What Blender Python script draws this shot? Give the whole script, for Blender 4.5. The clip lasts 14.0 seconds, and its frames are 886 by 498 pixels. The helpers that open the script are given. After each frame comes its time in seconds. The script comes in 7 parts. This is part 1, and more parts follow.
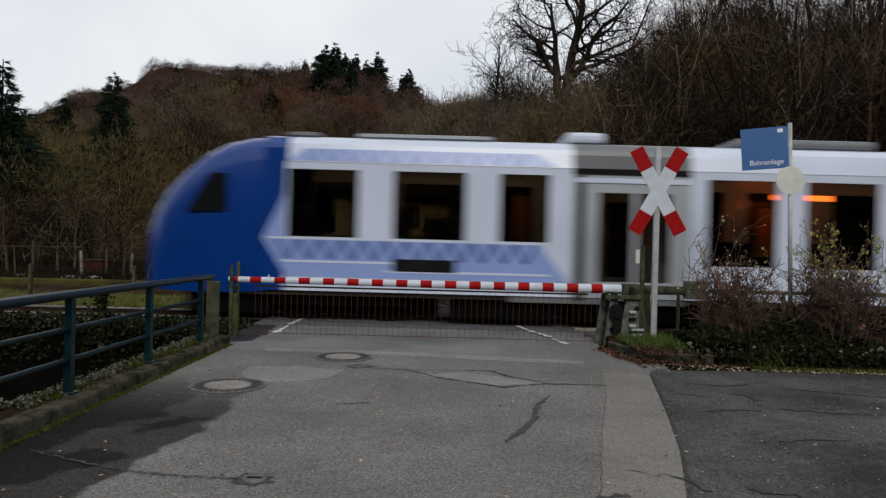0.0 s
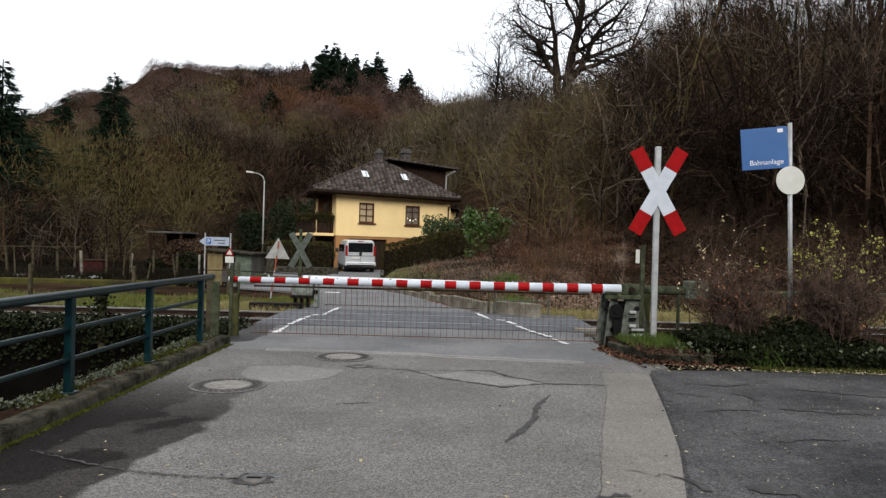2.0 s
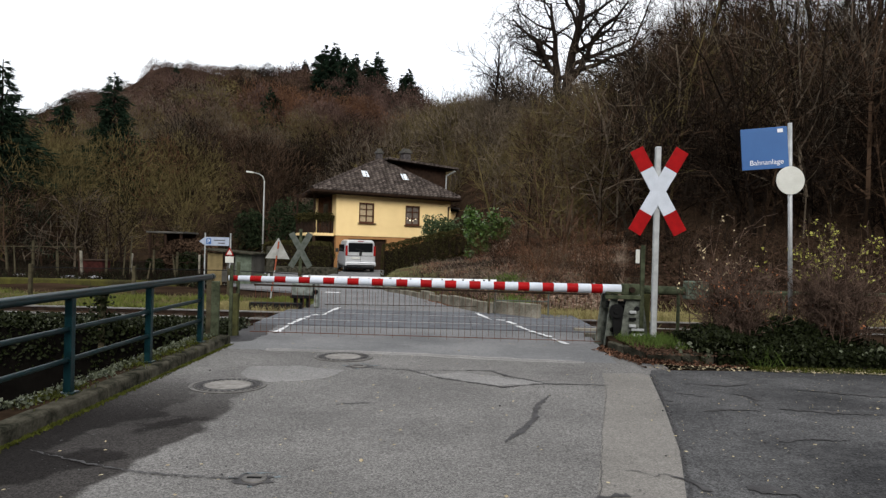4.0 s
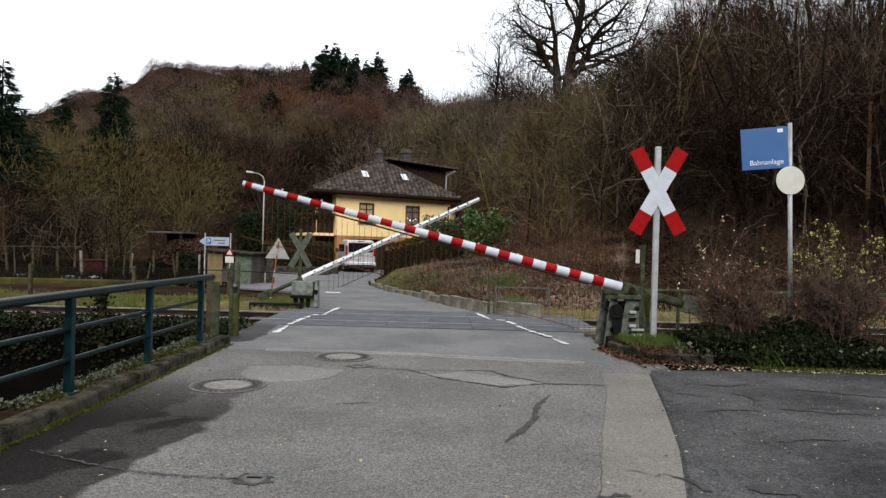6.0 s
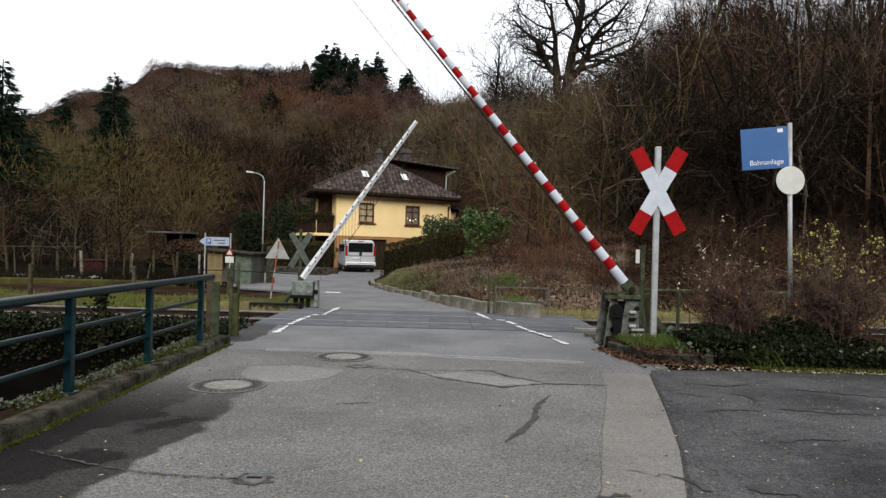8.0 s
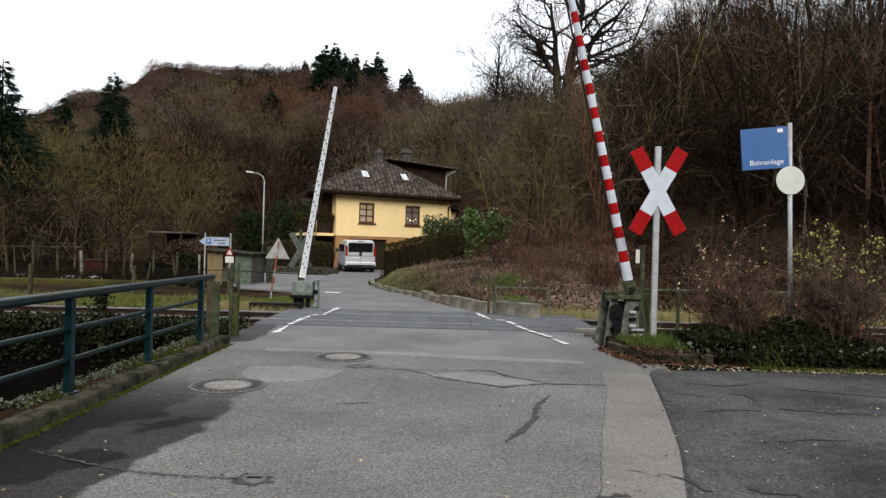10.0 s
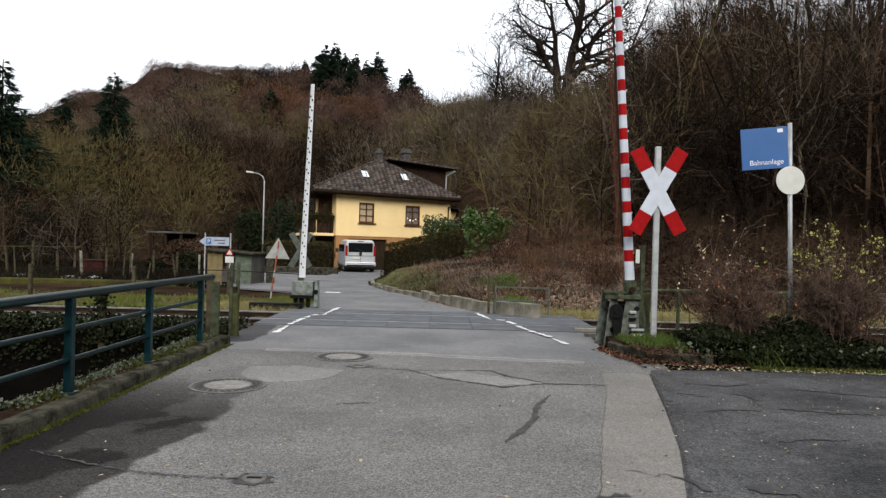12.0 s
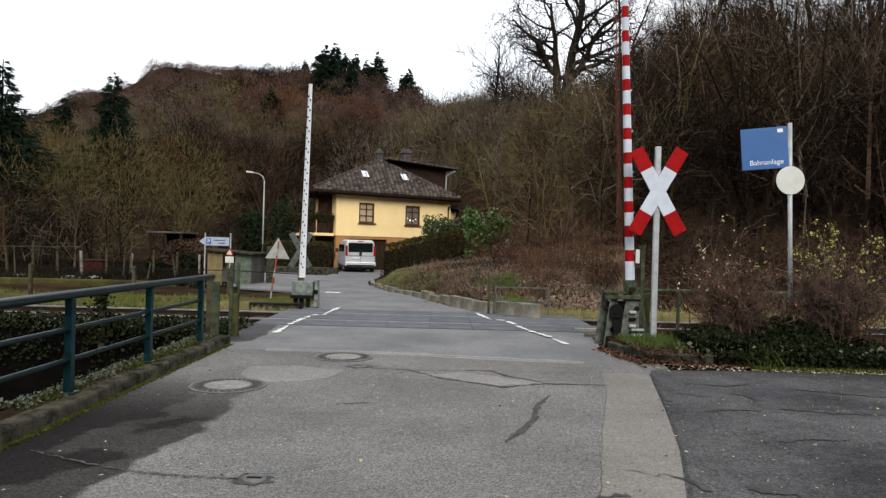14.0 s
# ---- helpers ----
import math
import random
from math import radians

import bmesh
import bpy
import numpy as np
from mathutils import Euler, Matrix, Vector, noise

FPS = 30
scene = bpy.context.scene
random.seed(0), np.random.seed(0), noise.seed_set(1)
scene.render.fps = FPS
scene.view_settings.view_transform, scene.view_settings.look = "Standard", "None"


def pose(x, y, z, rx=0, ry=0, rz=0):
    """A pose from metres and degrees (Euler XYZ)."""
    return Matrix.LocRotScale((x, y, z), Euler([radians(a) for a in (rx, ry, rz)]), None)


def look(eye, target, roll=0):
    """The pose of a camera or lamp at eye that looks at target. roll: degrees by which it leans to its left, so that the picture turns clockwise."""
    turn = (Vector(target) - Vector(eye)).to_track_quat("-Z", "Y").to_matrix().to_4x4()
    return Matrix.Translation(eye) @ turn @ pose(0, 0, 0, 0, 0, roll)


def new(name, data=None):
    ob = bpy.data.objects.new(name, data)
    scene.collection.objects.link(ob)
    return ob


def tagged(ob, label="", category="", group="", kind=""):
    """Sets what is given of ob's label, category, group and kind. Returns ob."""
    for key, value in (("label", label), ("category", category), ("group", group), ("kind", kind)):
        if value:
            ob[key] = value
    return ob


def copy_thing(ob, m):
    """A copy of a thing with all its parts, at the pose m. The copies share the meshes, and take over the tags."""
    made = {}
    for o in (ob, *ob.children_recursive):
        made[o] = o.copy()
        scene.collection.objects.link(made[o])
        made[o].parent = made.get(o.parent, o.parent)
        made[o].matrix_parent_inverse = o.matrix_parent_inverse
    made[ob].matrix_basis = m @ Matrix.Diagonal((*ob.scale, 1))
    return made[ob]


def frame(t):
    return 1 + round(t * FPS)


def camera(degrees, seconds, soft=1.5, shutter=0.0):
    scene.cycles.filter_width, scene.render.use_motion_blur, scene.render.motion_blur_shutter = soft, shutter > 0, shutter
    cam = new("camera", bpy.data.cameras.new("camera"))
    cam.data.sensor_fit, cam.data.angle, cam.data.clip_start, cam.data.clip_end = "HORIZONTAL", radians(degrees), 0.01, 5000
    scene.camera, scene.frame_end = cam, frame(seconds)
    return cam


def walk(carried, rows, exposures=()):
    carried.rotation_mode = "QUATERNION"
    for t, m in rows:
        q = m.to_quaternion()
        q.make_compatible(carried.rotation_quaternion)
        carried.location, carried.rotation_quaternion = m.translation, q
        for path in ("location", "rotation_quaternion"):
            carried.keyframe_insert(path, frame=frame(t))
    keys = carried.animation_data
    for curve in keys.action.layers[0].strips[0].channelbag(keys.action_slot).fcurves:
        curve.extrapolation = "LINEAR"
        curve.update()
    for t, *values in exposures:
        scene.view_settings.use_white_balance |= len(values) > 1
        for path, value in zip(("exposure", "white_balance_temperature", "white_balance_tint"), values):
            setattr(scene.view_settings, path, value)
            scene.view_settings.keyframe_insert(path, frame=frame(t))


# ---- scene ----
# ---------- camera ----------
cam = camera(66.3, 14.0, soft=1.35, shutter=0.35)
VIEW = look((0, 0, 1.65), (0, 100, 1.40), 1.5)
walk(cam, [(0.0, VIEW), (14.0, VIEW)], exposures=[(0.0, -0.36), (0.5, -0.10), (1.0, 0.22), (1.6, 0.32), (6.5, 0.36), (10.5, 0.42), (12.5, 0.45), (14.0, 0.45)])

# ---------- light ----------
def build_light():
    w = bpy.data.worlds.new("overcast_sky")
    scene.world = w
    w.use_nodes = True
    n, l = w.node_tree.nodes, w.node_tree.links
    bg = n["Background"]
    sky = n.new("ShaderNodeTexSky")
    sky.sky_type = "NISHITA"
    sky.sun_disc = False
    sky.sun_elevation, sky.sun_rotation = radians(34.7), radians(171.5)
    # a closed cloud layer over the clear sky
    tc = n.new("ShaderNodeTexCoord")
    cl = n.new("ShaderNodeTexNoise")
    cl.inputs["Scale"].default_value, cl.inputs["Detail"].default_value = 2.2, 4
    l.new(tc.outputs["Generated"], cl.inputs["Vector"])
    ramp = n.new("ShaderNodeValToRGB")
    ramp.color_ramp.elements[0].position, ramp.color_ramp.elements[0].color = 0.3, (9.4, 9.9, 10.7, 1)
    ramp.color_ramp.elements[1].position, ramp.color_ramp.elements[1].color = 0.62, (12.2, 12.3, 12.5, 1)
    l.new(cl.outputs["Fac"], ramp.inputs["Fac"])
    mix = n.new("ShaderNodeMix")
    mix.data_type = "RGBA"
    mix.inputs["Factor"].default_value = 0.88
    l.new(sky.outputs["Color"], mix.inputs["A"])
    l.new(ramp.outputs["Color"], mix.inputs["B"])
    l.new(mix.outputs["Result"], bg.inputs["Color"])
    bg.inputs["Strength"].default_value = 0.10
    sun = bpy.data.lights.new("sun", "SUN")
    sun.energy, sun.angle, sun.color = 1.75, radians(28), (1.0, 0.97, 0.93)
    so = new("sun", sun)
    so.matrix_world = look((6, -40, 28), (0, 0, 0))


build_light()

# ---------- materials ----------
def mat(name, a, b=None, scale=6.0, rough=0.8, metal=0.0, bump=0.15, fine=60.0, vary=0.0, spec=None, emit=None, power=0.0):
    """Two tones mixed by coarse and fine noise in metres, with a fine relief. vary: tone change from object to object."""
    m = bpy.data.materials.new(name)
    m.use_nodes = True
    n, l = m.node_tree.nodes, m.node_tree.links
    p = n["Principled BSDF"]
    p.inputs["Roughness"].default_value, p.inputs["Metallic"].default_value = rough, metal
    p.inputs["Specular IOR Level"].default_value = spec if spec is not None else 0.4 if rough < 0.5 else 0.2 if rough < 0.8 else 0.03 if rough < 0.9 else 0.0
    b = b or tuple(v * 0.75 for v in a)
    geo = n.new("ShaderNodeTexCoord")
    big, fin = n.new("ShaderNodeTexNoise"), n.new("ShaderNodeTexNoise")
    big.inputs["Scale"].default_value, big.inputs["Detail"].default_value = scale, 5
    fin.inputs["Scale"].default_value, fin.inputs["Detail"].default_value = fine, 3
    for t in (big, fin):
        l.new(geo.outputs["Object"], t.inputs["Vector"])
    add = n.new("ShaderNodeMath")
    add.operation = "MULTIPLY_ADD"
    add.inputs[1].default_value = 0.35
    l.new(fin.outputs["Fac"], add.inputs[0])
    l.new(big.outputs["Fac"], add.inputs[2])
    ramp = n.new("ShaderNodeValToRGB")
    ramp.color_ramp.elements[0].position, ramp.color_ramp.elements[0].color = 0.48, (*b, 1)
    ramp.color_ramp.elements[1].position, ramp.color_ramp.elements[1].color = 0.86, (*a, 1)
    l.new(add.outputs[0], ramp.inputs["Fac"])
    out = ramp.outputs["Color"]
    if vary:
        oi, hsv = n.new("ShaderNodeObjectInfo"), n.new("ShaderNodeHueSaturation")
        mr = n.new("ShaderNodeMapRange")
        mr.inputs["To Min"].default_value, mr.inputs["To Max"].default_value = 1 - vary, 1 + vary
        l.new(oi.outputs["Random"], mr.inputs["Value"])
        l.new(mr.outputs["Result"], hsv.inputs["Value"])
        l.new(out, hsv.inputs["Color"])
        out = hsv.outputs["Color"]
    l.new(out, p.inputs["Base Color"])
    if bump:
        bp = n.new("ShaderNodeBump")
        bp.inputs["Strength"].default_value, bp.inputs["Distance"].default_value = bump, 0.01
        l.new(fin.outputs["Fac"], bp.inputs["Height"])
        l.new(bp.outputs["Normal"], p.inputs["Normal"])
    if emit:
        p.inputs["Emission Color"].default_value = (*emit, 1)
        p.inputs["Emission Strength"].default_value = power
    return m


M = {
    "road": mat("asphalt", (0.125, 0.122, 0.12), (0.08, 0.078, 0.078), 0.9, 0.85, bump=0.5, fine=90),
    "soil": mat("leafy_soil", (0.042, 0.027, 0.017), (0.010, 0.007, 0.005), 0.5, 0.95, bump=0.8, fine=14),
    "white": mat("white_paint", (0.53, 0.565, 0.62), (0.44, 0.47, 0.52), 5, 0.5, bump=0.05, spec=0.1),
    "red": mat("red_paint", (0.32, 0.006, 0.007), (0.22, 0.005, 0.006), 6, 0.5, bump=0.05, spec=0.06),
    "green_steel": mat("grey_green_steel", (0.075, 0.085, 0.052), (0.022, 0.026, 0.015), 8, 0.8),
    "yellow_wall": mat("yellow_render", (0.90, 0.68, 0.34), (0.85, 0.63, 0.31), 1.5, 0.9),
    "blue": mat("train_blue", (0.003, 0.034, 0.19), (0.003, 0.03, 0.165), 1, 0.2, bump=0, spec=0.5),
}


# ---------- mesh tools ----------
def box(bm, c, s, bevel=0.0, rot=None):
    r = bmesh.ops.create_cube(bm, size=1.0)
    vs = r["verts"]
    m = Matrix.Translation(c) @ (rot or Matrix()) @ Matrix.Diagonal((*s, 1))
    bmesh.ops.transform(bm, matrix=m, verts=vs)
    if bevel:
        es = list({e for v in vs for e in v.link_edges})
        bmesh.ops.bevel(bm, geom=es, offset=bevel, segments=2, affect="EDGES", profile=0.5)


def rod(bm, p0, p1, r0, r1=None, seg=10, caps=True):
    p0, p1 = Vector(p0), Vector(p1)
    d = p1 - p0
    q = d.to_track_quat("Z", "Y").to_matrix().to_4x4()
    bmesh.ops.create_cone(bm, cap_ends=caps, segments=seg, radius1=r0, radius2=r0 if r1 is None else r1, depth=d.length,
                          matrix=Matrix.Translation((p0 + p1) / 2) @ q)


def prism(bm, outline, y0, y1):
    """An outline in x and z, given thickness along y."""
    a = [bm.verts.new((x, y0, z)) for x, z in outline]
    b = [bm.verts.new((x, y1, z)) for x, z in outline]
    bm.faces.new(a)
    bm.faces.new(b[::-1])
    k = len(a)
    for i in range(k):
        bm.faces.new((a[i], b[i], b[(i + 1) % k], a[(i + 1) % k]))
    bmesh.ops.recalc_face_normals(bm, faces=bm.faces)


def finish(name, bm, material, smooth=False):
    me = bpy.data.meshes.new(name)
    bm.to_mesh(me)
    bm.free()
    for m in (material if isinstance(material, (list, tuple)) else [material]):
        me.materials.append(m)
    if smooth:
        me.shade_smooth()
    return me


def part(name, bm, material, parent=None, label="", smooth=False, m=None):
    ob = new(name, finish(name, bm, material, smooth))
    if parent:
        ob.parent = parent
    if m is not None:
        ob.matrix_basis = m
    if label:
        ob["label"] = label
    return ob


def thing(name, m, label, category, group="", kind=""):
    ob = new(name)
    ob.empty_display_size = 0.1
    ob.matrix_basis = m
    return tagged(ob, label, category, group, kind)

# ---------- more materials ----------
def asphalt(name, a, b, rough=0.88, grit=0.38, stones=95):
    """Worn asphalt: pale and dark stones in binder, patchy wear and faint streaks."""
    m = mat(name, a, b, 0.7, rough, bump=0.0, fine=7)
    n, l = m.node_tree.nodes, m.node_tree.links
    p = n["Principled BSDF"]
    base = p.inputs["Base Color"].links[0].from_socket
    geo = n.new("ShaderNodeTexCoord")
    st = n.new("ShaderNodeTexVoronoi")
    st.inputs["Scale"].default_value = stones
    l.new(geo.outputs["Object"], st.inputs["Vector"])
    sp = n.new("ShaderNodeTexNoise")
    sp.inputs["Scale"].default_value, sp.inputs["Detail"].default_value, sp.inputs["Roughness"].default_value = 26, 6, 0.75
    l.new(geo.outputs["Object"], sp.inputs["Vector"])
    hsv, sep = n.new("ShaderNodeHueSaturation"), n.new("ShaderNodeSeparateColor")
    l.new(st.outputs["Color"], sep.inputs["Color"])
    k = n.new("ShaderNodeMath")
    k.operation = "MULTIPLY"
    l.new(sep.outputs[0], k.inputs[0])
    l.new(sp.outputs["Fac"], k.inputs[1])
    mr = n.new("ShaderNodeMapRange")
    mr.inputs["From Max"].default_value = 0.6
    mr.inputs["To Min"].default_value, mr.inputs["To Max"].default_value = 1 - grit, 1 + grit
    l.new(k.outputs[0], mr.inputs["Value"])
    l.new(mr.outputs["Result"], hsv.inputs["Value"])
    l.new(base, hsv.inputs["Color"])
    l.new(hsv.outputs["Color"], p.inputs["Base Color"])
    bp = n.new("ShaderNodeBump")
    bp.inputs["Strength"].default_value, bp.inputs["Distance"].default_value = 0.7, 0.008
    l.new(k.outputs[0], bp.inputs["Height"])
    l.new(bp.outputs["Normal"], p.inputs["Normal"])
    return m


M.update({
    "asphalt_old": asphalt("weathered_asphalt", (0.178, 0.171, 0.163), (0.122, 0.117, 0.112), grit=0.5),
    "asphalt_new": asphalt("fresher_asphalt", (0.192, 0.190, 0.189), (0.128, 0.128, 0.130), grit=0.3),
    "asphalt_dark": asphalt("rough_dark_asphalt", (0.092, 0.091, 0.091), (0.034, 0.034, 0.035), 0.88, 0.5, 75),
    "asphalt_pale": asphalt("pale_asphalt_strip", (0.198, 0.186, 0.17), (0.15, 0.141, 0.129), grit=0.3),
    "asphalt_patch": asphalt("pale_patched_asphalt", (0.226, 0.219, 0.211), (0.16, 0.156, 0.15)),
    "asphalt_seam": asphalt("scraped_pale_seam", (0.275, 0.266, 0.254), (0.185, 0.18, 0.172)),
    "damp": asphalt("damp_asphalt", (0.038, 0.035, 0.035), (0.019, 0.018, 0.019), 0.65),
    "blue_mark": mat("faded_blue_marking", (0.155, 0.18, 0.19), (0.105, 0.115, 0.12), 40, 0.9, bump=0.4),
    "tar": mat("tar_seal", (0.05, 0.047, 0.047), (0.022, 0.021, 0.021), 6, 0.6, bump=0.5, fine=60),
    "rubber": mat("rubber_panel", (0.118, 0.122, 0.13), (0.08, 0.084, 0.092), 2, 0.8, bump=0.6, fine=70, vary=0.08),
    "mark": mat("worn_white_marking", (0.7, 0.7, 0.7), (0.42, 0.42, 0.42), 9, 0.7, bump=0.5, fine=60),
    "kerb": mat("mossy_concrete", (0.075, 0.069, 0.052), (0.009, 0.010, 0.007), 6, 0.9, bump=1.0, fine=35, vary=0.12),
    "concrete": mat("grey_concrete", (0.30, 0.275, 0.225), (0.085, 0.078, 0.058), 2.0, 0.9, bump=0.8, fine=30, vary=0.1),
    "manhole_iron": mat("cast_iron", (0.16, 0.15, 0.14), (0.07, 0.066, 0.06), 9, 0.65, 0.5, bump=0.6, fine=60),
    "manhole_fill": mat("manhole_concrete", (0.25, 0.238, 0.22), (0.15, 0.14, 0.13), 8, 0.9, bump=0.6, fine=70),
    "steel": mat("rail_steel", (0.34, 0.33, 0.32), (0.2, 0.19, 0.18), 4, 0.4, 0.6, bump=0.1),
    "moss_post": mat("mossy_post", (0.085, 0.085, 0.035), (0.03, 0.03, 0.015), 6, 0.9, bump=0.5),
    "rust": mat("rusty_steel", (0.035, 0.022, 0.016), (0.014, 0.01, 0.008), 7, 0.85, 0.2, bump=0.6),
    "ballast": mat("track_ballast", (0.075, 0.06, 0.048), (0.02, 0.017, 0.015), 3, 0.95, bump=1.0, fine=18),
    "sleeper": mat("old_sleeper", (0.10, 0.085, 0.07), (0.05, 0.04, 0.033), 5, 0.9, bump=0.8, vary=0.2),
    "teal": mat("blue_green_railing_paint", (0.004, 0.023, 0.027), (0.0015, 0.008, 0.010), 9, 0.3, bump=0.2, spec=0.25),
    # near-black tone puts the deep ditch's shade into the soil colour
    "ditch": mat("shade_black_ditch_soil", (0.004, 0.0035, 0.003), (0.002, 0.0018, 0.0015), 1.5, 1.0, bump=1.0, fine=12),
    "grass": mat("winter_grass", (0.125, 0.14, 0.035), (0.06, 0.075, 0.018), 2.5, 0.9, bump=0.3),
    "verge": mat("patchy_verge", (0.085, 0.09, 0.03), (0.025, 0.021, 0.012), 1.2, 0.95, bump=0.5, fine=20),
    "straw": mat("dry_grass", (0.30, 0.25, 0.12), (0.15, 0.14, 0.055), 3, 0.9, bump=0.3),
    "moss": mat("moss", (0.075, 0.083, 0.017), (0.025, 0.028, 0.008), 8, 0.95, bump=0.8, fine=40),
    "leaf_brown": mat("dead_leaf", (0.29, 0.155, 0.10), (0.06, 0.03, 0.02), 30, 0.92, bump=0.0),
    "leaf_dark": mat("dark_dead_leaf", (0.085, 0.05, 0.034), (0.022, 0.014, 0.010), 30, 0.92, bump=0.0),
    "leaf_fawn": mat("fawn_dead_leaf", (0.38, 0.265, 0.20), (0.08, 0.05, 0.036), 2.5, 0.92, bump=0.0),
    "straw_pale": mat("bleached_stalk", (0.34, 0.27, 0.21), (0.14, 0.11, 0.08), 3, 0.92, bump=0.0),
    "grass_lush": mat("lush_grass", (0.105, 0.165, 0.03), (0.045, 0.075, 0.016), 4, 0.9, bump=0.0),
    "leaf_pale": mat("pale_dead_leaf", (0.42, 0.36, 0.24), (0.25, 0.2, 0.12), 30, 0.85, bump=0.0),
    "leaf_ivy": mat("ivy_leaf", (0.017, 0.022, 0.007), (0.003, 0.004, 0.0015), 25, 0.6, bump=0.0, spec=0.07),
    "leaf_ivy_pale": mat("pale_ivy_leaf", (0.11, 0.12, 0.075), (0.03, 0.038, 0.02), 22, 0.5, bump=0.0),
    "leaf_laurel": mat("laurel_leaf", (0.085, 0.15, 0.03), (0.03, 0.06, 0.012), 25, 0.4, bump=0.0),
    "leaf_yellow": mat("yellow_leaf", (0.34, 0.33, 0.07), (0.2, 0.19, 0.04), 25, 0.6, bump=0.0),
    "leaf_orange": mat("copper_leaf", (0.30, 0.12, 0.05), (0.16, 0.06, 0.03), 25, 0.7, bump=0.0),
    "leaf_cream": mat("cream_leaf", (0.6, 0.5, 0.33), (0.4, 0.3, 0.15), 25, 0.7, bump=0.0),
    "hedge": mat("hedge_leaf", (0.066, 0.058, 0.022), (0.010, 0.010, 0.004), 5, 0.92, bump=0.0),
    "needle": mat("conifer_needle", (0.02, 0.034, 0.02), (0.008, 0.014, 0.009), 4, 0.92, bump=0.0),
    "bark": mat("dark_bark", (0.03, 0.023, 0.018), (0.010, 0.008, 0.0065), 4, 0.95, bump=1.0, fine=25),
    "twig_brown": mat("brown_twig", (0.0792, 0.0495, 0.0319), (0.0154, 0.0099, 0.0066), 0.35, 0.95, bump=0.0),
    "twig_olive": mat("olive_twig", (0.1342, 0.1056, 0.0462), (0.0341, 0.0275, 0.0121), 0.35, 0.95, bump=0.0),
    "twig_rust": mat("russet_twig", (0.1375, 0.0704, 0.0396), (0.033, 0.0176, 0.011), 0.35, 0.95, bump=0.0),
    "twig_mauve": mat("mauve_twig", (0.1225, 0.0775, 0.0625), (0.02475, 0.01595, 0.0132), 0.35, 0.95, bump=0.0),
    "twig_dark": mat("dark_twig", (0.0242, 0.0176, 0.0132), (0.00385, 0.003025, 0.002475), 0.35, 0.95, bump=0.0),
    "twig_grey": mat("grey_twig", (0.1485, 0.1177, 0.0858), (0.0341, 0.02695, 0.0198), 0.35, 0.95, bump=0.0),
    "black": mat("black_steel", (0.010, 0.010, 0.010), (0.005, 0.005, 0.005), 5, 0.6, bump=0.2, spec=0.06),
    "galv": mat("galvanised_steel", (0.42, 0.43, 0.43), (0.3, 0.31, 0.31), 9, 0.5, 0.35, bump=0.1),
    "wood": mat("weathered_wood", (0.085, 0.072, 0.045), (0.03, 0.027, 0.017), 6, 0.9, bump=0.7, vary=0.15),
})

# ---------- ground ----------
def damp_edge(m):
    """Damp, dirty belt of the old asphalt along the bridge kerb: a clear edge, with wetter streaks inside it."""
    n, l = m.node_tree.nodes, m.node_tree.links
    p = n["Principled BSDF"]
    base = p.inputs["Base Color"].links[0].from_socket
    tc, sep = n.new("ShaderNodeTexCoord"), n.new("ShaderNodeSeparateXYZ")
    l.new(tc.outputs["Object"], sep.inputs["Vector"])

    def wander(scale, detail, amount):
        nz, k = n.new("ShaderNodeTexNoise"), n.new("ShaderNodeMath")
        nz.inputs["Scale"].default_value, nz.inputs["Detail"].default_value = scale, detail
        l.new(tc.outputs["Object"], nz.inputs["Vector"])
        k.operation, k.inputs[1].default_value = "MULTIPLY_ADD", amount
        l.new(nz.outputs["Fac"], k.inputs[0])
        l.new(sep.outputs["X"], k.inputs[2])
        return k.outputs[0]

    for x, lo, hi, tone in ((wander(0.8, 5, 1.1), -1.58, -1.68, (0.28, 0.268, 0.265, 1)), (wander(1.5, 6, 3.0), -1.05, -1.35, (0.40, 0.39, 0.39, 1))):
        side, far_, prod = n.new("ShaderNodeMapRange"), n.new("ShaderNodeMapRange"), n.new("ShaderNodeMath")
        side.interpolation_type = far_.interpolation_type = "SMOOTHSTEP"
        for r, a0, a1 in ((side, lo, hi), (far_, 8.8, 6.0)):
            r.inputs["From Min"].default_value, r.inputs["From Max"].default_value = a0, a1
        l.new(x, side.inputs["Value"])
        l.new(sep.outputs["Y"], far_.inputs["Value"])
        prod.operation = "MULTIPLY"
        l.new(side.outputs["Result"], prod.inputs[0])
        l.new(far_.outputs["Result"], prod.inputs[1])
        mix = n.new("ShaderNodeMix")
        mix.data_type, mix.blend_type = "RGBA", "MULTIPLY"
        mix.inputs["B"].default_value = tone
        l.new(prod.outputs[0], mix.inputs["Factor"])
        l.new(base, mix.inputs["A"])
        base = mix.outputs["Result"]
    l.new(base, p.inputs["Base Color"])


damp_edge(M["asphalt_old"])

KEYS_A = [-0.9, -0.62, -0.53, -0.46, -0.435, -0.31, -0.10, -0.04, 0.0, 0.03, 0.06, 0.14, 0.24, 0.33, 0.40, 0.48, 0.65, 1.2]
KEYS_E = [0.13, 0.178, 0.204, 0.220, 0.241, 0.252, 0.232, 0.221, 0.211, 0.203, 0.195, 0.190, 0.243, 0.325, 0.335, 0.318, 0.300, 0.300]
KEYS_R = [210, 204, 202, 200, 200, 200, 190, 180, 175, 162, 150, 110, 90, 84, 80, 78, 75, 75]
KEYS_S = [48, 48, 49, 50, 50, 55, 56, 54, 44, 30, 26, 18.6, 18.2, 18.2, 18.2, 18.2, 18.2, 18.2]


def smooth(a, b, v):
    t = np.clip((v - a) / (b - a), 0, 1)
    return t * t * (3 - 2 * t)


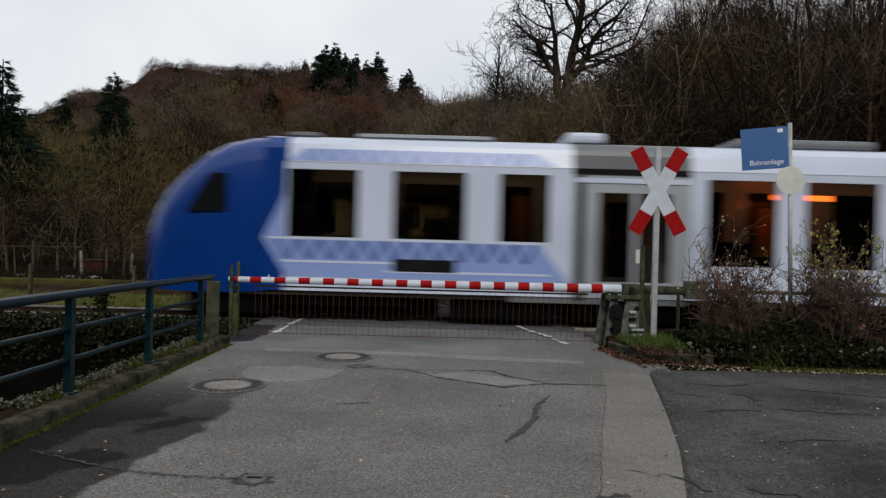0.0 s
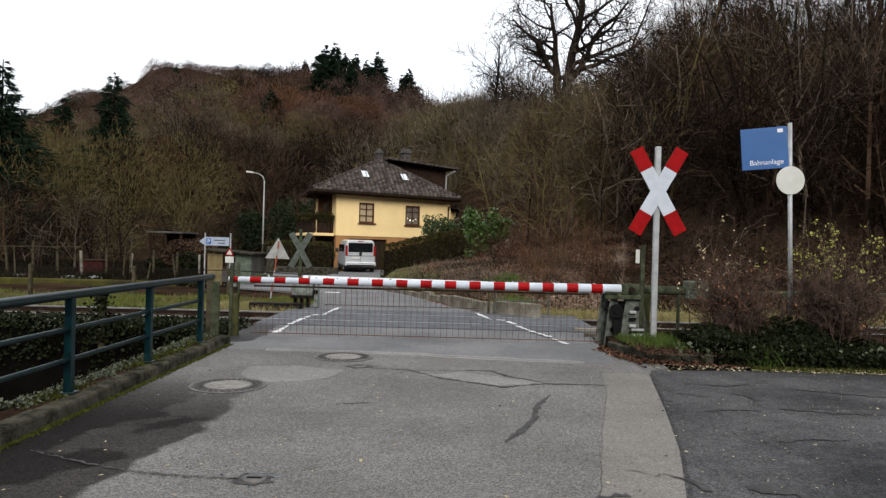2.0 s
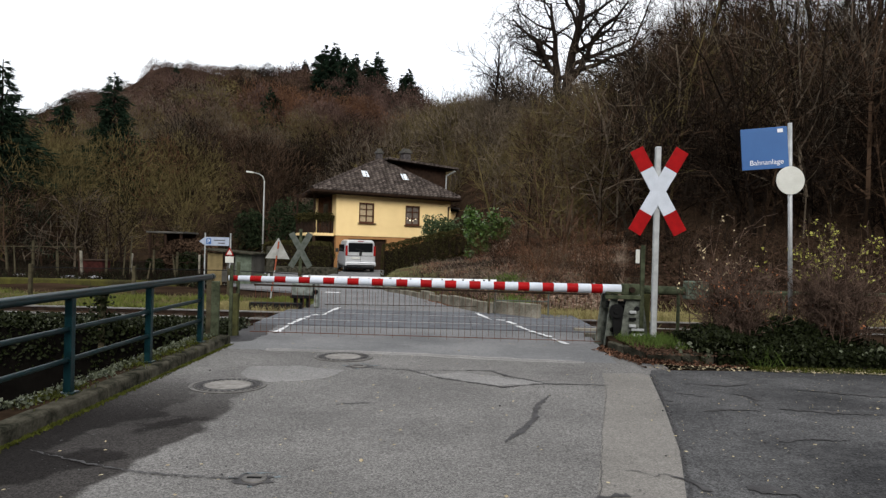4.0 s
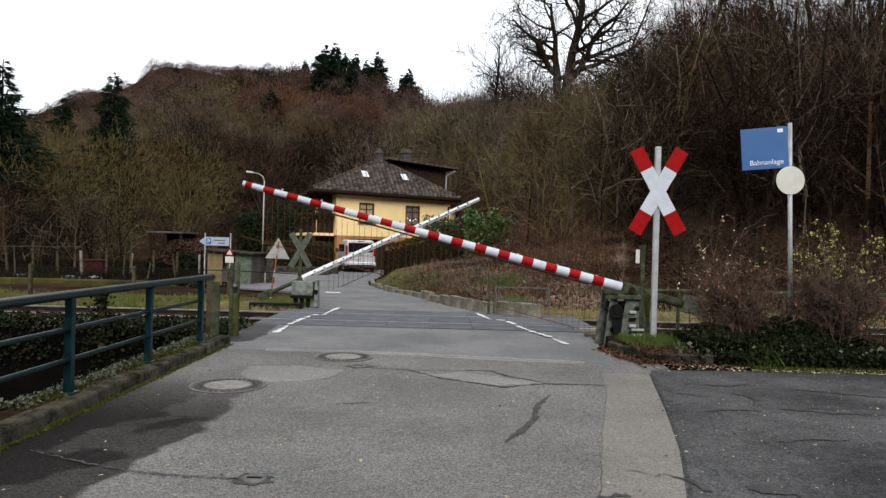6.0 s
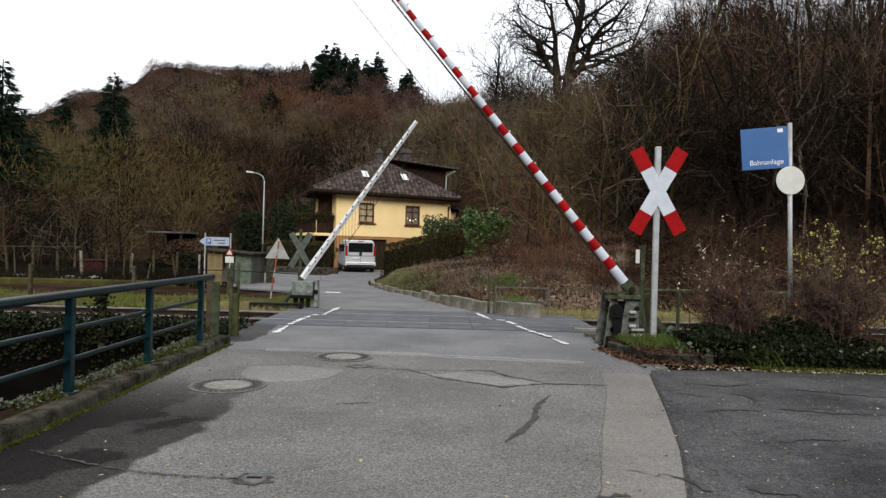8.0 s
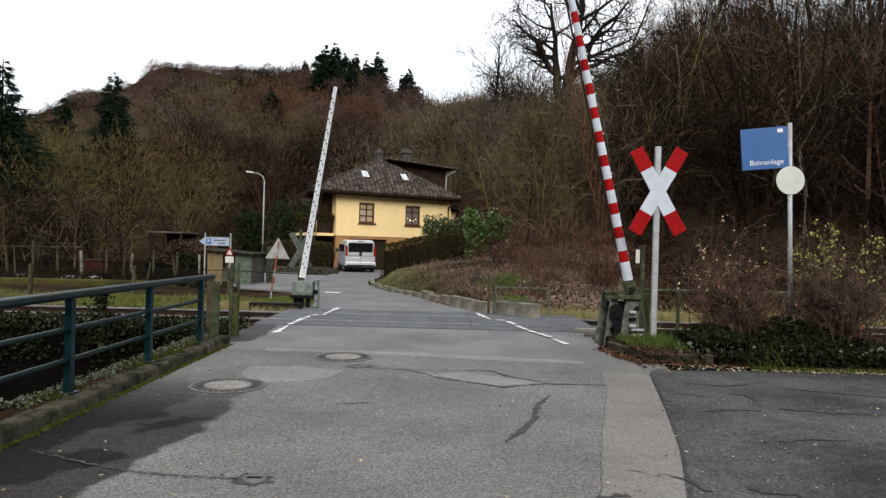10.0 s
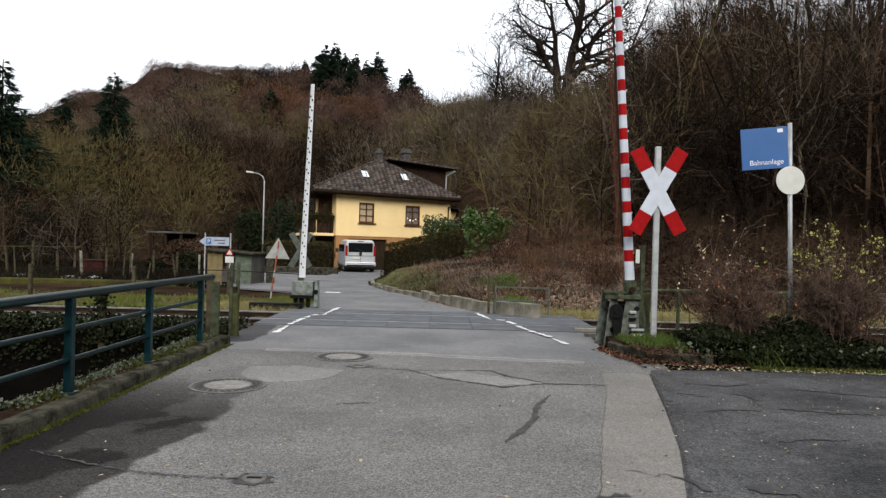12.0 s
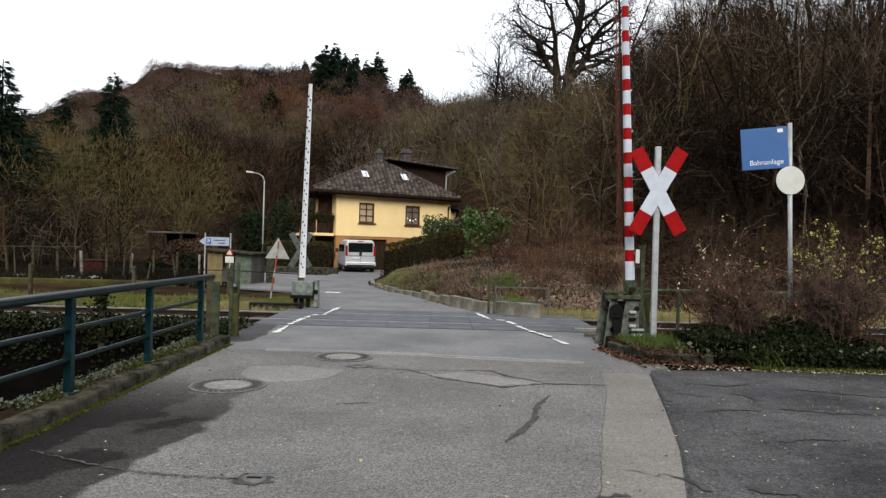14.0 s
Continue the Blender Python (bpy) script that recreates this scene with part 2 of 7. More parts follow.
def bank_x(y):
    """Line of the retaining wall beside the lane."""
    return np.interp(y, [17, 18, 19.5, 22, 25, 28, 31, 36, 47], [1.5, 1.0, 0.45, -0.35, -1.75, -2.65, -3.0, -2.95, -2.6])


def height(x, y):
    """Height of the natural ground, for arrays of x and y."""
    x, y = np.asarray(x, float), np.asarray(y, float)
    a = np.where(y > 1, x / np.maximum(y, 1), 0)
    e, r, s = np.interp(a, KEYS_A, KEYS_E), np.interp(a, KEYS_A, KEYS_R), np.interp(a, KEYS_A, KEYS_S)
    t = np.clip((y - s) / (r - s), 0, 1.25)
    z = np.where(t < 1, t, 1 - (t - 1) * 0.2) * (1.65 + e * r)
    z = z + np.where(y > s, 0.05 * (y - s) * np.sin(x * 0.11 + y * 0.07) * np.sin(y * 0.05), 0) * smooth(0, 30, y - s) * 0.6
    z = z - 0.10
    # bank above the retaining wall
    d = x - bank_x(y)
    rise = np.minimum(0.36 * smooth(0.1, 0.9, d) + 0.2 * np.maximum(d - 0.5, 0), 1.8) * smooth(6.5, 3.2, x)
    z = np.maximum(z, rise * smooth(18.0, 20.5, y) * smooth(43, 36, y) - 0.10)
    # ditch beside the bridge, and the bank that carries the track
    ditch = smooth(-3.75, -4.2, x) * smooth(13.0, 12.35, y) * 3.0
    z = z - ditch
    z = z + 0.05 * np.sin(x * 1.7 + 1.1) * np.sin(y * 1.3) * smooth(17.5, 20, y)
    return z


def build_ground():
    xs = np.concatenate([[-1500, -900, -500, -300, -220], np.arange(-180, -30, 4.0), np.arange(-30, -4.6, 0.8), np.arange(-4.6, -3.2, 0.1),
                         np.arange(-3.2, 30, 0.8), np.arange(30, 120, 4.0), [150, 200, 300, 500, 900, 1500]])
    ys = np.concatenate([[-900, -400, -250, -190, -150, -120, -90, -60, -40, -25, -10], np.arange(-4, 30, 0.5), np.arange(30, 60, 1.5), np.arange(60, 260, 5.0), [300, 420, 700, 1200, 2000]])
    gx, gy = np.meshgrid(xs, ys)
    gz = height(gx, gy)
    flat = (gx > -3.7) & (gx < 60) & (gy < 11.4)
    gz = np.where(flat, -0.06, gz)
    # other side of the valley: an unseen slope, added to cut low sky light
    gz = np.where(gy < -20, gz + 58 * smooth(-22, -170, gy), gz)
    k = len(xs)
    idx = np.arange(gx.size).reshape(gx.shape)
    faces = np.stack([idx[:-1, :-1], idx[:-1, 1:], idx[1:, 1:], idx[1:, :-1]], -1).reshape(-1, 4)
    me = bpy.data.meshes.new("ground")
    me.from_pydata(np.stack([gx, gy, gz], -1).reshape(-1, 3).tolist(), [], faces.tolist())
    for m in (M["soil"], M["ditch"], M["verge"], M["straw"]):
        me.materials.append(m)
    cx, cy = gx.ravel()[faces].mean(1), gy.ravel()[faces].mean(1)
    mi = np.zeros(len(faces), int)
    # the shade-black ditch soil also runs up the foot of the bank
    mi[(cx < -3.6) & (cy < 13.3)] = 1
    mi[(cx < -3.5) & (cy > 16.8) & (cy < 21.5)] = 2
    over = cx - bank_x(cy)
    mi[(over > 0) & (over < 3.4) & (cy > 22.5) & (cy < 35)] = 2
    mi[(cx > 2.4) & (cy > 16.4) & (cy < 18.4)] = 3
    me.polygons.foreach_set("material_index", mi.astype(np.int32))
    me.shade_smooth()
    tagged(new("ground", me), "brown leafy ground rising into wooded hills", "ground", kind="structure")


build_ground()


# ---------- road ----------
def slab(name, outline, top, thick, material, label="", parent=None, ragged=0.0, step=0.25, seed=1):
    """A flat sheet with a given outline; ragged moves its edge in and out."""
    rnd = random.Random(seed)
    pts = []
    k = len(outline)
    for i in range(k):
        p, q = Vector(outline[i]), Vector(outline[(i + 1) % k])
        n = max(1, int((q - p).length / step)) if ragged else 1
        for j in range(n):
            v = p.lerp(q, j / n)
            pts.append((v.x + rnd.uniform(-ragged, ragged), v.y + rnd.uniform(-ragged, ragged)))
    bm = bmesh.new()
    a = [bm.verts.new((x, y, top)) for x, y in pts]
    b = [bm.verts.new((x, y, top - thick)) for x, y in pts]
    bm.faces.new(a)
    for i in range(len(a)):
        bm.faces.new((a[i], b[i], b[(i + 1) % len(a)], a[(i + 1) % len(a)]))
    bmesh.ops.recalc_face_normals(bm, faces=bm.faces)
    bmesh.ops.triangulate(bm, faces=[f for f in bm.faces if len(f.verts) > 4])
    return part(name, bm, material, parent, label)


def ribbon(name, pts, widths, top, material, parent, seed=3, jitter=0.016, step=0.035, label=""):
    """A ragged tapering strip along a line on the ground."""
    rnd = random.Random(seed)
    bm = bmesh.new()
    rows = []
    for i in range(len(pts) - 1):
        p, q = Vector(pts[i]), Vector(pts[i + 1])
        n = max(1, int((q - p).length / step))
        side = Vector((-(q - p).y, (q - p).x)).normalized()
        for j in range(n + (i == len(pts) - 2)):
            t = j / n
            c = p.lerp(q, t) + side * rnd.uniform(-jitter, jitter)
            w = (widths[i] * (1 - t) + widths[i + 1] * t) * rnd.uniform(0.2, 1.25) / 2.4
            rows.append((bm.verts.new((*(c + side * w), top)), bm.verts.new((*(c - side * w), top))))
    for (a, b), (c, d) in zip(rows, rows[1:]):
        bm.faces.new((a, b, d, c))
    bmesh.ops.recalc_face_normals(bm, faces=bm.faces)
    return part(name, bm, material, parent, label)


def build_road():
    road = slab("road", [(-3.42, -8), (-0.9, -8), (1.08, 4.54), (1.9, 7.78), (2.12, 8.75), (2.2, 9.2), (2.75, 9.25), (2.62, 10.04), (-3.42, 10.5)], 0.0, 0.05, M["asphalt_old"])
    tagged(road, "worn grey asphalt road with cracks and seams", "road", kind="structure")
    slab("strip", [(-0.3, -8), (0.62, -2), (1.69, 4.58), (2.02, 5.65), (2.36, 7.04), (2.82, 9.11), (2.75, 9.25), (2.2, 9.2), (2.12, 8.75), (1.9, 7.78), (1.08, 4.54), (-0.9, -8)], 0.0, 0.05, M["asphalt_pale"], "pale strip of newer asphalt", road)
    slab("approach", [(-3.42, 10.5), (2.62, 10.04), (2.75, 11.6), (2.95, 13.68), (-3.75, 13.68), (-3.6, 11.6)], 0.0, 0.05, M["asphalt_new"], "smooth grey asphalt in front of the crossing", road)
    side = slab("side_road", [(-0.3, -8), (70, -8), (70, 9.8), (6.5, 9.85), (2.98, 9.55), (2.82, 9.11), (2.36, 7.04), (2.02, 5.65), (1.69, 4.58), (0.62, -2)], -0.002, 0.05, M["asphalt_dark"])
    tagged(side, "rough dark asphalt side road with tar lines", "road", kind="structure")
    far = slab("far_road", [(-3.55, 17.35), (2.0, 17.0), (1.25, 17.15), (0.73, 17.9), (0.14, 19.4), (-0.76, 22), (-2.1, 24.85), (-3.0, 28), (-3.4, 31), (-3.3, 36), (-3.4, 40), (-3.0, 46.5), (-6.4, 45.4), (-6.2, 40), (-6.1, 36),
                            (-7.4, 36), (-12.5, 52), (-16, 60), (-18, 60), (-15.5, 52), (-9.6, 33), (-8.6, 27), (-7.5, 24.6), (-5.0, 23.2), (-4.1, 21.5), (-3.5, 19.4)], 0.0, 0.06, M["asphalt_new"], ragged=0.05, step=0.6)
    tagged(far, "narrow grey asphalt road bending beyond the crossing", "road", kind="structure")
    slab("apron", [(2.6, 10.06), (2.75, 9.2), (2.8, 9.1), (2.98, 9.5), (3.3, 9.8), (3.3, 10.3), (2.95, 10.9), (2.9, 11.7), (2.76, 11.62)], -0.004, 0.05, M["asphalt_old"], "asphalt apron at the bed's corner", road)
    # repairs, damp stain and tar lines
    slab("patch", [(-2.53, 8.96), (-1.9, 9.15), (-1.2, 8.9), (-1.5, 8.2), (-2.16, 7.9), (-2.45, 8.35)], 0.004, 0.006, M["asphalt_patch"], "pale round repair", road, 0.04, 0.15, 5)
    slab("patch", [(-2.7, 10.35), (-0.7, 10.3), (1.0, 9.98), (2.1, 9.93), (2.15, 10.12), (1.0, 10.3), (-0.7, 10.55), (-2.7, 10.62)], 0.004, 0.006, M["asphalt_seam"], "pale worn band", road, 0.03, 0.2, 6)
    slab("patch", [(-0.3, 8.75), (0.4, 8.95), (0.9, 8.65), (1.3, 8.4), (0.75, 8.15), (0.3, 8.4)], 0.004, 0.006, M["asphalt_patch"], "pale scraped patch", road, 0.04, 0.15, 7)
    slab("dirt", [(-3.72, 11.2), (-3.2, 11.3), (-3.15, 12.3), (-3.3, 13.6), (-3.75, 13.6)], 0.004, 0.006, M["damp"], "dark wet dirt beside the crossing", road, 0.05, 0.12, 44)
    tar = M["tar"]
    ribbon("crack", [(-1.05, 9.14), (-0.44, 9.06), (-0.06, 8.6), (0.36, 8.33), (0.76, 8.08), (1.27, 8.35), (2.1, 8.35)], [0.03, 0.05, 0.06, 0.05, 0.07, 0.05, 0.03], 0.0075, tar, road, 11)
    ribbon("crack", [(-0.44, 9.02), (0.7, 9.14), (0.89, 8.77), (1.28, 8.42)], [0.02, 0.05, 0.06, 0.04], 0.008, tar, road, 12)
    ribbon("crack", [(1.27, 7.71), (1.04, 7.19), (0.96, 6.7), (0.86, 6.4), (0.76, 6.13), (0.57, 5.76)], [0.02, 0.08, 0.09, 0.06, 0.13, 0.01], 0.007, tar, road, 13)
    ribbon("crack", [(-2.63, 10.5), (-0.69, 10.38), (1.01, 10.1), (2.1, 10.03)], [0.02, 0.02, 0.025, 0.02], 0.0078, tar, road, 14, 0.008)
    ribbon("crack", [(-3.14, 5.2), (-2.62, 4.97), (-2.13, 4.78), (-1.75, 4.73), (-1.38, 4.7)], [0.02, 0.03, 0.035, 0.03, 0.03], 0.011, tar, road, 15)
    ribbon("crack", [(1.41, 5.11), (1.52, 5.11), (1.6, 4.98), (1.69, 5.06), (1.82, 4.94), (1.91, 4.7)], [0.01, 0.015, 0.01, 0.015, 0.06, 0.1], 0.007, tar, road, 16)
    ribbon("crack", [(-1.05, 6.98), (-0.9, 7.05), (-0.72, 7.1)], [0.02, 0.05, 0.02], 0.007, tar, road, 17)
    ribbon("crack", [(1.3, 4.6), (1.0, 4.5), (0.8, 4.42)], [0.1, 0.03, 0.01], 0.007, tar, road, 27)
    ribbon("crack", [(2.86, 9.1), (2.72, 8.5), (2.4, 7.1), (2.05, 5.7), (1.7, 4.5)], [0.03, 0.05, 0.03, 0.03, 0.02], 0.006, tar, road, 18)
    ribbon("crack", [(2.13, 8.75), (1.92, 7.78), (1.5, 6.2), (1.1, 4.54)], [0.005, 0.008, 0.004, 0.008], 0.006, tar, road, 28, 0.008)
    for i, (p, w) in enumerate([([(2.83, 8.05), (3.1, 7.78)], 0.05), ([(2.79, 7.15), (3.1, 7.22), (3.41, 7.2)], 0.06), ([(3.51, 8.07), (3.64, 7.84), (3.53, 7.47)], 0.06), ([(3.67, 7.3), (4.2, 7.2), (4.72, 7.17)], 0.08),
                                ([(3.1, 8.6), (3.6, 8.5), (4.0, 8.7)], 0.05), ([(2.2, 4.8), (2.4, 4.75), (2.7, 4.5)], 0.12), ([(3.0, 6.0), (3.4, 6.15), (3.7, 6.1)], 0.03), ([(4.4, 8.4), (5.2, 8.1), (5.6, 8.2)], 0.07), ([(2.45, 7.6), (2.62, 7.55)], 0.1)]):
        ribbon("crack", p, [w * 0.8] + [w * 2.0] * (len(p) - 2) + [w * 0.6], 0.006, tar, side, 30 + i, 0.03)
    # broken white edge lines over the crossing
    for p in ([(-3.03, 12.4), (-3.05, 13.5)], [(-3.05, 13.62), (-3.0, 14.8)], [(-2.99, 15.0), (-2.97, 15.35)], [(-2.95, 15.5), (-2.83, 15.62)], [(-2.72, 15.66), (-2.7, 16.6), (-2.65, 17.56)],
              [(0.88, 17.0), (1.03, 16.2), (1.15, 15.5)], [(1.26, 15.53), (1.45, 15.46)], [(1.49, 15.24), (1.61, 14.7)], [(1.61, 14.4), (1.77, 13.7)], [(1.78, 13.6), (2.06, 12.7)], [(2.07, 12.55), (2.23, 11.85)]):
        ribbon("edge_line", p, [0.15] * len(p), 0.014 if p[0][1] < 13.6 else 0.026, M["mark"], road, int(p[0][1] * 10), 0.01, 0.12, "worn white painted dash")
    slab("far_mark", [(-4.0, 23.2), (-3.5, 23.15), (-3.5, 23.45), (-4.0, 23.5)], 0.006, 0.005, M["mark"], "worn white painted mark", far, 0.02, 0.2)


build_road()


def manhole(x, y, r):
    t = thing("manhole_cover", pose(x, y, 0.002), "round cast-iron manhole cover with concrete filling", "manhole cover", "manhole covers in the road")
    bm = bmesh.new()
    for r0, r1, z in ((r, r * 0.9, 0.008), (r * 0.86, r * 0.62, 0.010)):
        k = 40
        a = [bm.verts.new((r0 * math.cos(i * math.tau / k), r0 * math.sin(i * math.tau / k), z)) for i in range(k)]
        b = [bm.verts.new((r1 * math.cos(i * math.tau / k), r1 * math.sin(i * math.tau / k), z)) for i in range(k)]
        c = [bm.verts.new((r0 * math.cos(i * math.tau / k), r0 * math.sin(i * math.tau / k), 0)) for i in range(k)]
        for i in range(k):
            j = (i + 1) % k
            bm.faces.new((a[i], a[j], b[j], b[i]))
            bm.faces.new((c[i], c[j], a[j], a[i]))
    part("frame_ring", bm, M["manhole_iron"], t)
    for i in range(30):
        bm = bmesh.new()
        w = i * math.tau / 30
        box(bm, (r * 0.74 * math.cos(w), r * 0.74 * math.sin(w), 0.009), (0.085, 0.032, 0.012), rot=pose(0, 0, 0, 0, 0, math.degrees(w) + 25))
        part("rib", bm, M["tar"], t)
    bm = bmesh.new()
    bmesh.ops.create_circle(bm, cap_ends=True, segments=40, radius=r * 0.6)
    bmesh.ops.translate(bm, verts=bm.verts, vec=(0, 0, 0.011))
    part("filling", bm, M["manhole_fill"], t, "pale concrete filling")
    bm = bmesh.new()
    bmesh.ops.create_circle(bm, cap_ends=True, segments=40, radius=r * 0.99)
    bmesh.ops.translate(bm, verts=bm.verts, vec=(0, 0, 0.004))
    part("seat", bm, M["tar"], t)
    return t


manhole(-2.42, 7.77, 0.43)
manhole(-1.42, 9.95, 0.43)


def valve_cap(x, y, r):
    t = thing("valve_cap", pose(x, y, 0.003), "small round iron valve cap sunk in asphalt", "valve cap")
    bm = bmesh.new()
    rod(bm, (0, 0, 0), (0, 0, 0.012), r, r * 0.94, 20)
    part("lid", bm, M["manhole_iron"], t)
    bm = bmesh.new()
    box(bm, (0, 0, 0.014), (r * 1.1, 0.02, 0.008))
    part("grip", bm, M["black"], t)
    rnd = random.Random(int(x * 100))
    ring = [(r * q * math.cos(w), r * q * 0.8 * math.sin(w)) for w, q in ((i * math.tau / 14, rnd.uniform(1.1, 1.9)) for i in range(14))]
    slab("tar_patch", ring, 0.003, 0.004, M["tar"], "dark tar round the lid", t, 0.01, 0.05, 8)
    for i, (dx, dy) in enumerate(((0.5, 1.9), (-0.9, 1.6), (1.9, 0.9), (-1.7, 0.3), (0.1, -1.8))):
        slab("paint_mark", [(r * (dx * 0.9 + (0.7 - 0.1 * i) * math.cos(w)), r * (dy * 0.8 + 0.2 * math.sin(w))) for w in (0, 0.8, 1.7, 2.6, 3.3, 4.2, 5.3)], 0.002, 0.003, M["blue_mark"], "faded blue marking paint", t, 0.02, 0.02, i)


valve_cap(-1.27, 4.71, 0.09)
valve_cap(-1.11, 9.22, 0.12)


# ---------- track ----------
def build_track():
    bm = bmesh.new()
    for x0, x1 in ((-420, -3.9), (3.3, 420)):
        prism_pts = [(13.35, -0.35), (13.95, -0.12), (16.95, -0.12), (17.5, -0.35)]
        a = [bm.verts.new((x0, y, z)) for y, z in prism_pts]
        b = [bm.verts.new((x1, y, z)) for y, z in prism_pts]
        for i in range(3):
            bm.faces.new((a[i], b[i], b[i + 1], a[i + 1]))
    bmesh.ops.recalc_face_normals(bm, faces=bm.faces)
    tr = tagged(part("track_bed", bm, M["ballast"]), "stony railway track bed", "track bed", kind="structure")
    for y in (14.7, 16.2):
        bm = bmesh.new()
        box(bm, (0, y, 0.0), (840, 0.07, 0.03))
        part("rail_head", bm, M["steel"], tr, "polished rail head")
        bm = bmesh.new()
        box(bm, (0, y, -0.07), (840, 0.02, 0.11))
        box(bm, (0, y, -0.115), (840, 0.14, 0.02))
        part("rail_web", bm, M["rust"], tr, "rusty rail web")
    bm = bmesh.new()
    box(bm, (0, 15.45, -0.13), (0.26, 2.6, 0.06), 0.01)
    me = finish("sleeper", bm, M["sleeper"])
    for i in range(60):
        x = -4.3 - 0.65 * i if i < 40 else 3.7 + 0.65 * (i - 40)
        o = new("sleeper", me)
        o.parent, o.location = tr, (x, 0, 0)
    cr = tagged(new("crossing_deck"), "grey rubber level crossing panels between the rails", "crossing deck", kind="structure")
    for y0, y1 in ((13.7, 14.62), (14.78, 16.12), (16.28, 17.2)):
        bm = bmesh.new()
        box(bm, (0, 0, 0), (0.882, y1 - y0, 0.08), 0.003)
        me = finish("panel", bm, M["rubber"])
        for i in range(8):
            o = new("panel", me)
            o.parent, o.location = cr, (-3.35 + 0.887 * i, (y0 + y1) / 2, -0.022)
    # kerb plates and a dark drain box beside the deck
    bm = bmesh.new()
    box(bm, (-4.15, 17.05, 0.02), (1.3, 0.3, 0.26), 0.01)
    tagged(part("cable_trough", bm, M["black"]), "dark cable trough beside the track", "cable trough")
    for x, y in ((3.2, 13.1), (3.15, 13.9)):
        bm = bmesh.new()
        box(bm, (x, y, 0.02), (0.85, 0.12, 0.1), 0.01)
        tagged(part("kerb_stone", bm, M["concrete"]), "pale concrete edging stone beside the crossing", "kerb stone")


build_track()


# ---------- kerb, bridge edge ----------
def build_kerb():
    t = tagged(new("kerb"), "mossy concrete bridge kerb under the railing", "kerb", kind="structure")
    y = -6.0
    rnd = random.Random(4)
    while y < 11.0:
        n = 1.0 if y < 10 else 11.05 - y
        bm = bmesh.new()
        box(bm, (-3.52 + rnd.uniform(-0.008, 0.008), y + n / 2, -0.17 + rnd.uniform(-0.006, 0.006)), (0.2, n - 0.014, 0.6), 0.03)
        part("kerb_stone", bm, M["kerb"], t)
        y += n
    bm = bmesh.new()
    box(bm, (-3.62, 2.4, -1.2), (0.36, 17, 1.6))
    part("bridge_wall", bm, M["kerb"], t)
    bm = bmesh.new()
    box(bm, (-3.75, 2.5, -0.16), (0.24, 17.1, 0.54), 0.03)
    part("earth_strip", bm, M["soil"], t, "earth strip behind the kerb")


build_kerb()


# ---------- plants ----------
def mesh_of(name, verts, faces, materials):
    me = bpy.data.meshes.new(name)
    me.vertices.add(len(verts))
    me.vertices.foreach_set("co", np.asarray(verts, np.float32).ravel())
    faces = np.asarray(faces, np.int32)
    k = faces.shape[1]
    me.loops.add(faces.size)
    me.loops.foreach_set("vertex_index", faces.ravel())
    me.polygons.add(len(faces))
    me.polygons.foreach_set("loop_start", np.arange(0, faces.size, k, dtype=np.int32))
    me.polygons.foreach_set("loop_total", np.full(len(faces), k, np.int32))
    for m in materials:
        me.materials.append(m)
    me.update(calc_edges=True)
    return me


def tubes(segs, sides=3):
    """Verts and quads of tapered tubes. segs: rows of p0, p1, r0, r1."""
    s = np.asarray(segs, float)
    p0, p1, r0, r1 = s[:, :3], s[:, 3:6], s[:, 6], s[:, 7]
    d = p1 - p0
    d /= np.linalg.norm(d, axis=1)[:, None] + 1e-9
    h = np.where(np.abs(d[:, 2:3]) < 0.9, np.array([[0, 0, 1.0]]), np.array([[1.0, 0, 0]]))
    u = np.cross(d, h)
    u /= np.linalg.norm(u, axis=1)[:, None]
    w = np.cross(d, u)
    an = np.arange(sides) * math.tau / sides
    ring = u[:, None] * np.cos(an)[None, :, None] + w[:, None] * np.sin(an)[None, :, None]
    a, b = p0[:, None] + ring * r0[:, None, None], p1[:, None] + ring * r1[:, None, None]
    v = np.concatenate([a, b], 1).reshape(-1, 3)
    base = (np.arange(len(s)) * 2 * sides)[:, None, None]
    i = np.arange(sides)
    q = np.stack([i, (i + 1) % sides, sides + (i + 1) % sides, sides + i], -1)[None]
    return v, (base + q).reshape(-1, 4)


def strips(segs, rng):
    """Verts and quads of flat tapered strips, for twigs."""
    s = np.asarray(segs, float)
    p0, p1 = s[:, :3], s[:, 3:6]
    d = p1 - p0
    u = np.cross(d, rng.normal(0, 1, d.shape))
    u /= np.linalg.norm(u, axis=1)[:, None] + 1e-9
    a, b = u * s[:, 6:7], u * s[:, 7:8]
    v = np.stack([p0 - a, p0 + a, p1 + b, p1 - b], 1).reshape(-1, 3)
    return v, np.arange(len(v)).reshape(-1, 4)


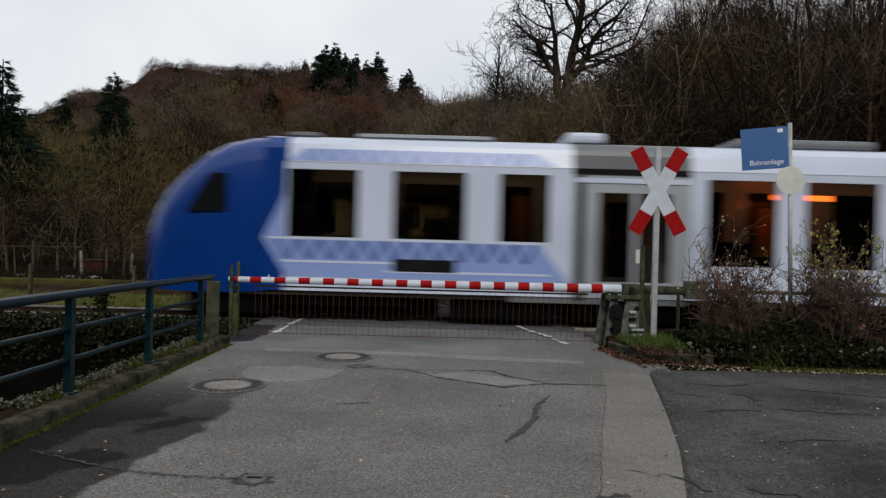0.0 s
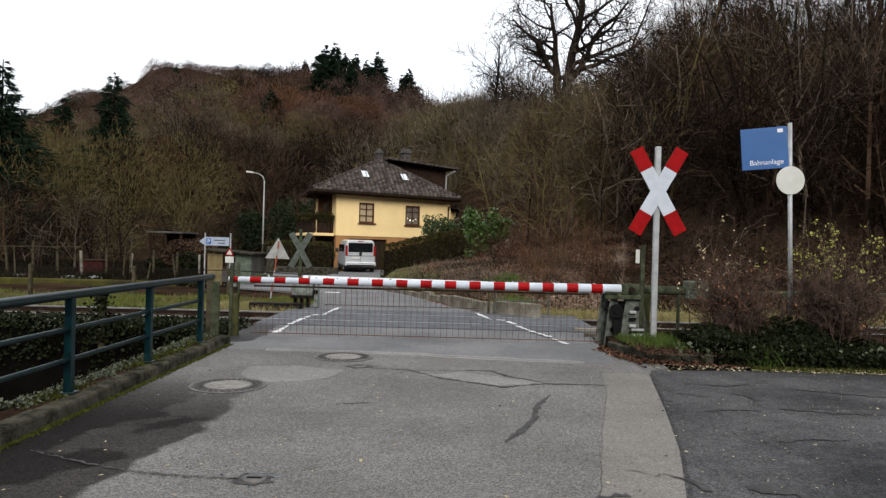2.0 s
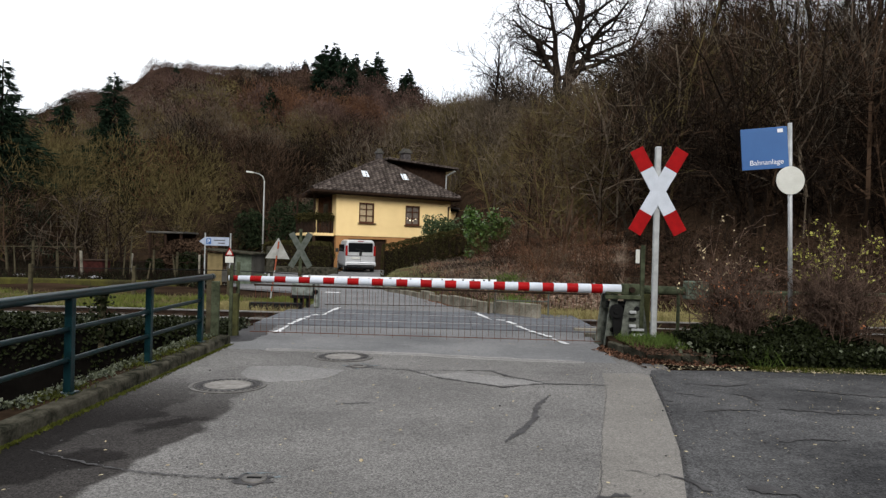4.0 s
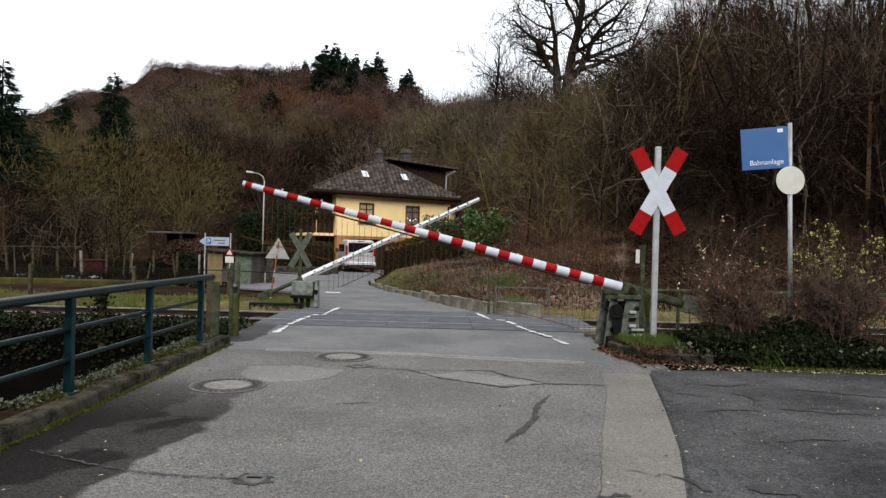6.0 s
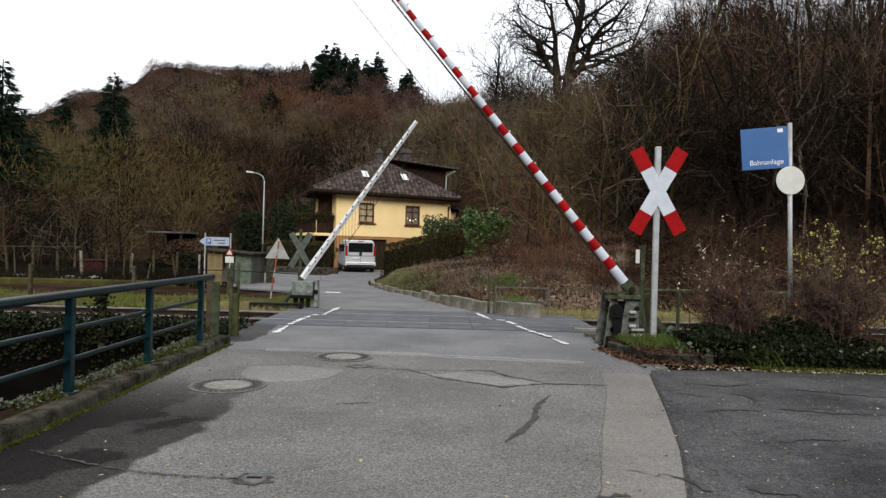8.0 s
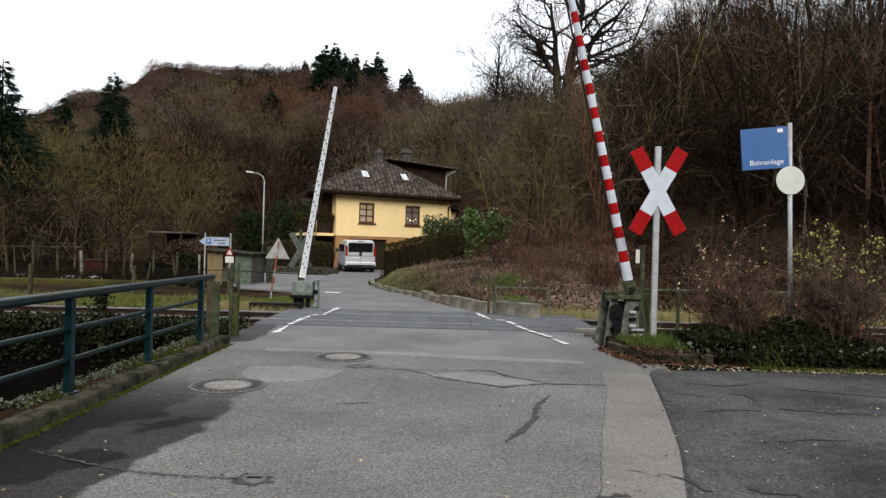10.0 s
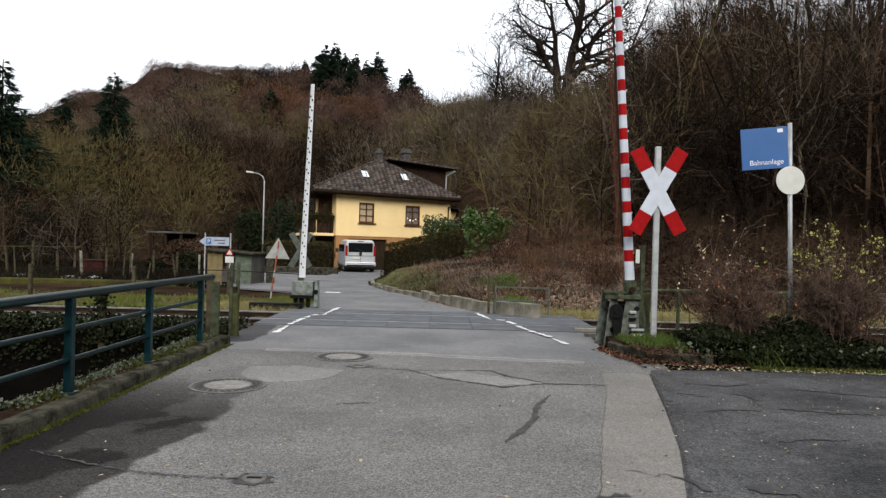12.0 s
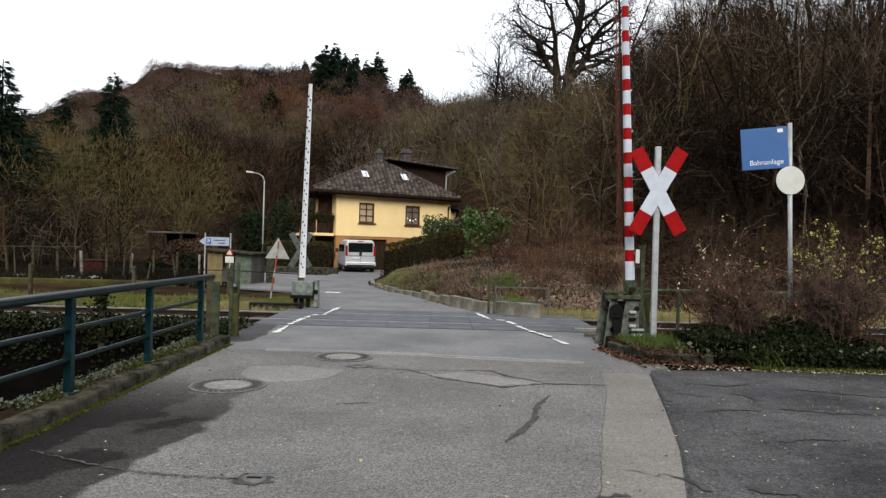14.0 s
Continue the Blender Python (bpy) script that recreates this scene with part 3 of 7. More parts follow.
def grow(rng, length, radius, levels, kids, spread, up=0.25, bend=0.16, start=0.3, shrink=0.62, lean=(0, 0, 1), steps=4):
    """Segments of a bare tree standing at the origin."""
    out = []

    def limb(p, d, n, r, lev):
        pts = [np.array(p)]
        d = np.array(d, float)
        for k in range(steps):
            d = d + rng.normal(0, bend, 3) + np.array([0, 0, up * (0.5 if lev == 0 else 1)]) * 0.3
            d /= np.linalg.norm(d)
            q = pts[-1] + d * n / steps
            ra, rb = r * (1 - 0.75 * k / steps), r * (1 - 0.75 * (k + 1) / steps)
            out.append([*pts[-1], *q, ra, rb])
            pts.append(q)
        if lev < levels:
            m = kids[lev]
            for j in range(m):
                t = start + (1 - start) * (j + rng.random()) / m if lev == 0 else 0.15 + 0.85 * (j + rng.random()) / m
                f = t * steps
                i = min(int(f), steps - 1)
                at = pts[i] + (pts[i + 1] - pts[i]) * (f - i)
                dd = pts[i + 1] - pts[i]
                dd = dd / np.linalg.norm(dd)
                side = rng.normal(0, 1, 3)
                side -= dd * side.dot(dd)
                side /= np.linalg.norm(side)
                nd = dd * (1 - spread) + side * spread
                limb(at, nd / np.linalg.norm(nd), n * shrink * rng.uniform(0.6, 1.15) * (1.05 - 0.45 * t if lev == 0 else 1), max(r * (1 - 0.72 * t) * 0.55, 0.004), lev + 1)

    limb((0, 0, 0), lean, length, radius, 0)
    return np.array(out)


def place(protos, spots, rng):
    """Copies of prototype segment sets at spots (x, y, z, scale), joined."""
    all_ = []
    for x, y, z, s in spots:
        g = protos[int(rng.integers(len(protos)))]
        a = rng.random() * math.tau
        c, n = math.cos(a), math.sin(a)
        R = np.array([[c, -n, 0], [n, c, 0], [0, 0, 1]])
        sx = s * rng.uniform(0.85, 1.15)
        o = g.copy()
        o[:, :3] = (g[:, :3] @ R.T) * [sx, sx, s] + [x, y, z]
        o[:, 3:6] = (g[:, 3:6] @ R.T) * [sx, sx, s] + [x, y, z]
        o[:, 6:] = g[:, 6:] * s
        all_.append(o)
    return np.concatenate(all_)


def leaf_cloud(centres, size, rng, flat=0.0, ratio=0.6):
    """Small four-cornered leaves at the centres, turned at random."""
    c = np.asarray(centres, float)
    n = len(c)
    a = rng.normal(0, 1, (n, 3))
    a[:, 2] *= 1 - flat
    a /= np.linalg.norm(a, axis=1)[:, None]
    b = rng.normal(0, 1, (n, 3))
    b[:, 2] *= 1 - flat
    b -= a * (a * b).sum(1)[:, None]
    b /= np.linalg.norm(b, axis=1)[:, None] + 1e-9
    s = size * rng.uniform(0.6, 1.3, (n, 1))
    v = np.stack([c - a * s, c + b * s * ratio, c + a * s, c - b * s * ratio], 1).reshape(-1, 3)
    return v, np.arange(4 * n).reshape(-1, 4)


def blades(roots, tips, width, rng):
    """Thin three-cornered blades from roots to tips."""
    r, t = np.asarray(roots, float), np.asarray(tips, float)
    s = rng.normal(0, 1, r.shape)
    d = t - r
    s -= d * ((s * d).sum(1) / ((d * d).sum(1) + 1e-9))[:, None]
    s /= np.linalg.norm(s, axis=1)[:, None] + 1e-9
    w = np.asarray(width).reshape(-1, 1)
    v = np.stack([r - s * w, r + s * w, t], 1).reshape(-1, 3)
    return v, np.arange(len(v)).reshape(-1, 3)


def build_woods():
    rng = np.random.default_rng(7)
    # low bushes for the near slope
    bush = [grow(np.random.default_rng(100 + i), 4.2, 0.10, 2, (13, 8), 0.62, 0.3, 0.16, 0.12, 0.6, steps=2) for i in range(5)]
    for b in bush:
        b[:, 6:] = np.maximum(b[:, 6:] * 1.2, 0.018)
    # far slopes: rounded crowns of short fine twigs over a few limbs
    crowns = []
    for i in range(9):
        q = np.random.default_rng(120 + i)
        n = 1300
        d = q.normal(0, 1, (n, 3))
        d[:, 2] = np.abs(d[:, 2]) * 1.1 - 0.35
        d /= np.linalg.norm(d, axis=1)[:, None]
        az = np.arctan2(d[:, 1], d[:, 0])
        lobe = 1 + 0.16 * np.sin(3 * az + i) + 0.13 * np.sin(5 * az + 6 * d[:, 2] + 2 * i) + 0.08 * np.sin(11 * d[:, 2] + 4 * az)
        depth = 1 - 0.5 * q.random((n, 1)) ** 1.7
        root = np.array([0, 0, 2.7]) + d * [2.4, 2.4, 2.3 + 0.25 * (i % 3)] * lobe[:, None] * depth
        way = d * 0.75 + q.normal(0, 0.55, (n, 3)) + [0, 0, 0.55]
        way /= np.linalg.norm(way, axis=1)[:, None]
        tip = root + way * q.uniform(0.25, 0.62, (n, 1))
        g = np.concatenate([root, tip, np.full((n, 1), 0.018), np.full((n, 1), 0.0)], 1)
        m = 26
        g[:m, :3] = q.normal(0, 0.2, (m, 3)) * [1, 1, 0]
        g[:m, 3:6] = root[:m]
        g[:m, 6] = 0.06
        crowns.append(g)
    thin = [np.concatenate([c[:26], c[26::3] * [1, 1, 1, 1, 1, 1, 2.6, 1]]) for c in crowns]
    kinds = {"twig_brown": [], "twig_olive": [], "twig_rust": [], "twig_dark": [], "twig_grey": [], "twig_mauve": []}
    names = list(kinds)

    def pick(x, y, a, r):
        patch = noise.noise(Vector((x * 0.035, y * 0.03, 2.0))) + rng.normal(0, 0.16)
        if y > 125:
            return "twig_mauve" if patch > 0.05 else "twig_brown" if patch > -0.3 else "twig_dark"
        if y < 82 and a < -0.06:
            return "twig_rust" if patch > 0.44 else "twig_olive" if patch > -0.12 else "twig_grey" if patch > -0.2 else "twig_brown" if patch > -0.35 else "twig_dark"
        # paler twigs in this direction put the hill's haze into their colour
        if a > -0.07:
            return "twig_grey" if patch > -0.05 else "twig_olive" if patch > -0.25 else "twig_mauve"
        return "twig_rust" if patch > 0.24 else "twig_mauve" if patch > -0.02 else "twig_brown" if patch > -0.14 else "twig_olive" if patch > -0.24 else "twig_grey"

    n, misses, foot = 0, 0, []
    while n < 1080:
        a = rng.uniform(-0.74, 0.2)
        s = np.interp(a, KEYS_A, KEYS_S)
        r = np.interp(a, KEYS_A, KEYS_R)
        y = s + (r + 1 - s) * rng.random() ** 1.25
        if y < s + 3 or (a > 0.02 and y < 50):
            continue
        x = a * y
        if -12 < x + 3.4 + 0.45 * (y - 46) < 12 and y < 62:
            continue
        if y < 76 and any((x - u) ** 2 + (y - w) ** 2 < 12 for u, w in foot):
            misses += 1
            if misses < 4000:
                continue
        if y < 76:
            foot.append((x, y))
        sc = rng.uniform(0.7, 1.5) * (1.3 if y < 76 else 1.0 if y < r - 45 else 0.62 if y < r - 14 else 0.42)
        if a < -0.42 and y > 110:
            sc *= 0.5
        kinds[pick(x, y, a, r)].append((x, y, float(height(x, y)) - 0.5 * sc, sc))
        n += 1
    # low growth between the crowns, and along the crest
    small = []
    for i in range(1100):
        a = rng.uniform(-0.74, 0.1)
        s, r = np.interp(a, KEYS_A, KEYS_S), np.interp(a, KEYS_A, KEYS_R)
        y = r - rng.uniform(-1, 26) if i % 3 else s + 8 + (r - s - 8) * rng.random()
        x = a * y
        if -12 < x + 3.4 + 0.45 * (y - 46) < 12 and y < 62:
            continue
        small.append((pick(x, y, a, r), (x, y, float(height(x, y)) - 1.3, rng.uniform(0.35, 0.8) if a > -0.45 else rng.uniform(0.25, 0.5))))
    for i in range(520):
        a = rng.uniform(-0.56, -0.2)
        r = np.interp(a, KEYS_A, KEYS_R)
        y = r - 85 * rng.random() ** 1.6
        small.append((str(rng.choice(["twig_mauve", "twig_brown", "twig_grey"], p=[0.6, 0.25, 0.15])), (a * y, y, float(height(a * y, y)) - 1.2, rng.uniform(0.35, 0.85))))
    # open shrubs at the edge of the gardens
    edge = {"twig_olive": [], "twig_grey": [], "twig_brown": [], "twig_dark": []}
    while n < 1080 + 150:
        a, y = rng.uniform(-0.78, -0.3), rng.uniform(34, 56)
        if a > -0.47 and y < 47:
            continue
        edge[rng.choice(list(edge), p=[0.2, 0.12, 0.13, 0.55])].append((a * y, y, float(height(a * y, y)) - 0.1, rng.uniform(0.45, 1.05)))
        n += 1
    for k, sp in edge.items():
        v, f = strips(place([b * np.array([1, 1, 1, 1, 1, 1, 0.55, 0.55]) for b in bush], sp, rng), rng)
        tagged(new("garden_shrubs", mesh_of("garden_shrubs", v, f, [M[k]])), "bare " + k.split("_")[1] + " shrubs at the foot of the hill", "shrubs", kind="stuff")
    for k in names:
        near_, far_ = [q for q in kinds[k] if q[1] < 100], [q for q in kinds[k] if q[1] >= 100]
        g = np.concatenate([place(crowns, near_ or [(0, 150, -20, 0.1)], rng), place(thin, far_ or [(0, 150, -20, 0.1)], rng), place([c[26::6] * [1, 1, 1, 1, 1, 1, 4.0, 1] for c in crowns], [q for kk, q in small if kk == k] or [(0, 150, -20, 0.1)], rng)])
        v, f = blades(g[:, :3], g[:, 3:6], g[:, 6], rng)
        tagged(new("far_woodland", mesh_of("far_woodland", v, f, [M[k]])), "bare winter woodland of " + k.split("_")[1] + " twigs on the hillside", "woodland", kind="stuff")
    # steep wood behind the track: slender trunks with fine side twigs
    slim = [grow(np.random.default_rng(200 + i), 9.0, 0.085, 2, (14, 6), 0.58, 0.3, 0.12, 0.15, 0.42, steps=5) for i in range(6)]
    for b in slim:
        b[:, 6:] = np.maximum(b[:, 6:], 0.008)
    spots = {"twig_brown": [], "twig_dark": [], "twig_grey": [], "twig_olive": []}
    n = 0
    while n < 430:
        a = rng.uniform(0.04, 0.78)
        s = max(np.interp(a, KEYS_A, KEYS_S), 18.2)
        y = s + 5.0 + (82 - s) * rng.random() ** 1.25
        x = a * y
        if a < 0.12 and y < 46:
            continue
        z = float(height(x, y))
        most = np.interp(a, [0.04, 0.1, 0.2, 0.28, 0.33, 0.4], [0.21, 0.22, 0.265, 0.33, 0.40, 0.6])
        sc = min(rng.uniform(0.5, 1.1), ((most - rng.uniform(0, 0.07)) * y + 1.65 - z) / 9.4)
        if sc < 0.22:
            continue
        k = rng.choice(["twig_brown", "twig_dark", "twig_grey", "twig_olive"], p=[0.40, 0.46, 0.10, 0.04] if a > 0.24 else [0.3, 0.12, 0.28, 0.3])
        spots[k].append((x, y, z - 0.2, sc))
        n += 1
    for k, sp in spots.items():
        v, f = strips(place(slim, sp, rng), rng)
        tagged(new("hillside_wood", mesh_of("hillside_wood", v, f, [M[k]])), "dense bare saplings on the steep bank", "woodland", kind="stuff")
    brush = [b * np.array([1, 1, 1, 1, 1, 1, 0.5, 0.5]) for b in bush]
    thicket = {"twig_brown": [], "twig_dark": [], "twig_olive": [], "twig_grey": []}
    n = 0
    while n < 1050:
        a = rng.uniform(0.05, 0.76)
        s = max(np.interp(a, KEYS_A, KEYS_S), 18.2)
        y = s + 5.5 + 62 * rng.random() ** 1.2
        x = a * y
        if a < 0.06 or (a < 0.10 and y < 39) or (a < 0.13 and 30 < y < 34):
            continue
        z = float(height(x, y))
        most = np.interp(a, [0.04, 0.1, 0.2, 0.28, 0.4], [0.205, 0.215, 0.26, 0.33, 0.43])
        sc = min(rng.uniform(0.5, 1.15), (most * y + 1.65 - z) / 4.6)
        if sc < 0.2:
            continue
        # mostly dark twigs low on the right bank paint the shadow under the trees
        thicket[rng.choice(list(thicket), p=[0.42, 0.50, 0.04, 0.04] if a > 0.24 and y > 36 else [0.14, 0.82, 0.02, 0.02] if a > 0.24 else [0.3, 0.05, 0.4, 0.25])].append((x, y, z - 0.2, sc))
        n += 1
    # more pale thicket here, its tone again carrying the haze
    while n < 1050 + 330:
        a, y = rng.uniform(-0.05, 0.12), rng.uniform(56, 120)
        sc = rng.uniform(0.6, 1.3)
        thicket[rng.choice(["twig_grey", "twig_olive", "twig_brown"], p=[0.5, 0.3, 0.2])].append((a * y, y, float(height(a * y, y)) - 0.2, sc))
        n += 1
    for k, sp in thicket.items():
        v, f = strips(place(brush, sp, rng), rng)
        tagged(new("thicket", mesh_of("thicket", v, f, [M[k]])), "bare " + k.split("_")[1] + " thicket under the hillside trees", "woodland", kind="stuff")
    # brambles and low undergrowth
    low = [grow(np.random.default_rng(300 + i), 1.5, 0.012, 1, (9,), 0.6, -0.5, 0.25, 0.1, 0.7, lean=(0.3, 0.1, 1), steps=4) for i in range(5)]
    sp = []
    for i in range(1900):
        a = rng.uniform(0.05, 0.78) if i % 3 else rng.uniform(0.03, 0.26)
        s = max(np.interp(a, KEYS_A, KEYS_S), 18.2)
        y = s + 1.5 + (40 * rng.random() ** 1.8 if a < 0.27 or i % 4 == 1 else 9 * rng.random())
        x = a * y
        if a < 0.10 and 30 < y < 40:
            continue
        sp.append((x, y, float(height(x, y)) - 0.05, rng.uniform(0.5, 1.3)))
    half = len(sp) // 2
    for k, q in (("twig_brown", sp[:half]), ("twig_rust", [p for p in sp[half:] if p[0] < 0.27 * p[1]]), ("twig_dark", [p for p in sp[half:] if p[0] >= 0.27 * p[1]])):
        v, f = strips(place(low, q, rng), rng)
        tagged(new("undergrowth", mesh_of("undergrowth", v, f, [M[k]])), "tangled dead brambles on the bank", "undergrowth", kind="stuff")
    # fallen leaves on the bank
    c = []
    for i in range(36000):
        a = rng.uniform(-0.03, 0.76) if i % 3 else rng.uniform(-0.03, 0.28)
        y = 18.4 + (22 * rng.random() ** 1.6 if a < 0.27 else 5.5 * rng.random() ** 1.2)
        x = a * y
        c.append((x, y, 0))
    c = np.array(c)
    c[:, 2] = height(c[:, 0], c[:, 1]) + rng.uniform(0.0, 0.07, len(c))
    # leaves right of this direction take a darker tone
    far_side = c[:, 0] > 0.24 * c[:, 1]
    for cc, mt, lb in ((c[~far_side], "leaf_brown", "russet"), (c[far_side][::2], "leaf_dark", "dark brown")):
        v, f = leaf_cloud(cc, 0.062, rng, 0.4)
        tagged(new("fallen_leaves", mesh_of("fallen_leaves", v, f, [M[mt]])), lb + " fallen leaves covering the bank", "leaves", kind="stuff")


build_woods()


def build_tussocks():
    """Pale litter and clumps of withered grass and bramble on the bank."""
    rng = np.random.default_rng(77)
    n = 34000
    y = 18.5 + 15 * rng.random(n) ** 1.5
    x = np.minimum(bank_x(y) + 0.6 + 7.5 * rng.random(n), 0.265 * y)
    ok = np.sin(x * 1.9 + 1.3 * y) + np.sin(2.3 * y - 1.1 * x) + rng.normal(0, 0.6, n) > -0.3
    ok &= (x - bank_x(y) > 1.6) | (y < 22.5)
    c = np.stack([x, y, height(x, y) + rng.uniform(0.03, 0.14, n)], -1)[ok]
    v, f = leaf_cloud(c, 0.05, rng, 0.6)
    tagged(new("fallen_leaves", mesh_of("fallen_leaves", v, f, [M["leaf_fawn"]])), "fawn fallen leaves and chips on the bank", "leaves", kind="stuff")
    k = c[rng.integers(0, len(c), 7000)]
    v, f = blades(k - [0, 0, 0.1], k + np.stack([rng.normal(0, 0.16, 7000), rng.normal(0, 0.16, 7000), rng.uniform(0.05, 0.32, 7000)], -1), np.full(7000, 0.007), rng)
    tagged(new("dead_stalks", mesh_of("dead_stalks", v, f, [M["straw_pale"]])), "pale dead stalks on the bank", "stalks", kind="stuff")
    for mt, cnt, label in (("leaf_brown", 46, "russet withered tussocks on the bank"), ("twig_grey", 52, "pale withered tussocks on the bank"), ("twig_dark", 60, "dark dead bramble clumps on the bank")):
        roots, tips = [], []
        for k in range(cnt):
            y = rng.uniform(19.5, 33)
            x = float(bank_x(y)) + 1.2 + rng.uniform(0.3, 5.5) * (0.6 + 0.03 * y)
            if x > 0.27 * y:
                x = rng.uniform(0.1, 0.26) * y
            z, h = float(height(x, y)), rng.uniform(0.12, 0.34)
            for q in range(150):
                w, reach = rng.random() * math.tau, rng.uniform(0.1, 0.9) * h
                root = np.array([x + rng.normal(0, 0.4), y + rng.normal(0, 0.3), z - 0.03])
                mid = root + [reach * 0.6 * math.cos(w), reach * 0.6 * math.sin(w), h * rng.uniform(0.4, 1.0)]
                roots += [root, mid]
                tips += [mid, mid + [reach * math.cos(w) * 0.7, reach * math.sin(w) * 0.7, -h * rng.uniform(0.1, 0.6)]]
        v, f = blades(roots, tips, np.full(len(roots), 0.008), rng)
        tagged(new("tussocks", mesh_of("tussocks", v, f, [M[mt]])), label, "undergrowth", kind="stuff")


build_tussocks()


def bare_tree(name, m, segs, label, sides=6, thick=0.05, bark="bark"):
    t = thing(name, m, label, "tree")
    big = segs[:, 6] >= thick
    v, f = tubes(segs[big], sides)
    me = mesh_of("trunk", v, f, [M[bark]])
    me.shade_smooth()
    o = new("trunk", me)
    o.parent = t
    v, f = tubes(segs[~big], 3)
    o = new("crown", mesh_of("crown", v, f, [M[bark]]))
    o.parent = t
    return t


def build_oak():
    # forked old tree on the slope: two leaders with crooked limbs
    x, y = 10.2, 60.0
    z = float(height(x, y))
    base = 14.5 - z
    rng = np.random.default_rng(21)
    segs = [[0, 0, -0.5, 0.1, 0, base * 0.6, 0.62, 0.5], [0.1, 0, base * 0.6, 0.2, 0, base, 0.5, 0.46]]
    for at, lean, n, r in (((0.1, 0, base), (-0.28, 0, 1), 11.0, 0.36), ((0.2, 0, base), (0.2, 0.1, 1), 13.0, 0.42), ((0.5, 0, base + 2.0), (0.65, -0.1, 0.9), 8.5, 0.24), ((-0.6, 0, base + 2.6), (-0.8, 0.1, 0.8), 6.5, 0.2),
                           ((0.0, 0, base - 2.0), (-1, -0.2, 0.3), 6.0, 0.16), ((0.3, 0, base - 1.0), (1, -0.2, 0.45), 7.0, 0.2), ((0.0, 0, base - 4.5), (-1, 0.1, 0.1), 5.0, 0.13), ((0.2, 0, base - 3.5), (1, -0.3, 0.15), 5.5, 0.15)):
        g = grow(rng, n, r, 3, (12, 8, 4), 0.6, 0.2, 0.2, 0.2, 0.56, lean=np.array(lean) / np.linalg.norm(lean), steps=6)
        g[:, :3] += at
        g[:, 3:6] += at
        segs = np.concatenate([np.array(segs), g])
    segs[:, 6:] = np.maximum(segs[:, 6:] * 1.25, 0.018)
    bare_tree("oak", pose(x, y, z), segs, "old bare forked tree with crooked limbs on the slope")
    # lesser bare trees along the ridge
    for i, (px, py, n, lean) in enumerate(((5.2, 66, 11, -0.05), (7.0, 64, 10, -0.1), (22, 58, 14, 0.05), (27, 50, 15, -0.1), (33, 54, 16, 0.08), (38, 60, 15, 0.0), (17.5, 70, 11, 0.1), (30, 62, 15, -0.1), (24, 40, 12, 0.1), (21, 33, 9, -0.06))):
        g = grow(np.random.default_rng(400 + i), n, 0.2, 3, (11, 6, 3), 0.55, 0.25, 0.13, 0.3, 0.5, lean=np.array([lean, 0, 1.0]), steps=5)
        g[:, 6:] = np.maximum(g[:, 6:] * 1.1, 0.018)
        bare_tree("bare_tree", pose(px, py, float(height(px, py)) - 0.2), g, "tall bare dark tree on the wooded slope", thick=0.06)


build_oak()


def conifer(h, w, seed, fine=1.0):
    rng = np.random.default_rng(seed)
    t = thing("spruce", pose(0, 0, 0), "tall dark green spruce on the hillside", "tree", "spruces on the hillside")
    bm = bmesh.new()
    rod(bm, (0, 0, -0.5), (0, 0, h), 0.02 * h, 0.02, 7)
    part("trunk", bm, M["bark"], t)
    roots, tips, wid = [], [], []
    for i in range(int(620 * (1 + 2.2 * (1 - fine) * 2))):
        lay = 1 - (1 - 0.05) * math.sqrt(rng.random())
        an = rng.random() * math.tau
        gap = 0.75 + 0.3 * math.sin(an * 2 + seed + lay * 9) + 0.25 * math.sin(lay * 40 + an)
        n = w * (1 - lay) * max(0.35, gap) * rng.uniform(0.7, 1.1) + 0.12
        d = np.array([math.cos(an), math.sin(an), 0])
        top = np.array([0, 0, h * lay])
        end = top + d * n + [0, 0, 0.05 * n - 0.25 * n * (1 - lay)]
        for q in range(11):
            s = rng.uniform(0.1, 1) ** 0.7
            p = top * (1 - s) + end * s
            roots.append(p)
            tips.append(p + (d * 0.5 + rng.normal(0, 0.22, 3) - [0, 0, rng.uniform(0.05, 0.45)]) * fine)
            wid.append(0.15 * fine * fine)
    v, f = blades(roots, tips, wid, rng)
    o = new("crown", mesh_of("crown", v, f, [M["needle"]]))
    o.parent = t
    return t


def build_conifers():
    protos = [conifer(12, 4.6, 1), conifer(13, 4.0, 2), conifer(12, 4.3, 3, 0.55)]
    used = set()
    # direction, distance, height above the ground, width scale
    for i, (a, y, s) in enumerate(((-0.182, 150, 0.9), (-0.165, 152, 0.84), (-0.15, 148, 0.8), (-0.136, 152, 0.72), (-0.12, 150, 0.72), (-0.102, 150, 0.86), (-0.057, 150, 0.84), (-0.172, 142, 0.85), (-0.142, 140, 0.75), (-0.112, 143, 0.68), (-0.186, 140, 0.8), (-0.066, 146, 0.6),
                                   (-0.258, 104, 0.62), (-0.565, 86, 0.8), (-0.49, 68, 1.12), (-0.655, 52, 1.22), (-0.675, 58, 1.1), (-0.40, 185, 0.4), (-0.21, 180, 0.5))):
        x = a * y
        k = 2 if y < 70 else i % 2
        m = Matrix.Translation((x, y, float(height(x, y)) - 0.3)) @ Matrix.Rotation(i * 1.3, 4, "Z") @ Matrix.Diagonal((s * 1.3, s * 1.3, s, 1))
        if k not in used:
            used.add(k)
            protos[k].matrix_basis = m
        else:
            c = copy_thing(protos[k], m)
            c.matrix_basis = m


build_conifers()

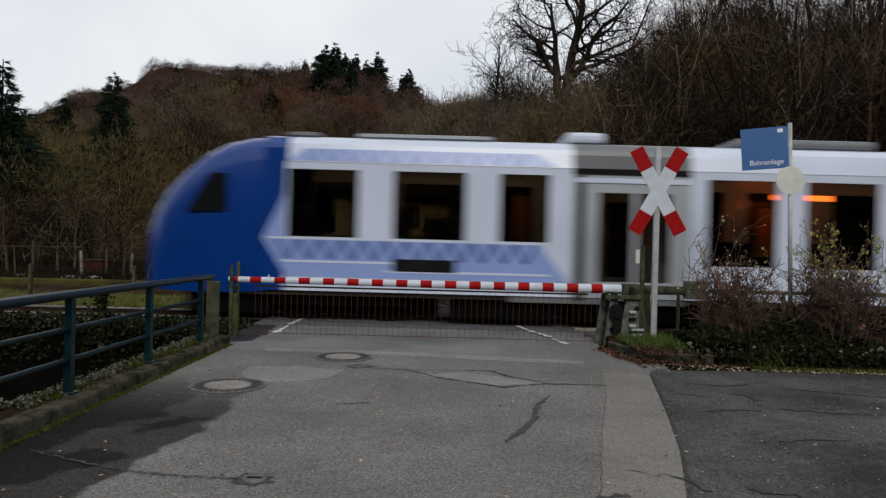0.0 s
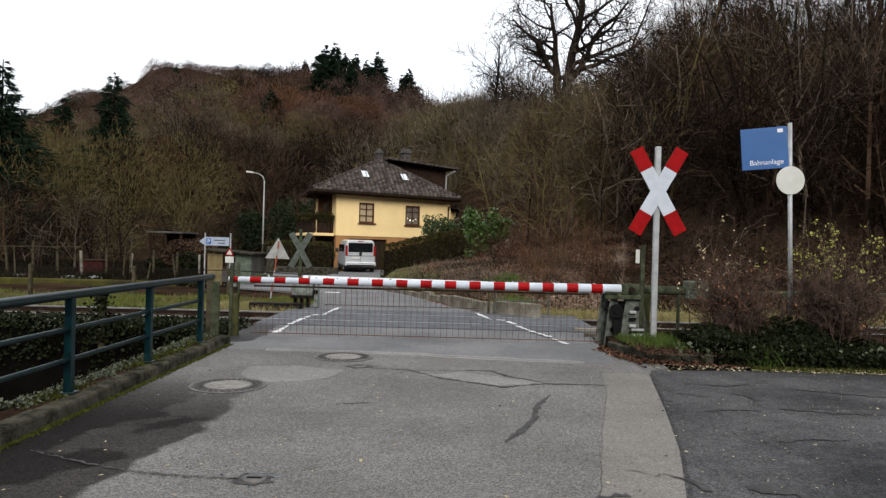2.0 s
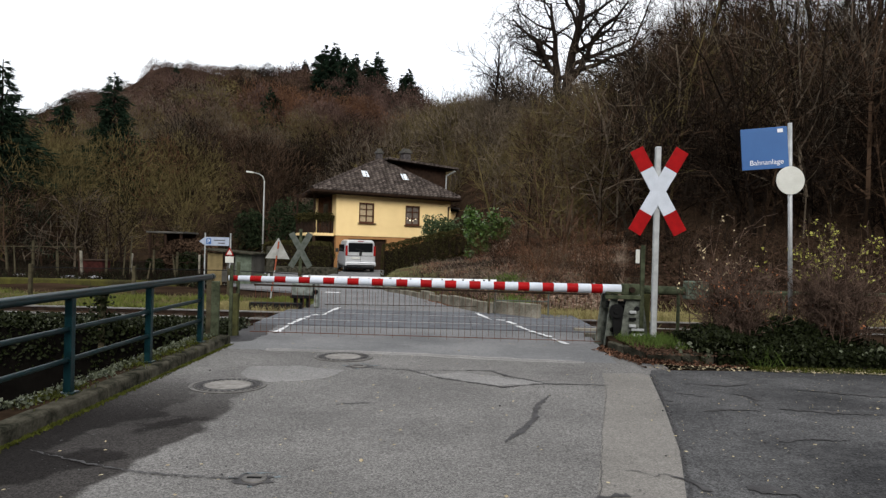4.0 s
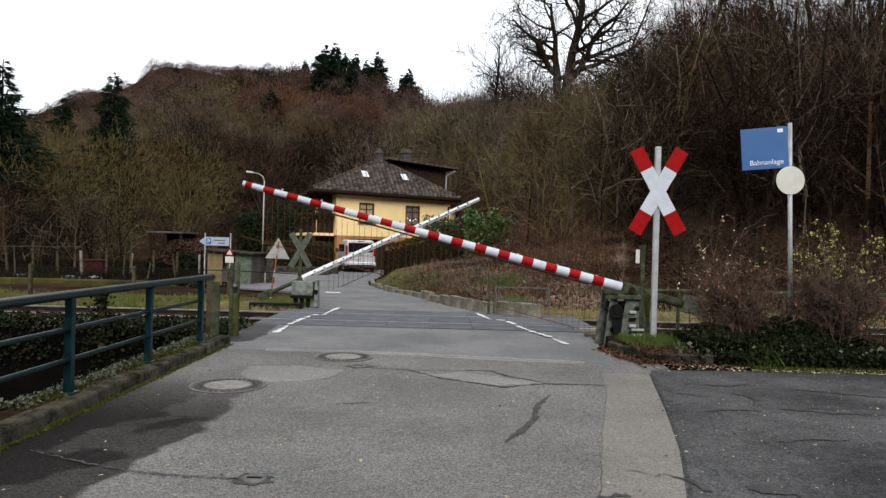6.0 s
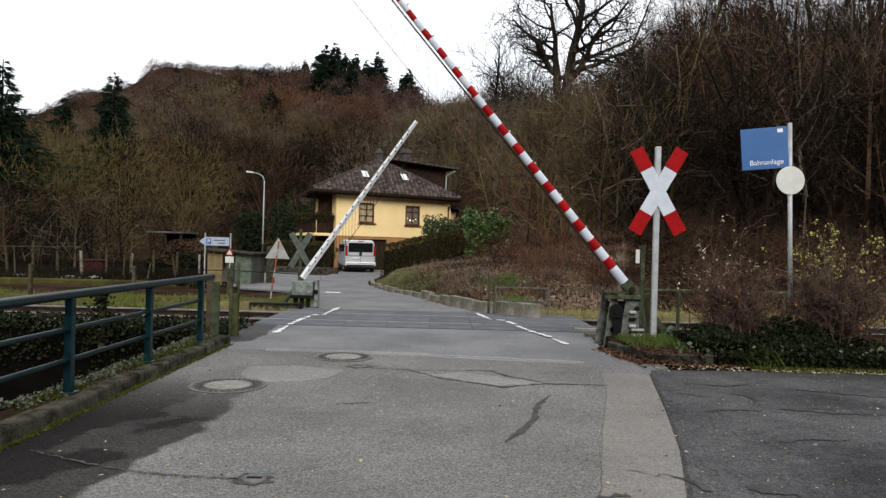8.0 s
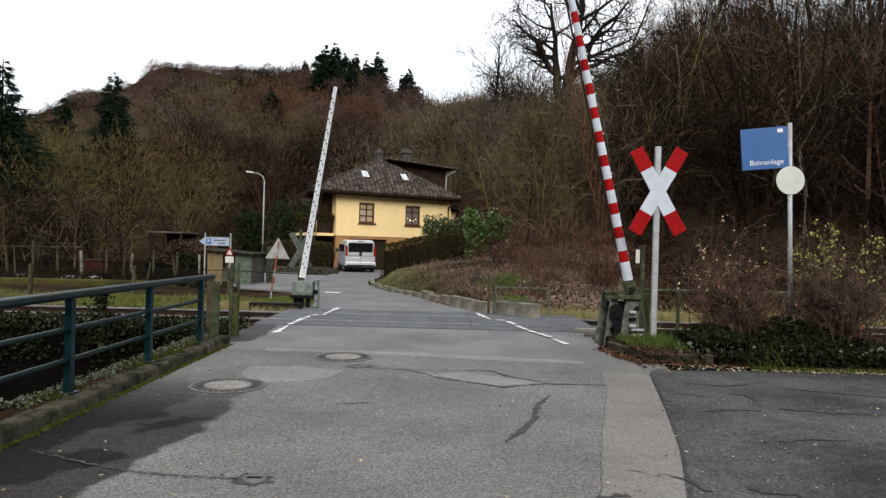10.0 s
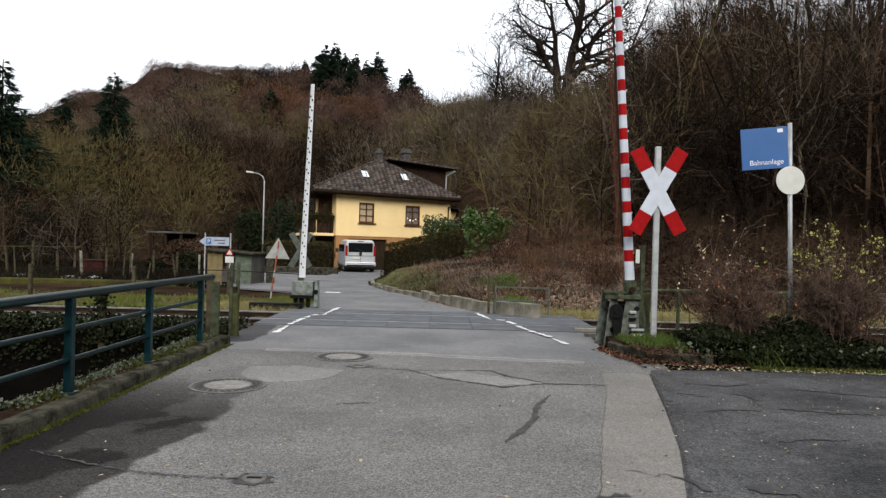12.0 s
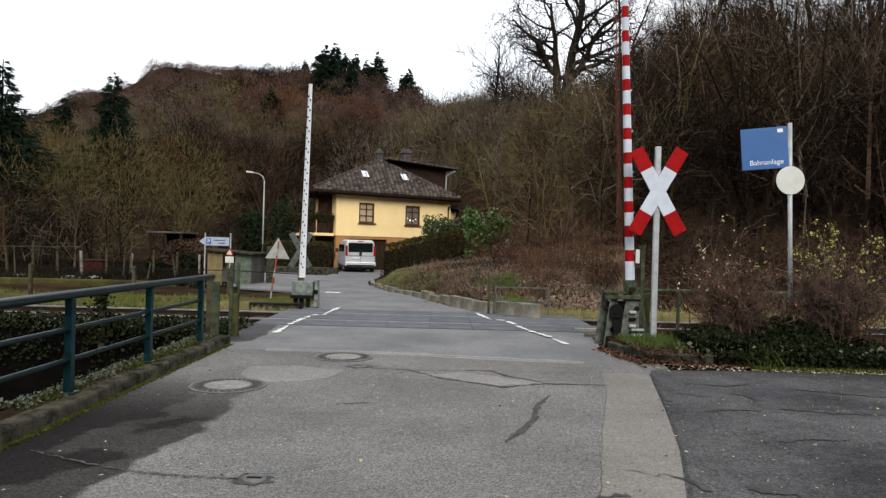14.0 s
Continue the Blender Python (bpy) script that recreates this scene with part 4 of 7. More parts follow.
# ---------- materials of the things ----------
def glass(name, tint, gloss):
    m = bpy.data.materials.new(name)
    m.use_nodes = True
    n, l = m.node_tree.nodes, m.node_tree.links
    n.remove(n["Principled BSDF"])
    tr, gl, mx = n.new("ShaderNodeBsdfTransparent"), n.new("ShaderNodeBsdfGlossy"), n.new("ShaderNodeMixShader")
    tr.inputs["Color"].default_value = (*tint, 1)
    gl.inputs["Roughness"].default_value = 0.03
    mx.inputs["Fac"].default_value = gloss
    l.new(tr.outputs[0], mx.inputs[1])
    l.new(gl.outputs[0], mx.inputs[2])
    l.new(mx.outputs[0], n["Material Output"].inputs["Surface"])
    return m


M.update({
    "train_white": mat("train_white_paint", (0.55, 0.60, 0.71), (0.49, 0.54, 0.645), 0.8, 0.22, bump=0.0, spec=0.5),
    "train_pale": mat("train_pale_blue", (0.25, 0.33, 0.60), (0.21, 0.29, 0.55), 0.8, 0.22, bump=0.0, spec=0.5),
    "train_line": mat("train_lattice_blue", (0.035, 0.065, 0.24), (0.03, 0.055, 0.21), 0.8, 0.3, bump=0.0),
    "train_grey": mat("train_grey_paint", (0.15, 0.155, 0.16), (0.12, 0.124, 0.13), 1, 0.4, bump=0.0),
    "train_door": mat("train_door_grey", (0.34, 0.36, 0.38), (0.28, 0.3, 0.32), 1, 0.35, bump=0.0),
    # near-black tone includes the shade beneath the train
    "train_under": mat("shade_black_underframe", (0.005, 0.005, 0.005), (0.003, 0.003, 0.003), 3, 0.95, bump=0.2),
    "train_glass": glass("tinted_train_glass", (0.42, 0.41, 0.39), 0.012),
    "cab_glass": mat("dark_cab_glass", (0.008, 0.009, 0.011), (0.006, 0.007, 0.008), 2, 0.08, bump=0.0, spec=0.12),
    "seat_cloth": mat("dark_seat_cloth", (0.03, 0.03, 0.045), (0.015, 0.015, 0.02), 8, 0.9),
    "inside": mat("train_lining", (0.035, 0.028, 0.02), (0.02, 0.017, 0.013), 2, 0.7),
    "warm_lining": mat("warm_wood_lining", (0.5, 0.22, 0.06), (0.3, 0.13, 0.04), 2, 0.6),
    "boom_white": mat("dull_white_boom", (0.66, 0.67, 0.68), (0.54, 0.55, 0.56), 5, 0.5, bump=0.05, spec=0.1),
    "maroon": mat("faded_maroon_board", (0.055, 0.018, 0.015), (0.025, 0.009, 0.008), 5, 0.85),
    "dim_curtain": mat("dim_curtain", (0.19, 0.16, 0.135), (0.10, 0.085, 0.07), 6, 0.7),
    "rust_dark": mat("rusty_red_rod", (0.12, 0.045, 0.028), (0.055, 0.024, 0.016), 7, 0.85),
    "weathered_back": mat("weathered_sign_back", (0.115, 0.125, 0.11), (0.05, 0.058, 0.048), 6, 0.8),
    "cabinet_grey": mat("grey_cabinet_paint", (0.22, 0.24, 0.22), (0.08, 0.09, 0.075), 7, 0.7),
    "sign_bluish": mat("bluish_sign_face", (0.36, 0.41, 0.50), (0.29, 0.33, 0.42), 5, 0.5, bump=0.05),
    "stand": mat("pale_green_stand", (0.15, 0.16, 0.135), (0.03, 0.034, 0.026), 9, 0.75),
    "lamp_strip": mat("warm_lamp_strip", (0.9, 0.7, 0.4), (0.9, 0.7, 0.4), 5, 0.5, bump=0, emit=(1.0, 0.62, 0.28), power=3.0),
    "led": mat("orange_display", (0.8, 0.2, 0.02), (0.6, 0.14, 0.02), 20, 0.5, bump=0, emit=(1.0, 0.16, 0.02), power=16.0),
    "tail_lamp": mat("red_tail_lamp", (0.8, 0.08, 0.02), (0.6, 0.05, 0.02), 20, 0.4, bump=0, emit=(1.0, 0.1, 0.02), power=9.0),
    "brown_wall": mat("brown_base_render", (0.40, 0.21, 0.09), (0.33, 0.17, 0.07), 1.5, 0.9),
    "gallery_wood": mat("brown_gallery_boards", (0.11, 0.05, 0.022), (0.05, 0.022, 0.012), 4, 0.8, vary=0.25),
    "soffit": mat("dark_stained_timber", (0.04, 0.024, 0.016), (0.02, 0.013, 0.01), 5, 0.8),
    "window_wood": mat("brown_window_frame", (0.09, 0.035, 0.016), (0.06, 0.024, 0.012), 8, 0.6),
    "window_glass": mat("dark_window_glass", (0.05, 0.045, 0.035), (0.025, 0.022, 0.018), 1.5, 0.06, bump=0.0, spec=0.5),
    "curtain": mat("pale_curtain", (0.5, 0.4, 0.26), (0.35, 0.27, 0.16), 8, 0.9),
    "lamp_glow": mat("window_star_glow", (0.9, 0.8, 0.6), (0.9, 0.8, 0.6), 8, 0.6, bump=0, emit=(1.0, 0.85, 0.6), power=1.1),
    "tile": mat("weathered_roof_tile", (0.115, 0.094, 0.083), (0.013, 0.010, 0.009), 5, 0.9, bump=0.6, fine=18, vary=0.5),
    "brick": mat("dark_chimney_brick", (0.10, 0.09, 0.088), (0.035, 0.03, 0.03), 8, 0.9),
    # pale base colour paints the sky's reflection onto the glass
    "skylight": mat("sky_toned_skylight_glass", (0.72, 0.78, 0.82), (0.6, 0.66, 0.72), 3, 0.1, bump=0.0),
    "silver": mat("silver_car_paint", (0.58, 0.59, 0.6), (0.5, 0.51, 0.52), 2, 0.3, 0.3, bump=0.0),
    "car_glass": mat("dark_car_glass", (0.008, 0.009, 0.01), (0.006, 0.007, 0.008), 2, 0.08, bump=0.0, spec=0.15),
    "car_plastic": mat("dark_plastic", (0.03, 0.03, 0.03), (0.018, 0.018, 0.018), 6, 0.6),
    "car_red": mat("red_lamp_glass", (0.3, 0.012, 0.012), (0.22, 0.01, 0.01), 6, 0.2, bump=0.0),
    "sign_blue": mat("blue_sign_face", (0.035, 0.115, 0.30), (0.03, 0.1, 0.27), 3, 0.4, bump=0.02),
    "sign_white": mat("white_sign_face", (0.6, 0.6, 0.55), (0.5, 0.5, 0.45), 5, 0.5, bump=0.05),
    "letter": mat("white_lettering", (0.75, 0.76, 0.78), (0.7, 0.71, 0.73), 5, 0.5, bump=0),
    "sign_back": mat("grey_sign_back", (0.36, 0.36, 0.34), (0.26, 0.26, 0.24), 6, 0.6, 0.2),
    "orange_paint": mat("faded_orange_paint", (0.36, 0.085, 0.035), (0.16, 0.045, 0.025), 14, 0.7),
    "green_box": mat("mossy_green_cabinet", (0.12, 0.145, 0.11), (0.06, 0.075, 0.05), 6, 0.7),
    "shed_board": mat("ochre_board", (0.22, 0.17, 0.085), (0.14, 0.11, 0.055), 4, 0.85),
    "shed_metal": mat("dull_shed_metal", (0.09, 0.085, 0.075), (0.05, 0.047, 0.04), 3, 0.7),
})


# ---------- railing ----------
def build_railing():
    t = thing("railing", pose(-3.62, 0, 0.13), "blue-green painted steel pipe railing along the bridge", "railing")
    for i in range(10):
        y = 10.2 - 1.79 * i
        bm = bmesh.new()
        box(bm, (0, y, 0.46), (0.075, 0.075, 0.93), 0.006)
        box(bm, (0, y, 0.008), (0.14, 0.14, 0.016), 0.004)
        part("post", bm, M["teal"], t)
    bm = bmesh.new()
    rod(bm, (0, -5.9, 0.955), (0, 10.6, 0.965), 0.045, seg=14)
    rod(bm, (0, 10.6, 0.965), (-0.08, 10.95, 0.955), 0.045, seg=14)
    part("top_rail", bm, M["teal"], t, smooth=True)
    for z in (0.33, 0.63):
        bm = bmesh.new()
        rod(bm, (0, -5.9, z), (0, 10.2, z), 0.026, seg=10)
        part("mid_rail", bm, M["teal"], t, smooth=True)


build_railing()


def old_post(x, y, h, w, label, material="wood", z=-0.1):
    bm = bmesh.new()
    box(bm, (0, 0, h / 2), (w, w, h), 0.012)
    o = part("post", bm, M[material])
    o.matrix_basis = pose(x, y, z, 0, 0, 12)
    return tagged(o, label, "post")


old_post(-3.80, 11.4, 1.08, 0.13, "square grey-green steel post at the railing's end", "green_steel")
old_post(-4.02, 11.75, 1.1, 0.1, "mossy wooden post beside the ditch")


def barrier_rest():
    t = thing("barrier_rest", pose(-3.66, 11.95, -0.06), "mossy forked post that carries the lowered barrier", "post")
    for x, h in ((0.05, 1.36), (-0.03, 1.3)):
        bm = bmesh.new()
        box(bm, (x, 0.06 if x > 0 else -0.07, h / 2), (0.055, 0.05, h), 0.008)
        part("prong", bm, M["green_steel"], t)
    bm = bmesh.new()
    box(bm, (0.01, 0, 0.9), (0.08, 0.14, 0.04))
    part("cradle", bm, M["rust"], t)
    bm = bmesh.new()
    box(bm, (0.01, 0, 0.4), (0.14, 0.1, 0.8), 0.01)
    part("stem", bm, M["moss_post"], t)


barrier_rest()

# ---------- barriers ----------
NEAR = [(0, 0), (3.2, 0), (4.2, 0.3), (4.8, 1.9), (5.3, 5.0), (5.7, 9.3), (6.1, 15.5), (6.5, 22.4), (6.9, 29.8), (7.3, 37.0), (7.7, 44.3), (8.2, 53.5), (8.8, 63.0), (9.5, 72.3), (10.3, 79.0), (11, 82.0), (11.5, 84.0), (12.2, 86.6), (12.8, 87.3), (14, 87.4)]
FAR = [(0, 0), (3.2, 0), (3.9, 0.4), (4.6, 5.2), (5.3, 15.3), (5.7, 21.5), (6.1, 27.0), (6.5, 32.5), (6.9, 38.3), (7.3, 44.5), (7.7, 50.7), (8.2, 58.6), (8.8, 67.5), (9.5, 76.5), (10.3, 83.6), (11, 85.8), (11.5, 87.1), (12.5, 88.8), (14, 88.9)]
MOVING = []


def boom_radius(u, n, r0, r1):
    return r0 + (r1 - r0) * u / n


def build_near_barrier():
    t = thing("near_barrier", pose(3.33, 12.0, 0.0), "level crossing barrier with red and white boom and rusty hanging grille", "barrier")
    for x, turn, prof in ((-0.4, 20, [(-0.1, -0.02), (0.16, -0.02), (0.16, 0.92), (0.03, 0.92)]), (0.06, -8, [(-0.26, -0.02), (0.28, -0.02), (0.14, 0.92), (-0.12, 0.92)])):
        bm = bmesh.new()
        prism(bm, prof, -0.09, -0.06)
        prism(bm, prof, 0.2, 0.23)
        part("side_plate", bm, M["stand"], t, "pale grey-green steel side plate", m=pose(x, 0.0, 0.0, 0, 0, turn))
        for z in (0.28, 0.66):
            bm = bmesh.new()
            rod(bm, (0.05, -0.115, z), (0.05, -0.085, z), 0.045, seg=12)
            part("cover_bolt", bm, M["black"], t, m=pose(x, 0.0, 0.0, 0, 0, turn))
    bm = bmesh.new()
    box(bm, (-0.12, 0.06, 0.93), (0.66, 0.3, 0.04), 0.006)
    part("top_plate", bm, M["green_steel"], t)
    bm = bmesh.new()
    box(bm, (-0.13, 0.1, 0.42), (0.16, 0.2, 0.5), 0.02)
    rod(bm, (-0.4, 0.05, 0.72), (0.25, 0.05, 0.72), 0.06)
    rod(bm, (-0.2, -0.05, 0.25), (-0.2, 0.25, 0.25), 0.14)
    part("drive", bm, M["black"], t, "black greasy drive gear")
    bm = bmesh.new()
    rod(bm, (-0.28, -0.2, 0.62), (-0.28, -0.14, 0.62), 0.12, seg=18)
    rod(bm, (-0.28, -0.22, 0.62), (-0.28, -0.2, 0.62), 0.05, seg=12)
    part("gear_wheel", bm, M["black"], t, "black gear wheel")
    bm = bmesh.new()
    prism(bm, [(-0.3, 0.05), (-0.2, 0.05), (-0.15, 0.62), (-0.34, 0.62)], -0.16, -0.12)
    part("lever", bm, M["black"], t, "black hanging lever")
    bm = bmesh.new()
    box(bm, (-0.16, -0.14, 0.86), (0.62, 0.05, 0.07), 0.008)
    part("cross_beam", bm, M["green_steel"], t)
    for k in range(5):
        bm = bmesh.new()
        box(bm, (0.02, -0.125, 0.12 + 0.12 * k), (0.12, 0.04, 0.05), 0.008)
        part("bolt_block", bm, M["black" if k % 2 else "galv"], t)
    bm = bmesh.new()
    box(bm, (0.27, -0.02, 0.45), (0.12, 0.14, 0.95), 0.01)
    part("corner_post", bm, M["moss_post"], t, "mossy brown-green post")
    bm = bmesh.new()
    for k in range(3):
        box(bm, (0.1, -0.18, 0.12 + 0.09 * k), (0.22, 0.03, 0.04), 0.004)
    part("step_bracket", bm, M["galv"], t)
    bm = bmesh.new()
    box(bm, (0.18, -0.1, 0.9), (0.07, 0.05, 1.75), 0.006)
    part("sign_post", bm, M["green_steel"], t)
    bm = bmesh.new()
    box(bm, (0.08, -0.13, 1.58), (0.07, 0.012, 0.24), 0.004)
    part("number_plate", bm, M["sign_white"], t, "small white plate")
    bm = bmesh.new()
    rod(bm, (0, -0.16, 0.99), (0, 0.2, 0.99), 0.05, seg=14)
    part("axle", bm, M["rust"], t)
    boom = new("boom")
    boom.parent = t
    boom.matrix_basis = pose(0, 0, 0.99)
    L, r0, r1 = 7.1, 0.05, 0.085
    cuts = [0.0, 0.05, 0.17]
    for i in range(16):
        cuts += [0.38 + 0.43 * i, 0.58 + 0.43 * i]
    cuts = [c for c in cuts if c < 6.8] + [6.93]
    for i, (u, v) in enumerate(zip(cuts, cuts[1:])):
        bm = bmesh.new()
        rod(bm, (u - L, 0, 0), (v - L, 0, 0), boom_radius(u, L, r0, r1), boom_radius(v, L, r0, r1), 18, caps=(i == 0))
        part("stripe", bm, M["red" if i % 2 else "white"], boom, smooth=False)
    bm = bmesh.new()
    rod(bm, (6.93 - L, 0, 0), (0.95, 0, 0), 0.085, 0.075, 16)
    box(bm, (0, 0, 0), (0.3, 0.2, 0.2), 0.02)
    part("arm", bm, M["green_steel"], boom, "mossy green steel arm")
    bm = bmesh.new()
    box(bm, (1.16, 0.0, 0.02), (0.4, 0.2, 0.32), 0.02)
    part("counterweight", bm, M["green_box"], boom, "grey-green counterweight block")
    bm = bmesh.new()
    box(bm, (-3.7, -0.02, -0.105), (5.9, 0.02, 0.03))
    part("hanger_strip", bm, M["rust"], boom)
    for k in range(9):
        bm = bmesh.new()
        box(bm, (-6.4 + 0.72 * k, 0.0, 0.07), (0.03, 0.03, 0.05))
        part("stud", bm, M["galv"], boom)
    N = 0.8
    bm = bmesh.new()
    box(bm, (0, 0, -N / 2), (0.005, 0.005, N))
    me = finish("hanging_rod", bm, M["rust_dark"])
    for k in range(58):
        o = new("hanging_rod", me)
        o.parent = boom
        x, drop = -6.62 + 0.106 * k, (0.10, 0.14, 0.18)[k % 3]
        MOVING.append((o, [(s, pose(x, -0.02, -drop, 0, -a, 0)) for s, a in NEAR]))
    bm = bmesh.new()
    box(bm, (-3.6, 0, 0), (6.2, 0.009, 0.012), 0.002)
    o = part("grille_rail", bm, M["rust_dark"], boom, "rust-red lower rail of the grille")
    MOVING.append((o, [(s, pose(-N * math.sin(radians(a)), -0.02, -0.13 - N * math.cos(radians(a)))) for s, a in NEAR]))
    MOVING.append((boom, [(s, pose(0, 0, 0.99, 0, a, 0)) for s, a in NEAR]))


def build_far_barrier():
    t = thing("far_barrier", pose(-3.69, 17.6, 0.0), "white barrier boom with dark holes on a mossy cabinet", "barrier")
    bm = bmesh.new()
    box(bm, (0.1, 0.0, 0.5), (0.54, 0.35, 0.36), 0.02)
    part("cabinet", bm, M["cabinet_grey"], t, "mossy grey-green drive cabinet")
    bm = bmesh.new()
    box(bm, (0.1, -0.18, 0.5), (0.4, 0.02, 0.25), 0.006)
    part("cabinet_door", bm, M["cabinet_grey"], t)
    bm = bmesh.new()
    box(bm, (0.1, 0.0, 0.28), (0.6, 0.4, 0.08), 0.01)
    part("base_plate", bm, M["black"], t)
    for x in (-0.1, 0.06, 0.22):
        bm = bmesh.new()
        box(bm, (x, 0.02, 0.1), (0.07, 0.24, 0.34), 0.01)
        part("leg", bm, M["black"], t)
    bm = bmesh.new()
    prism(bm, [(0.40, 0.02), (0.5, 0.02), (0.48, 0.72), (0.42, 0.72)], -0.16, 0.16)
    part("side_plate", bm, M["cabinet_grey"], t)
    bm = bmesh.new()
    rod(bm, (0.45, -0.2, 0.42), (0.45, -0.15, 0.42), 0.06, seg=12)
    part("pivot", bm, M["black"], t)
    boom = new("boom")
    boom.parent = t
    boom.matrix_basis = pose(0, 0.25, 0.73)
    L = 5.12
    bm = bmesh.new()
    box(bm, (0.04, 0, 0), (0.02, 0.15, 0.15), 0.005)
    rod(bm, (0.05, 0, 0), (L, 0, 0), 0.085, 0.05, 4)
    part("bar", bm, M["boom_white"], boom, "white tapered bar")
    bm = bmesh.new()
    rod(bm, (0, 0, 0), (0, 0.02, 0), 0.026, seg=8)
    me = finish("hole", bm, M["black"])
    for k in range(17):
        for dx in (0, 0.09):
            o = new("hole", me)
            o.parent = boom
            x = 0.3 + 0.275 * k + dx
            o.location = (x, -0.074 + 0.006 * x, 0.02 if dx else -0.015)
    bm = bmesh.new()
    rod(bm, (0.05, 0, 0), (-1.05, 0, 0), 0.055, 0.05, 10)
    box(bm, (-1.05, 0, 0), (0.36, 0.16, 0.2), 0.02)
    part("counterweight", bm, M["green_steel"], boom)
    N = 0.6
    bm = bmesh.new()
    box(bm, (0, 0, -N / 2), (0.0065, 0.0065, N))
    me = finish("hanging_rod", bm, M["rust"])
    for k in range(28):
        o = new("hanging_rod", me)
        o.parent = boom
        x = 0.75 + 0.14 * k
        MOVING.append((o, [(s, pose(x, 0.02, -0.07, 0, a, 0)) for s, a in FAR]))
    bm = bmesh.new()
    box(bm, (2.65, 0, 0), (4.1, 0.012, 0.014), 0.002)
    o = part("grille_rail", bm, M["rust"], boom)
    MOVING.append((o, [(s, pose(N * math.sin(radians(a)), 0.02, -0.07 - N * math.cos(radians(a)))) for s, a in FAR]))
    MOVING.append((boom, [(s, pose(0, 0.25, 0.73, 0, -a, 0)) for s, a in FAR]))


build_near_barrier()
build_far_barrier()


# ---------- train ----------
def panel_with_holes(bm, x0, x1, z0, z1, y0, y1, holes):
    """A wall in x and z with rectangular openings (xa, xb, za, zb)."""
    xs = sorted({x0, x1, *[h[0] for h in holes], *[h[1] for h in holes]})
    zs = sorted({z0, z1, *[h[2] for h in holes], *[h[3] for h in holes]})
    for xa, xb in zip(xs, xs[1:]):
        run = None
        for za, zb in list(zip(zs, zs[1:])) + [(None, None)]:
            solid = za is not None and not any(h[0] - 1e-6 <= xa and xb <= h[1] + 1e-6 and h[2] - 1e-6 <= za and zb <= h[3] + 1e-6 for h in holes)
            if solid:
                run = (run[0], zb) if run else (za, zb)
            elif run:
                box(bm, ((xa + xb) / 2, (y0 + y1) / 2, (run[0] + run[1]) / 2), (xb - xa, abs(y1 - y0), run[1] - run[0]))
                run = None
    bmesh.ops.remove_doubles(bm, verts=bm.verts, dist=0.0005)


HIGH = [(3.04, 4.51), (5.24, 6.74), (7.44, 8.47)]
LOW = [(11.75, 13.2), (13.8, 15.3), (15.9, 17.4), (18.0, 19.5), (20.1, 21.6), (22.2, 23.7), (24.3, 25.8)]
CARLEN = 26.6


def loft(bm, stations, full=True):
    """Rounded car body along x. stations: x, top, half width, bottom."""
    rings = []
    for x, top, hw, bot in stations:
        s = max(top - 0.62, bot + 0.3)
        k = top - s
        half = [(hw * 0.96, bot), (hw, bot + 0.25), (hw, s), (hw * 0.975, s + 0.38 * k), (hw * 0.88, s + 0.68 * k), (hw * 0.66, s + 0.9 * k), (hw * 0.33, top)]
        ring = [(-y, z) for y, z in half] + [(y, z) for y, z in half[::-1]]
        rings.append([bm.verts.new((x, y, z)) for y, z in ring])
    for a, b in zip(rings, rings[1:]):
        for i in range(len(a) - 1):
            bm.faces.new((a[i], a[i + 1], b[i + 1], b[i]))
    bm.faces.new(rings[0])
    bmesh.ops.recalc_face_normals(bm, faces=bm.faces)


